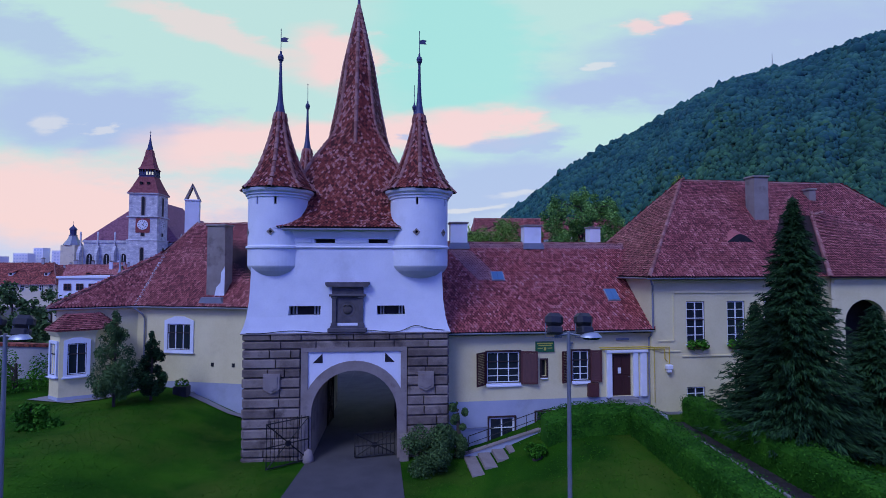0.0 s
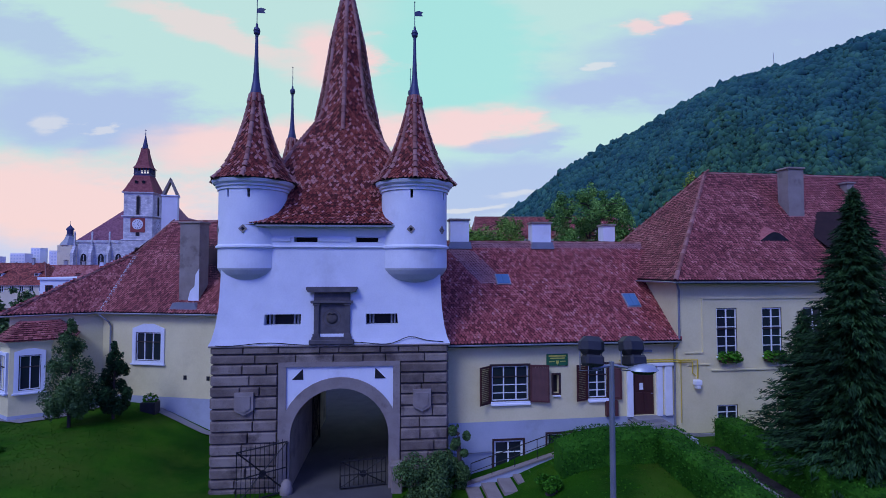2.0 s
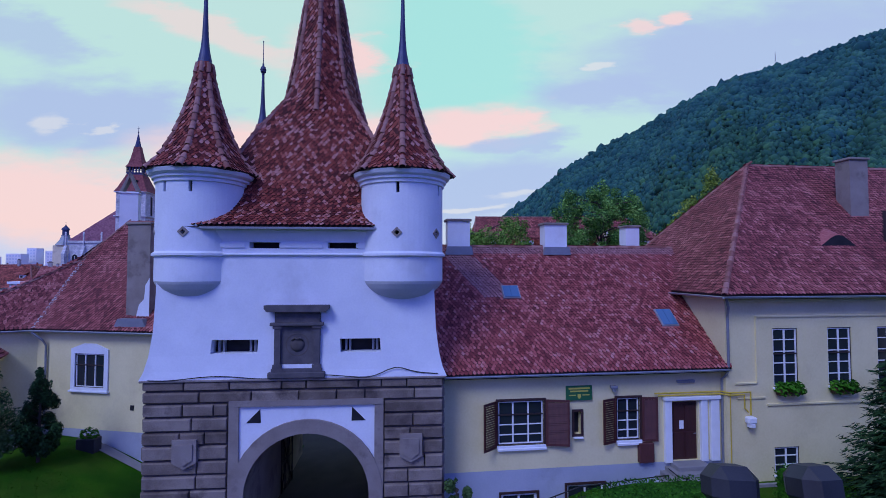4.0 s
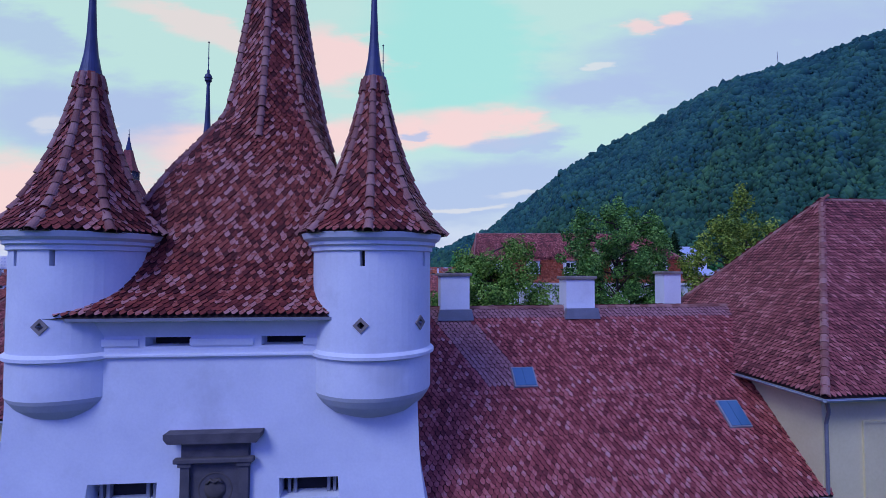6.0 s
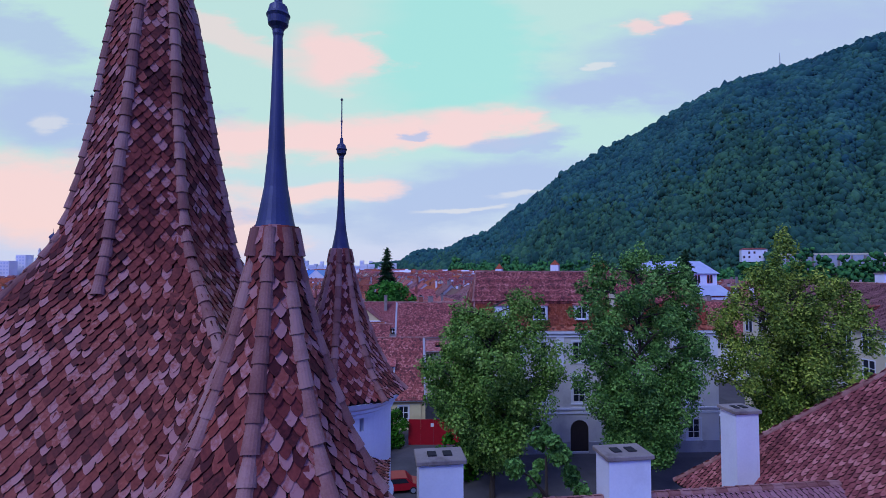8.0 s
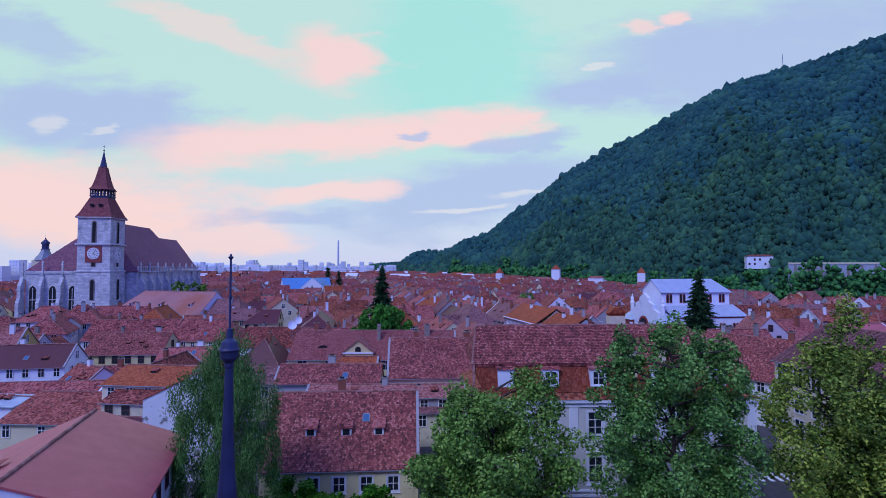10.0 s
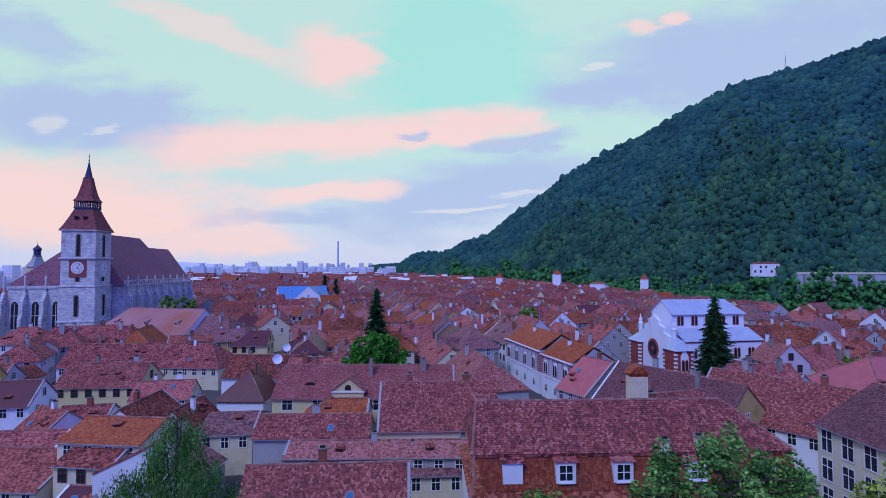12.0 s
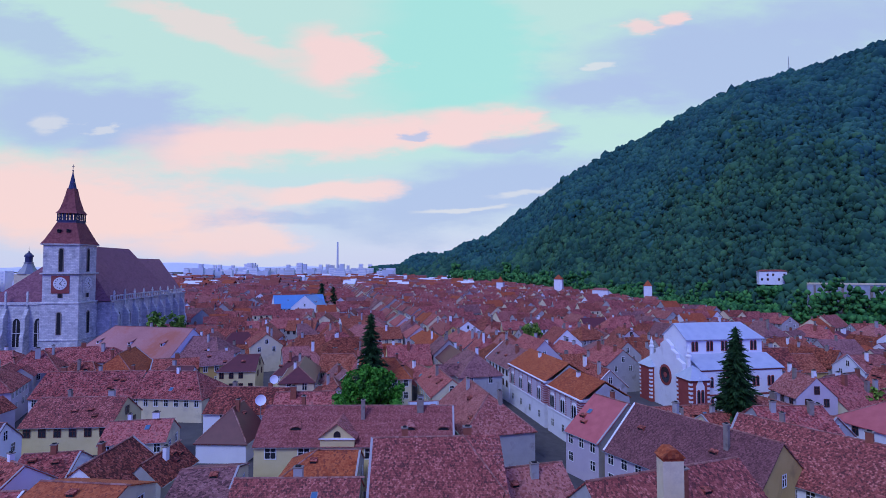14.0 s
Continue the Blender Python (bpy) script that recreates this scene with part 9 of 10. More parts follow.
def broadleaf(x, y, top, half_w, crown_low, mat, label, seed, leaves=9000, size=0.34, z0=None, name="broadleaf_tree", lobes=44, heads=((0, 0, 1.0, 1.0),), low_share=1.0, lobe=(0.12, 0.25), clumpy=False):
    """heads: the tops of the crown, as (dx, dy, share of the height, share of the width)."""
    rn = random.Random(seed)
    z0 = float(ground_z(np.float64(x), np.float64(y))) if z0 is None else z0
    t = thing(name, label, "tree", pose(x, y, z0), "")
    H = top - z0
    lo = crown_low - z0
    tr = Shape()
    tr.tube([(0, 0, -0.3), (0.05, 0.02, lo * 0.6), (0.1, 0.0, lo + 0.25 * (H - lo)), (0.05, 0.05, H * 0.8)], 0.30, 9, r1=0.07)
    C, R = [], []
    total = sum(q[3] for q in heads)
    for hx_, hy_, ht, wd in heads:
        k = max(5, int(lobes * wd / total))
        for i in range(k):
            f = (i + 0.5) / k
            z = lo + (H * ht - lo) * (0.05 + 0.90 * f)
            env = half_w * wd * math.sin(math.pi * (0.07 + 0.87 * f ** 0.85)) ** 0.7 * min(1.0, low_share + 1.5 * f)
            a = i * 2.4 + rn.uniform(-0.7, 0.7)
            rad = env * rn.random() ** 0.55
            rr_ = (rn.uniform(0.38, 0.55) if name == "shrub" else rn.uniform(*lobe)) * half_w * (1.0 - 0.35 * f)
            px_, py_ = hx_ * min(1.0, 0.35 + f) + rad * math.cos(a), hy_ + rad * math.sin(a)
            C.append((px_, py_, z))
            R.append((rr_, rr_, rr_ * rn.uniform(0.75, 1.25)))
            if i % 3 == 0:
                tr.tube([(0.06, 0, max(lo * 0.7, z - rad * 0.9)), (px_ * 0.5, py_ * 0.5, z - rad * 0.3), (px_, py_, z)], 0.10, 5, r1=0.03)
        C.append((hx_, hy_, H * ht - half_w * 0.12))
        R.append((half_w * 0.10, half_w * 0.10, half_w * 0.16))
    part("trunk", tr, BARK, t)
    part("crown", leaf_cloud(C, R, leaves, size, seed, shell=0.5 if clumpy else 0.2, flat=0.75 if clumpy else 0.8, loose=0.0 if name == "shrub" else 0.12 if clumpy else 0.2), mat, t, "dense uneven leafy crown")
    return t


broadleaf(5.2, 62.0, 16.9, 6.2, 2.2, LEAF_LIME, "round green lime tree beside the street", 1, 76000, 0.16, lobes=210, low_share=0.3, lobe=(0.13, 0.25), clumpy=True, heads=((-0.6, 0, 0.90, 1.0), (2.9, 0, 1.0, 0.5), (-2.2, 0.5, 0.94, 0.5)))
broadleaf(17.4, 61.5, 20.7, 5.3, 2.0, LEAF_DEEP, "tall green lime tree before the house", 2, 76000, 0.16, lobes=210, low_share=0.3, lobe=(0.13, 0.25), clumpy=True, heads=((0.2, 0, 1.0, 0.8), (-3.3, 0.5, 0.95, 0.5), (3.2, -0.5, 0.93, 0.5)))
broadleaf(30.0, 61.5, 22.0, 6.0, 2.4, LEAF_YELLOW, "tall yellowing lime tree beside the street", 3, 76000, 0.16, lobes=210, low_share=0.3, lobe=(0.13, 0.25), clumpy=True, heads=((-0.4, 0, 1.0, 0.32), (-2.2, 0, 0.86, 0.75), (2.6, 0, 0.85, 0.75)))
broadleaf(2.8, 66.0, 3.6, 2.2, 0.2, LEAF_HEDGE, "low green shrub at the street edge", 14, 1800, 0.28, name="shrub", lobes=12)
broadleaf(7.3, 50.5, 9.0, 3.4, 0.5, LEAF_WILLOW, "pale green young tree behind the wing", 15, 12000, 0.2, name="young_tree", lobes=16)
broadleaf(-12.6, 140.0, 15.4, 7.2, 2.0, LEAF_BRIGHT, "bright green tree among the roofs", 5, 16000, 0.42, lobes=90)
broadleaf(96.0, 150.0, 8.5, 4.5, 1.0, LEAF_LIME, "green garden tree among the roofs", 6, 2500, 0.5)
broadleaf(37.0, 232.0, 13.0, 7.0, 1.0, LEAF_LIME, "dark green tree between far roofs", 7, 3000, 0.7)
broadleaf(-96.0, 222.0, 18.0, 7.0, 1.0, LEAF_LIME, "dark tree beside the great church", 8, 3000, 0.7)
broadleaf(-106.0, 228.0, 18.5, 6.0, 1.0, LEAF_LIME, "dark tree beside the great church", 9, 2500, 0.7)
broadleaf(61.0, 93.0, 9.0, 3.5, 0.5, LEAF_HEDGE, "green shrub beside the cream house", 16, 2500, 0.35)
for i, (x, y, tp, w) in enumerate(((-9.0, 73.0, 3.0, 2.8), (-5.0, 74.0, 3.2, 2.4), (-12.5, 74.0, 3.8, 2.4), (-19.0, 64.0, 3.5, 2.6), (-7.0, 70.8, 2.2, 2.4), (-15.5, 72.0, 3.0, 2.4))):
    broadleaf(x, y, tp, w, 0.0, LEAF_HEDGE, "green garden shrub before the cottage", 20 + i, 5000, 0.2, name="shrub", lobes=10)


PARK = leaf_mat("park_leaf", [(0.018, 0.085, 0.036), (0.045, 0.17, 0.05), (0.085, 0.27, 0.07)], rough=0.9)


def foot_trees():
    rr = np.random.default_rng(77)
    C, R = [], []
    for i in range(430):
        az = rr.uniform(0.02, 1.0)
        d = np.interp(az, AZK, FOOT_D) * rr.uniform(0.86, 1.05)
        x, y = 2.5 + az * d, 42 + d
        r = rr.uniform(3.2, 6.2) * max(1.0, d / 420)
        if any((x - a) ** 2 + (y - b) ** 2 < 15 ** 2 for a, b in ((233, 392), (222, 345), (216, 325))):
            continue
        z = max(0.0, float(hill_point(np.array(az), np.array(max(0, (d - np.interp(az, AZK, FOOT_D)) / (np.interp(az, AZK, RIDGE_D) - np.interp(az, AZK, FOOT_D)))))[2]))
        for q in range(18):
            C.append((x + rr.normal(0, r * 0.45), y + rr.normal(0, r * 0.45), z + r * rr.uniform(0.2, 1.9)))
            R.append(r * rr.uniform(0.16, 0.36))
    # taller trees before the terrace wall
    for i in range(40):
        u = (i + rr.uniform(0.1, 0.9)) / 40
        x, y = 190 + 88 * u, 302 - 34 * u + rr.uniform(-9, 4)
        top = rr.uniform(18, 24) if i % 3 else rr.uniform(25, 31)
        for q in range(60):
            f = rr.uniform(0.25, 1.0)
            C.append((x + rr.normal(0, 2.2 * (1.25 - 0.7 * f)), y + rr.normal(0, 2.2), top * f - 1.5))
            R.append(rr.uniform(0.7, 1.5))
    # bushes round the hillside house
    for i in range(160):
        x, y = rr.uniform(216, 252), rr.uniform(370, 381)
        C.append((x, y, 15 + rr.uniform(0, 1) * (6.5 + (5 if x > 244 else 0))))
        R.append(rr.uniform(1.0, 2.2))
    return clumps(C, R, 1, 0.3, 6, 1.1)


solo("park_trees", foot_trees(), [PARK], "band of green park trees below the mountain", "trees", kind="stuff", smooth=True)


def weeping(x, y, top, half_w, label, seed):
    rn = random.Random(seed)
    t = thing("willow", label, "tree", pose(x, y, -0.5))
    H = top + 0.5
    tr = Shape().tube([(0, 0, -0.2), (0.1, 0, H * 0.45), (0.0, 0.1, H * 0.9)], 0.28, 8, r1=0.06)
    C, R = [], []
    for i in range(170):
        a, f = rn.uniform(0, 2 * math.pi), rn.random() ** 0.8
        rad = half_w * rn.uniform(0.25, 1.0)
        zt = H * (0.97 - 0.28 * (rad / half_w) ** 1.5) * (0.28 + 0.72 * f)
        ln = rn.uniform(1.8, 4.8)
        C.append((rad * math.cos(a), rad * math.sin(a), max(1.5, zt - ln * 0.5)))
        R.append((0.55, 0.55, ln * 0.55))
        if i % 4 == 0:
            tr.tube([(0, 0, zt * 0.7), (rad * 0.5 * math.cos(a), rad * 0.5 * math.sin(a), zt), (rad * math.cos(a), rad * math.sin(a), zt - 0.5)], 0.06, 4, r1=0.02)
    part("trunk", tr, BARK, t)
    part("crown", leaf_cloud(C, R, 62000, 0.075, seed, droop=0.7, shell=0.2, aspect=3.4, loose=0.25), LEAF_WILLOW, t, "hanging curtains of narrow leaves")


weeping(-17.2, 70.5, 20.2, 4.4, "tall weeping birch with hanging green branches", 4)


def conifer(x, y, top, half_w, mat, label, seed, tiers=26, spray=9, z0=None, name="spruce", size=0.26, density=26, low=0.04):
    """Whorls of drooping boughs, each a spray of needle tufts."""
    rn = random.Random(seed)
    z0 = float(ground_z(np.float64(x), np.float64(y))) if z0 is None else z0
    t = thing(name, label, "tree", pose(x, y, z0))
    H = top - z0
    part("trunk", Shape().tube([(0, 0, -0.2), (0, 0, H * 0.5), (0.02, 0, H)], 0.028 * H * 0.6 + 0.05, 8, r1=0.02), BARK, t)
    rr = np.random.default_rng(seed)
    P, A = [], []
    for i in range(tiers):
        f = (i + 0.3) / tiers
        z = H * (low + (0.99 - low) * f)
        ln = half_w * (1 - f) ** 0.9 * rn.uniform(0.8, 1.12) + 0.12
        for j in range(spray):
            a = 2 * math.pi * (j + rn.random() * 0.7) / spray + i
            l2 = ln * rn.uniform(0.55, 1.1)
            zj = z + rn.uniform(-0.6, 0.6) * H / tiers
            k = max(3, int(density * l2 / half_w))
            for q in range(k):
                g = (q + rn.random()) / k
                rad = l2 * (0.12 + 0.88 * g)
                dz = -0.32 * rad * (0.5 + 0.7 * g) + 0.10 * rad * g * g * 2
                side = (rn.random() - 0.5) * 0.55 * l2 * (1.1 - g)
                P.append((rad * math.cos(a) - side * math.sin(a), rad * math.sin(a) + side * math.cos(a), zj + dz + rn.uniform(-0.07, 0.07)))
                A.append((math.cos(a + side * 0.4), math.sin(a + side * 0.4), -0.45))
    P, A = np.array(P), np.array(A)
    n = len(P)
    A = A + rr.normal(0, 0.28, (n, 3))
    A /= np.linalg.norm(A, axis=1)[:, None]
    B = np.cross(A, np.array((0, 0, 1.0)) + rr.normal(0, 0.3, (n, 3)))
    B /= np.linalg.norm(B, axis=1)[:, None]
    sz = size * rr.uniform(0.7, 1.5, (n, 1)) * (0.6 + 0.4 * H / 12)
    up = np.cross(B, A)
    V = np.stack([P - A * sz * 0.7, P + B * sz * 0.26 - up * sz * 0.15, P + A * sz * 1.35, P - B * sz * 0.26 - up * sz * 0.15], 1)
    s = Shape()
    s.v = V.reshape(-1, 3).tolist()
    s.f = [(4 * i, 4 * i + 1, 4 * i + 2, 4 * i + 3) for i in range(n)]
    s.m = [0] * n
    part("crown", s, mat, t, "drooping needle boughs")
    return t


conifer(15.9, 22.3, 13.8, 3.0, NEEDLE, "tall dark spruce beside the corner house", 51, 80, 19, size=0.115, density=105, low=0.11)
conifer(15.6, 24.7, 8.9, 2.6, NEEDLE, "dark arborvitae beside the tall spruce", 61, 46, 12, size=0.14, density=60, name="arborvitae", low=0.12)
conifer(19.9, 22.8, 8.8, 3.1, NEEDLE, "broad dark spruce beside the corner house", 52, 50, 16, size=0.15, density=90)
conifer(23.4, 20.5, 8.4, 3.4, NEEDLE, "broad dark spruce at the garden edge", 53, 46, 15, size=0.16, density=80)


def cypress(x, y, top, half_w, mat, label, seed, leaves):
    """A loose cone of small scale-leaved sprays."""
    rn = random.Random(seed)
    z0 = float(ground_z(np.float64(x), np.float64(y)))
    t = thing("cypress", label, "tree", pose(x, y, z0))
    H = top - z0
    tr = Shape().tube([(0, 0, -0.2), (0.03, 0, H * 0.5), (0, 0.02, H * 0.95)], 0.09, 7, r1=0.02)
    C, R = [], []
    for i in range(95):
        f = rn.random() ** 1.25
        env = half_w * min(1.0, (f + 0.12) * 4) * (1 - f) ** 0.75
        a, rad = rn.uniform(0, 2 * math.pi), env * rn.uniform(0.25, 1.0)
        z = H * (0.12 + 0.86 * f)
        r = (0.14 + 0.2 * (1 - f)) * rn.uniform(0.7, 1.2) * half_w * 0.75
        C.append((rad * math.cos(a), rad * math.sin(a), z + 0.25 * rad))
        R.append((r, r, r * 1.5))
        if i % 3 == 0:
            tr.tube([(0, 0, z - rad * 0.5), (rad * 0.9 * math.cos(a), rad * 0.9 * math.sin(a), z + 0.2 * rad)], 0.02, 4, r1=0.008)
    part("trunk", tr, BARK, t)
    part("crown", leaf_cloud(C, R, leaves, 0.065, seed, shell=0.3, aspect=2.2), mat, t, "loose scale-leaved sprays")


cypress(-19.4, 29.3, 8.0, 1.5, NEEDLE_GREY, "small grey-green cypress on the lawn", 54, 15000)
cypress(-18.1, 30.8, 6.5, 1.12, NEEDLE, "small dark green cypress on the lawn", 55, 14000)
conifer(-14.3, 156.0, 24.4, 6.4, NEEDLE, "tall dark spruce rising over the roofs", 56, 36, 12, z0=-0.5, size=0.5, density=40)
conifer(59.5, 139.0, 23.2, 6.6, NEEDLE, "tall dark spruce before the synagogue", 57, 38, 13, z0=-0.5, size=0.5, density=44)
conifer(-82.0, 385.0, 25.0, 6.5, NEEDLE, "dark spruce beside the blue-roofed house", 58, 18, 8, z0=-0.5, size=1.0, density=12)
conifer(-75.0, 390.0, 22.0, 6.0, NEEDLE, "dark spruce beside the blue-roofed house", 59, 18, 8, z0=-0.5, size=1.0, density=12)
conifer(-33.5, 33.0, 11.5, 3.0, NEEDLE, "dark tree at the lawn's far side", 60, 30, 10, size=0.3, density=26)


def hedge(pts, w, h, label, seed):
    """A clipped hedge along a line: a lumpy body with a skin of small leaves."""
    rr = np.random.default_rng(seed)
    line = along_edge([(p[0], p[1], 0) for p in pts], 0.25)
    body = Shape()
    pr = [(-w / 2, 0), (-w / 2, h * 0.85), (-w * 0.4, h), (w * 0.4, h), (w / 2, h * 0.85), (w / 2, 0)]
    C, nrm = [], []
    for p, d in line:
        z = float(ground_z(np.float64(p.x), np.float64(p.y)))
        side = Vector((-d.y, d.x, 0))
        for a, b in pr:
            q = p + side * (a * 0.93) + Vector((0, 0, z + b * 0.96 - 0.05))
            body.v.append(tuple(q))
        for i in range(170):
            e = rr.uniform(0, 2 * h + w)
            if e < h:
                o, zz, nn = -w / 2, e, -side
            elif e < h + w:
                o, zz, nn = -w / 2 + e - h, h, Vector((0, 0, 1))
            else:
                o, zz, nn = w / 2, e - h - w, side
            q = p + d * float(rr.uniform(-0.15, 0.15)) + side * (o + float(rr.normal(0, 0.03))) + Vector((0, 0, z + zz + float(rr.normal(0, 0.03))))
            C.append(tuple(q))
            nrm.append(tuple(nn))
    k = len(pr)
    n = len(line)
    body.f = [(i * k + j, (i + 1) * k + j, (i + 1) * k + j + 1, i * k + j + 1) for i in range(n - 1) for j in range(k - 1)] + [tuple(range(k)), tuple(range((n - 1) * k, n * k))[::-1]]
    body.m = [0] * len(body.f)
    t = thing("hedge", label, "hedge", None, "clipped hedges")
    part("body", body, LEAF_CLIPPED, t)
    P, N_ = np.array(C), np.array(nrm)
    m_ = len(P)
    N_ = N_ + rr.normal(0, 0.5, (m_, 3))
    N_ /= np.linalg.norm(N_, axis=1)[:, None]
    a = np.cross(N_, rr.normal(size=(m_, 3)))
    a /= np.linalg.norm(a, axis=1)[:, None]
    b = np.cross(N_, a)
    sz = 0.045 * rr.uniform(0.6, 1.4, (m_, 1))
    V = np.stack([P - a * sz, P + b * sz * 0.6, P + a * sz, P - b * sz * 0.6], 1)
    s = Shape()
    s.v = V.reshape(-1, 3).tolist()
    s.f = [(4 * i, 4 * i + 1, 4 * i + 2, 4 * i + 3) for i in range(m_)]
    s.m = [0] * m_
    part("leaves", s, LEAF_CLIPPED, t)["kind"] = "stuff"


hedge([(5.2, 25.6), (9.8, 26.1)], 1.3, 1.4, "clipped green hedge along the ramp", 1)
hedge([(10.2, 26.2), (10.4, 14.0)], 1.4, 1.35, "clipped green hedge along the path", 2)
hedge([(13.9, 27.6), (14.7, 13.0)], 1.4, 1.45, "clipped green hedge on the path's far side", 3)
# ivy at the tower's foot, garden shrubs
broadleaf(-0.6, 25.4, 2.3, 1.55, 0.3, NEEDLE_GREY, "rambling green shrub at the tower's foot", 31, 12000, 0.075, name="shrub", lobes=14)
broadleaf(0.75, 26.7, 3.3, 0.7, 0.4, NEEDLE_GREY, "climbing shrub at the tower's corner", 32, 8000, 0.07, name="shrub", lobes=10)
for i, (x, y, tp, w) in enumerate(((-20.8, 25.4, 3.6, 1.0), (-26.0, 25.0, 3.5, 1.3), (-28.5, 33.0, 4.6, 2.4), (-31.5, 30.5, 4.2, 2.6), (4.6, 24.3, 1.75, 0.5))):
    broadleaf(x, y, tp, w, 1.6, LEAF_HEDGE, "low garden shrub on the lawn", 40 + i, 3500, 0.11, name="shrub", lobes=10)


def grass_tufts():
    rr = np.random.default_rng(9)
    n = 40000
    x, y = rr.uniform(-34, 14, n), rr.uniform(3, 33, n)
    c, s_ = math.cos(radians(GYAW)), math.sin(radians(GYAW))
    u, w = (x - GX) * c + (y - GY) * s_, -(x - GX) * s_ + (y - GY) * c
    keep = ((u < -2.6) | (u > 3.4)) & ~((w > -0.6) & (u > -5.8)) & ~((x > 11.0) & (x < 13.2)) & ~((w > 4.8) & (u < -5))
    x, y = x[keep], y[keep]
    n = len(x)
    z = ground_z(x, y)
    a = rr.uniform(0, 2 * math.pi, n)
    h = rr.uniform(0.02, 0.06, n)
    bx, by = 0.035 * np.cos(a), 0.035 * np.sin(a)
    lx, ly = rr.normal(0, 0.04, n), rr.normal(0, 0.04, n)
    V = np.stack([np.stack([x - bx, y - by, z], -1), np.stack([x + bx, y + by, z], -1), np.stack([x + lx, y + ly, z + h], -1)], 1)
    s = Shape()
    s.v = V.reshape(-1, 3).tolist()
    s.f = [(3 * i, 3 * i + 1, 3 * i + 2) for i in range(n)]
    s.m = [0] * n
    return s


BLADE = leaf_mat("grass_blade", [(0.015, 0.07, 0.003), (0.028, 0.115, 0.004), (0.05, 0.17, 0.007)])
solo("grass", grass_tufts(), [BLADE], "short mown grass on the lawns", "grass", kind="stuff")

for i, (x, y, tp, w) in enumerate(((-62.0, 71.0, 8.5, 6.0), (-50.0, 63.0, 7.5, 5.0), (-74.0, 69.0, 9.5, 6.0), (-44.0, 52.0, 5.0, 4.0), (-36.0, 44.0, 4.5, 3.0))):
    broadleaf(x, y, tp, w, 0.0, NEEDLE_GREY, "dark green garden tree beyond the wing", 80 + i, 3000, 0.35, lobes=18)

for u in (14.85, 17.5, 20.0):
    bx = thing("window_plant", "green trailing plants in the window box", "plant", WING @ pose(u, -0.1, 5.85), "window box plants")
    part("leaves", leaf_cloud([(-0.38, 0, 0.08), (0.0, -0.05, 0.1), (0.38, 0, 0.08)], [0.3, 0.3, 0.3], 500, 0.11, 5, shell=0.1), LEAF_HEDGE, bx)["kind"] = "stuff"
for x, y in ((-44.2, 90.8), (-42.2, 90.5)):
    cypress(x, y, 2.9, 0.6, NEEDLE, "small clipped evergreen before the cream house", 70, 1600)

# ---- lamps, gates, cars and small things ----
def flood_lamp(x, y, top, label):
    z0 = float(ground_z(np.float64(x), np.float64(y)))
    t = thing("street_lamp", label, "street lamp", pose(x, y, z0), "park lamps")
    H = top - z0
    part("pole", Shape().lathe([(0.085, -0.2), (0.08, 0.3), (0.06, H * 0.5), (0.048, H)], 12), LAMP_GREY, t, "grey steel pole")
    part("arm", Shape().tube([(-0.36, -0.05, H - 0.12), (0.0, 0, H - 0.06), (0.4, -0.05, H - 0.12)], 0.03, 6), LAMP_GREY, t)
    for sg in (-1, 1):
        f = Shape()
        f.box(-0.22, 0.22, -0.16, 0.2, 0.13, 0.48, c=0.1).box(-0.17, 0.17, -0.2, 0.14, -0.06, 0.14, c=0.04)
        part("floodlight", f, BLACK_PLASTIC, t, "black floodlight housing", pose(sg * 0.38 + 0.02, 0, H - 0.02, -12, 4, 10 + sg * 6))
        part("bracket", Shape().tube([(sg * 0.38 - 0.2, 0, H + 0.2), (sg * 0.38 - 0.2, 0, H - 0.16), (sg * 0.38 + 0.2, 0, H - 0.16), (sg * 0.38 + 0.2, 0, H + 0.2)], 0.014, 5), LAMP_GREY, t)
    hd = Shape().lathe([(0.02, 0.12), (0.16, 0.1), (0.22, 0.03), (0.24, 0.0)], 16, caps=False)
    hs_ = part("lamp_head", hd, ZINC, t, "pale domed lamp head", pose(0.52, -0.16, H - 0.12) @ Matrix.Diagonal((1.15, 0.8, 1, 1)), smooth=True)
    part("lens", Shape().lathe([(0.23, 0.0), (0.16, -0.06), (0.01, -0.08)], 16, caps=False), GLASS, hs_)


flood_lamp(3.17, 12.5, 8.9, "grey steel lamp post with two black floodlights")
flood_lamp(-11.05, 12.5, 8.85, "grey steel lamp post with two black floodlights")


def iron_gate(w, h, m, label):
    t = thing("iron_gate", label, "gate", m, "arch gates")
    part("gate_frame", Shape().tube([(0, 0, 0.1), (w, 0, 0.1), (w, 0, h), (0, 0, h), (0, 0, 0.1)], 0.045, 5), IRON, t)
    n = max(5, int(w / 0.2))
    for i in range(1, n):
        x = w * i / n
        part("bar", Shape().tube([(x, 0, 0.1), (x, 0, h + 0.14)], 0.017, 4), IRON, t)
    part("brace", Shape().tube([(0, 0.02, 0.1), (w, 0.02, h)], 0.03, 4).tube([(w, 0.02, 0.1), (0, 0.02, h)], 0.03, 4), IRON, t)
    part("rosette", Shape().lathe([(0.16, -0.02), (0.16, 0.02)], 10), IRON, t, "", pose(w / 2, 0.02, h / 2, 90, 0, 0))
    part("rail", Shape().tube([(0, 0, h * 0.5), (w, 0, h * 0.5)], 0.03, 4), IRON, t)


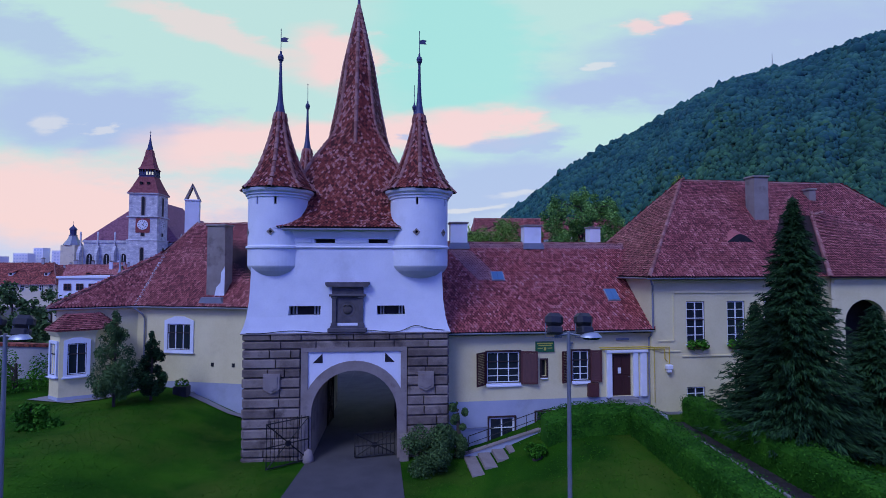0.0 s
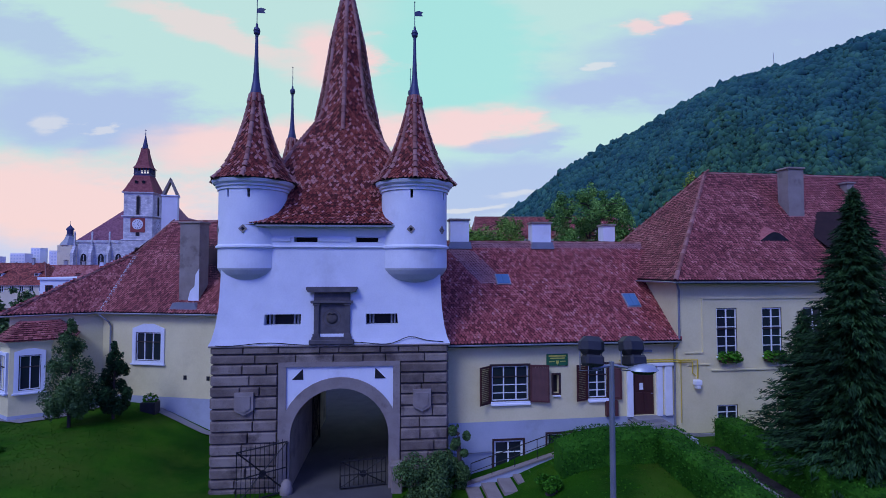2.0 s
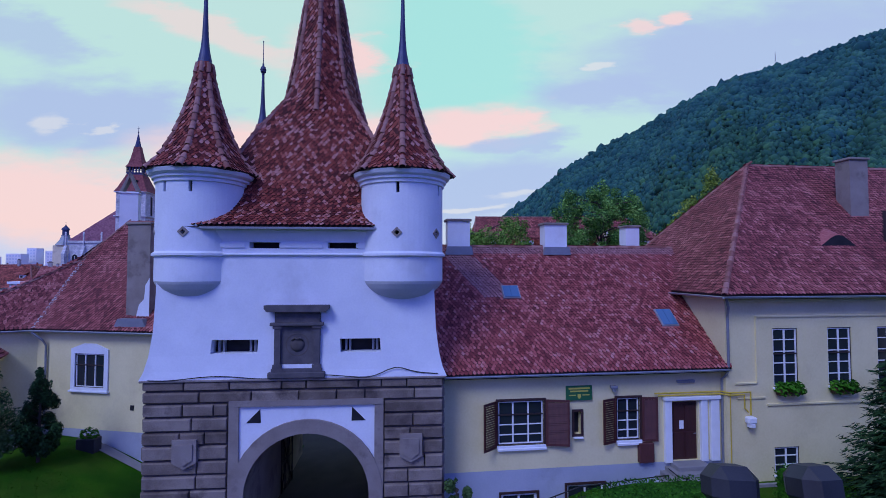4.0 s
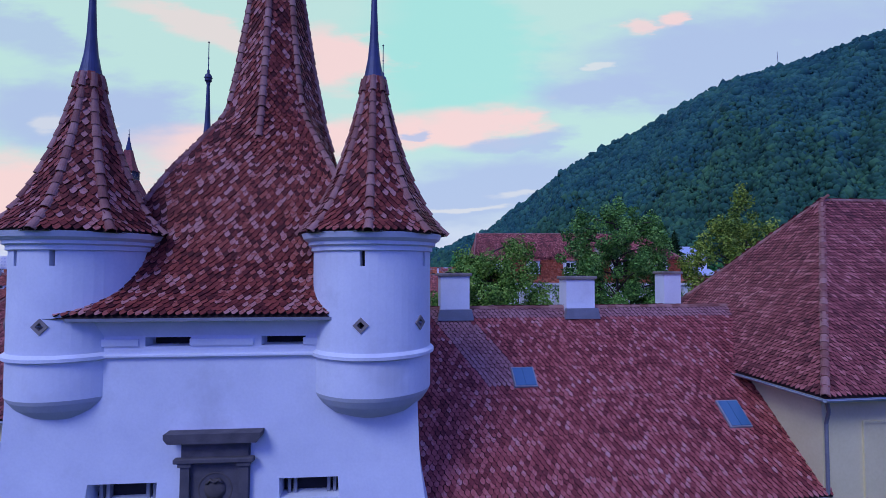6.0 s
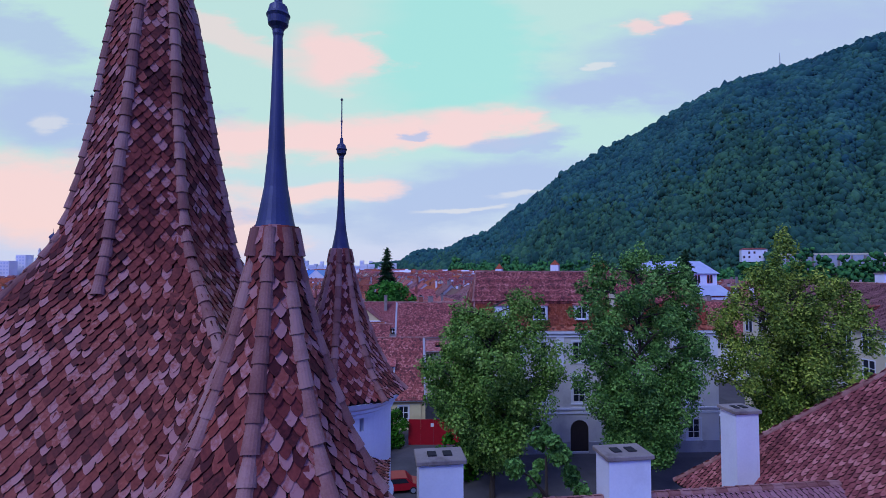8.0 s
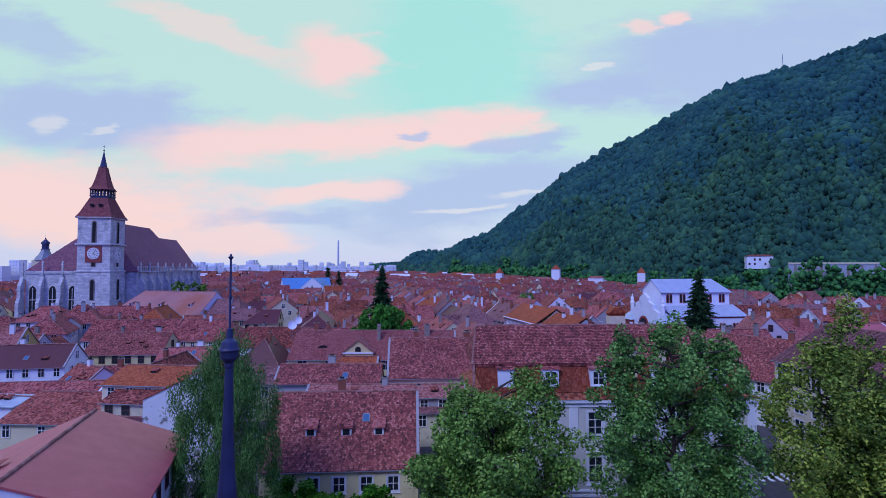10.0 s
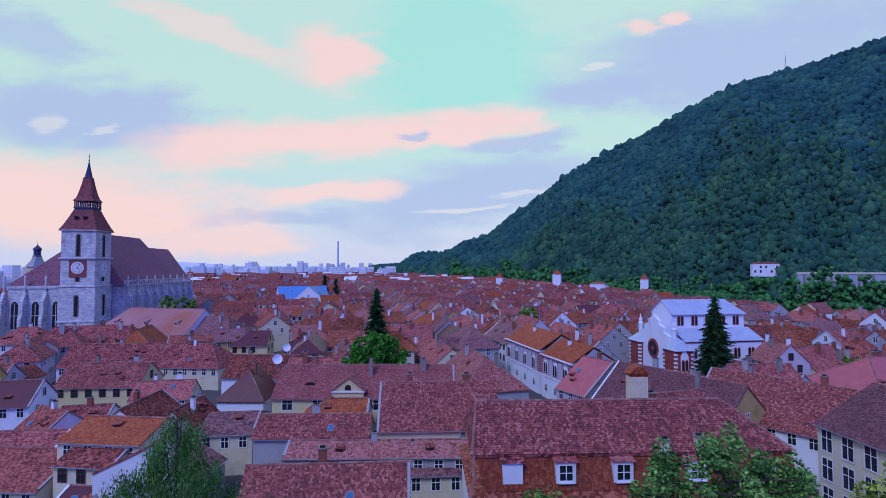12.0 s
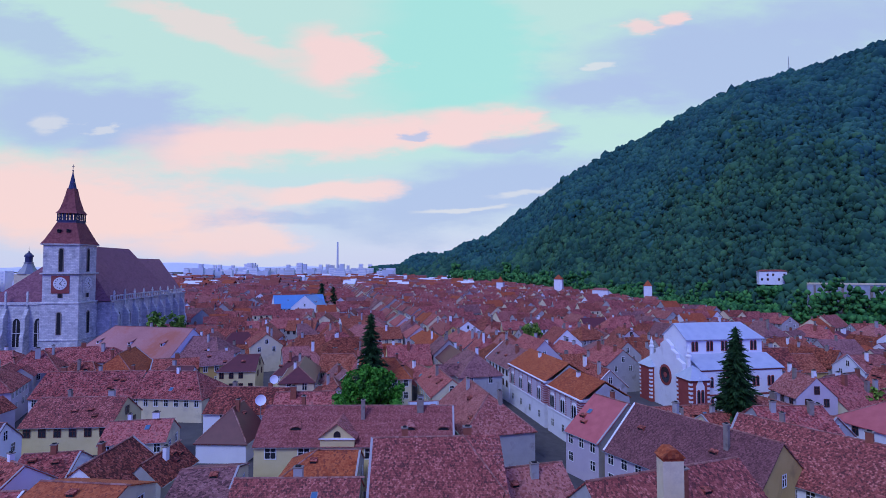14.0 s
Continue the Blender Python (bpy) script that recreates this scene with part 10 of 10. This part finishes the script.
iron_gate(2.2, 2.3, G @ pose(-1.85, -0.25, 0.42, 0, 0, 214), "open black wrought-iron gate leaf")
iron_gate(2.1, 1.3, G @ pose(0.55, -0.2, 0.42, 0, 0, 10), "low black wrought-iron gate leaf")
iron_gate(1.6, 3.0, G @ pose(2.7, 5.5, 0.3, 0, 0, 95), "open tall iron gate leaf in the tunnel")
iron_gate(1.6, 3.0, G @ pose(-1.7, 5.5, 0.3, 0, 0, 85), "open tall iron gate leaf in the tunnel")
solo("gate_pier", Shape().box(-0.25, 0.25, -0.25, 0.25, 0.2, 1.55, c=0.04).box(-0.3, 0.3, -0.3, 0.3, 1.55, 1.68, c=0.03), [STONE_TRIM], "pale stone pier beside the arch", "pier", G @ pose(3.15, -0.45, 0))
solo("guard_stone", Shape().lathe([(0.28, 0.2), (0.3, 0.6), (0.2, 0.95), (0.05, 1.05)], 10), [STONE_TRIM], "rounded guard stone at the arch foot", "guard stone", G @ pose(-1.85, -0.3, 0), smooth=True)
pl = thing("planter", "dark tub with a small shrub by the wall", "planter", pose(-17.3, 32.9, 2.15))
part("tub", Shape().box(-0.45, 0.45, -0.3, 0.3, -0.2, 0.55, c=0.03), BLACK_PLASTIC, pl)
part("plant", leaf_cloud([(0, 0, 0.7)], [(0.45, 0.3, 0.35)], 200, 0.1, 5), LEAF_HEDGE, pl)
for i, u in enumerate((14.85, 17.5, 20.0)):
    solo("window_flowers", leaf_cloud([(u - 0.3, 0.22, 5.8), (u + 0.25, 0.2, 5.85)], [(0.35, 0.18, 0.2)] * 2, 260, 0.09, 60 + i), [LEAF_HEDGE], "green trailing plants in a window box", "plant", WING, "window plants")
draped("apron", [(-11.0, 31.8), (-14.0, 32.4), (-17.0, 33.0), (-20.0, 33.3), (-21.0, 30.8), (-22.4, 29.8), (-25.6, 30.6)], [(-11.0, 32.4), (-14.0, 33.0), (-17.0, 33.7), (-21.0, 34.4), (-22.0, 31.6), (-23.0, 31.2), (-25.0, 31.6)], PAVING, "pale concrete strip at the wall foot", lift=0.06, category="paving")
gw = thing("garden_wall", "pale rendered garden wall with a dark coping", "wall", pose(-27.5, 38.0, 0, 0, 0, 172))
part("wall", Shape().box(0, 34, -0.15, 0.15, 0, 4.4), W_GREY, gw)
part("coping", Shape().prism([(0, 4.4), (34, 4.4), (34, 4.62), (0, 4.62)], -0.3, 0.3), R_BROWN, gw)


def car(x, y, yaw, paint, label):
    c = thing("car", label, "car", pose(x, y, -0.5, 0, 0, yaw), "parked cars")
    prof = [(-2.0, 0.35), (2.0, 0.35), (2.05, 0.7), (1.3, 0.88), (0.75, 1.38), (-1.1, 1.42), (-1.75, 0.95), (-2.05, 0.85)]
    part("body", Shape().prism(prof, -0.82, 0.82), paint, c)
    part("windscreen", Shape().prism([(1.2, 0.93), (0.74, 1.34), (0.70, 1.34), (1.14, 0.92)], -0.7, 0.7).prism([(-1.05, 0.95), (0.95, 0.95), (0.66, 1.32), (-0.95, 1.34)], -0.835, 0.835), GLASS, c)
    for wx in (-1.25, 1.3):
        for wy_ in (-0.78, 0.78):
            w = part("wheel", Shape().lathe([(0.31, -0.1), (0.31, 0.1)], 16), BLACK_PLASTIC, c, "", pose(wx, wy_, 0.31, 90, 0, 0))
            part("rim", Shape().lathe([(0.2, -0.11), (0.2, 0.11)], 12), ZINC, w)
    for wy_ in (-0.6, 0.6):
        part("headlight", Shape().box(1.98, 2.06, wy_ - 0.15, wy_ + 0.15, 0.62, 0.75), WHITE_PAINT, c)


car(32.7, 73.5, 160, RED_PAINT, "parked dark red car in the side street")
car(-2.8, 63.2, 10, RED_PAINT, "parked red car behind the gate")
car(4.2, 67.8, 5, WHITE_PAINT, "parked white car under the lime tree")
fn = thing("red_fence", "solid bright red fence panel across the yard", "fence", pose(-2.6, 74.2, -0.5))
for i in range(5):
    part("panel", Shape().box(1.35 * i, 1.35 * i + 1.33, 0, 0.06, 0, 2.7), RED_PAINT, fn)
part("sign_plate", Shape().box(2.4, 2.75, -0.03, -0.005, 1.9, 2.3), WHITE_PAINT, fn)
fw = thing("fire_wall", "weathered white party wall with flaking plaster", "wall", pose(-32.6, 84.0, 0))
FLAKE = surface("flaking_white_plaster", [(0.60, 0.61, 0.66), (0.74, 0.75, 0.78)], scale=0.5, bump=0.2, stain=(0.24, 0.23, 0.22), stain_scale=0.55, stain_at=(0.6, 0.64))
part("wall", Shape().prism([(0, -0.6), (7.6, -0.6), (7.6, 12.3), (0, 8.7)], 0, 0.5), FLAKE, fw)
part("coping", Shape().prism([(0, 8.7), (7.6, 12.3), (7.6, 12.5), (0, 8.9)], -0.1, 0.6), R_BROWN, fw)
z = thing("crossing", "white painted zebra crossing on the side street", "crossing", pose(35.6, 84.1, -0.45), kind="structure")
for i in range(7):
    part("stripe", Shape().box(1.1 * i, 1.1 * i + 0.5, 0, 2.6, 0.0, 0.012), WHITE_PAINT, z)
sg_ = thing("road_sign", "blue square road sign on a thin post", "road sign", pose(31.9, 74.0, -0.5))
part("post", Shape().lathe([(0.03, 0), (0.03, 2.9)], 8), LAMP_GREY, sg_)
part("plate", Shape().box(-0.35, 0.35, -0.05, -0.02, 2.1, 2.8), surface("road_sign_blue", [(0.02, 0.06, 0.3), (0.03, 0.08, 0.35)], scale=2, rough=0.4, bump=0), sg_)
part("letter", Shape().box(-0.12, -0.04, -0.06, -0.052, 2.22, 2.68).box(-0.04, 0.13, -0.06, -0.052, 2.60, 2.68).box(-0.04, 0.13, -0.06, -0.052, 2.42, 2.50).box(0.07, 0.15, -0.06, -0.052, 2.44, 2.66), WHITE_PAINT, sg_)
for x, y, zz, r in ((-33.5, 147.2, 11.0, 0.9), (-28.5, 126.0, 12.3, 0.9)):
    d = thing("satellite_dish", "pale satellite dish on a roof pole", "satellite dish", pose(x, y, zz))
    part("dish", Shape().lathe([(0.02, 0.0), (r * 0.6, 0.1), (r, 0.32), (r, 0.34), (r * 0.6, 0.13), (0.02, 0.03)], 20, caps=False), W_WHITE, d, "", pose(0, 0, 0, 70, 0, 25))
    part("pole", Shape().tube([(0, 0.1, 0), (0, 0.15, -3)], 0.06, 6), LAMP_GREY, d)
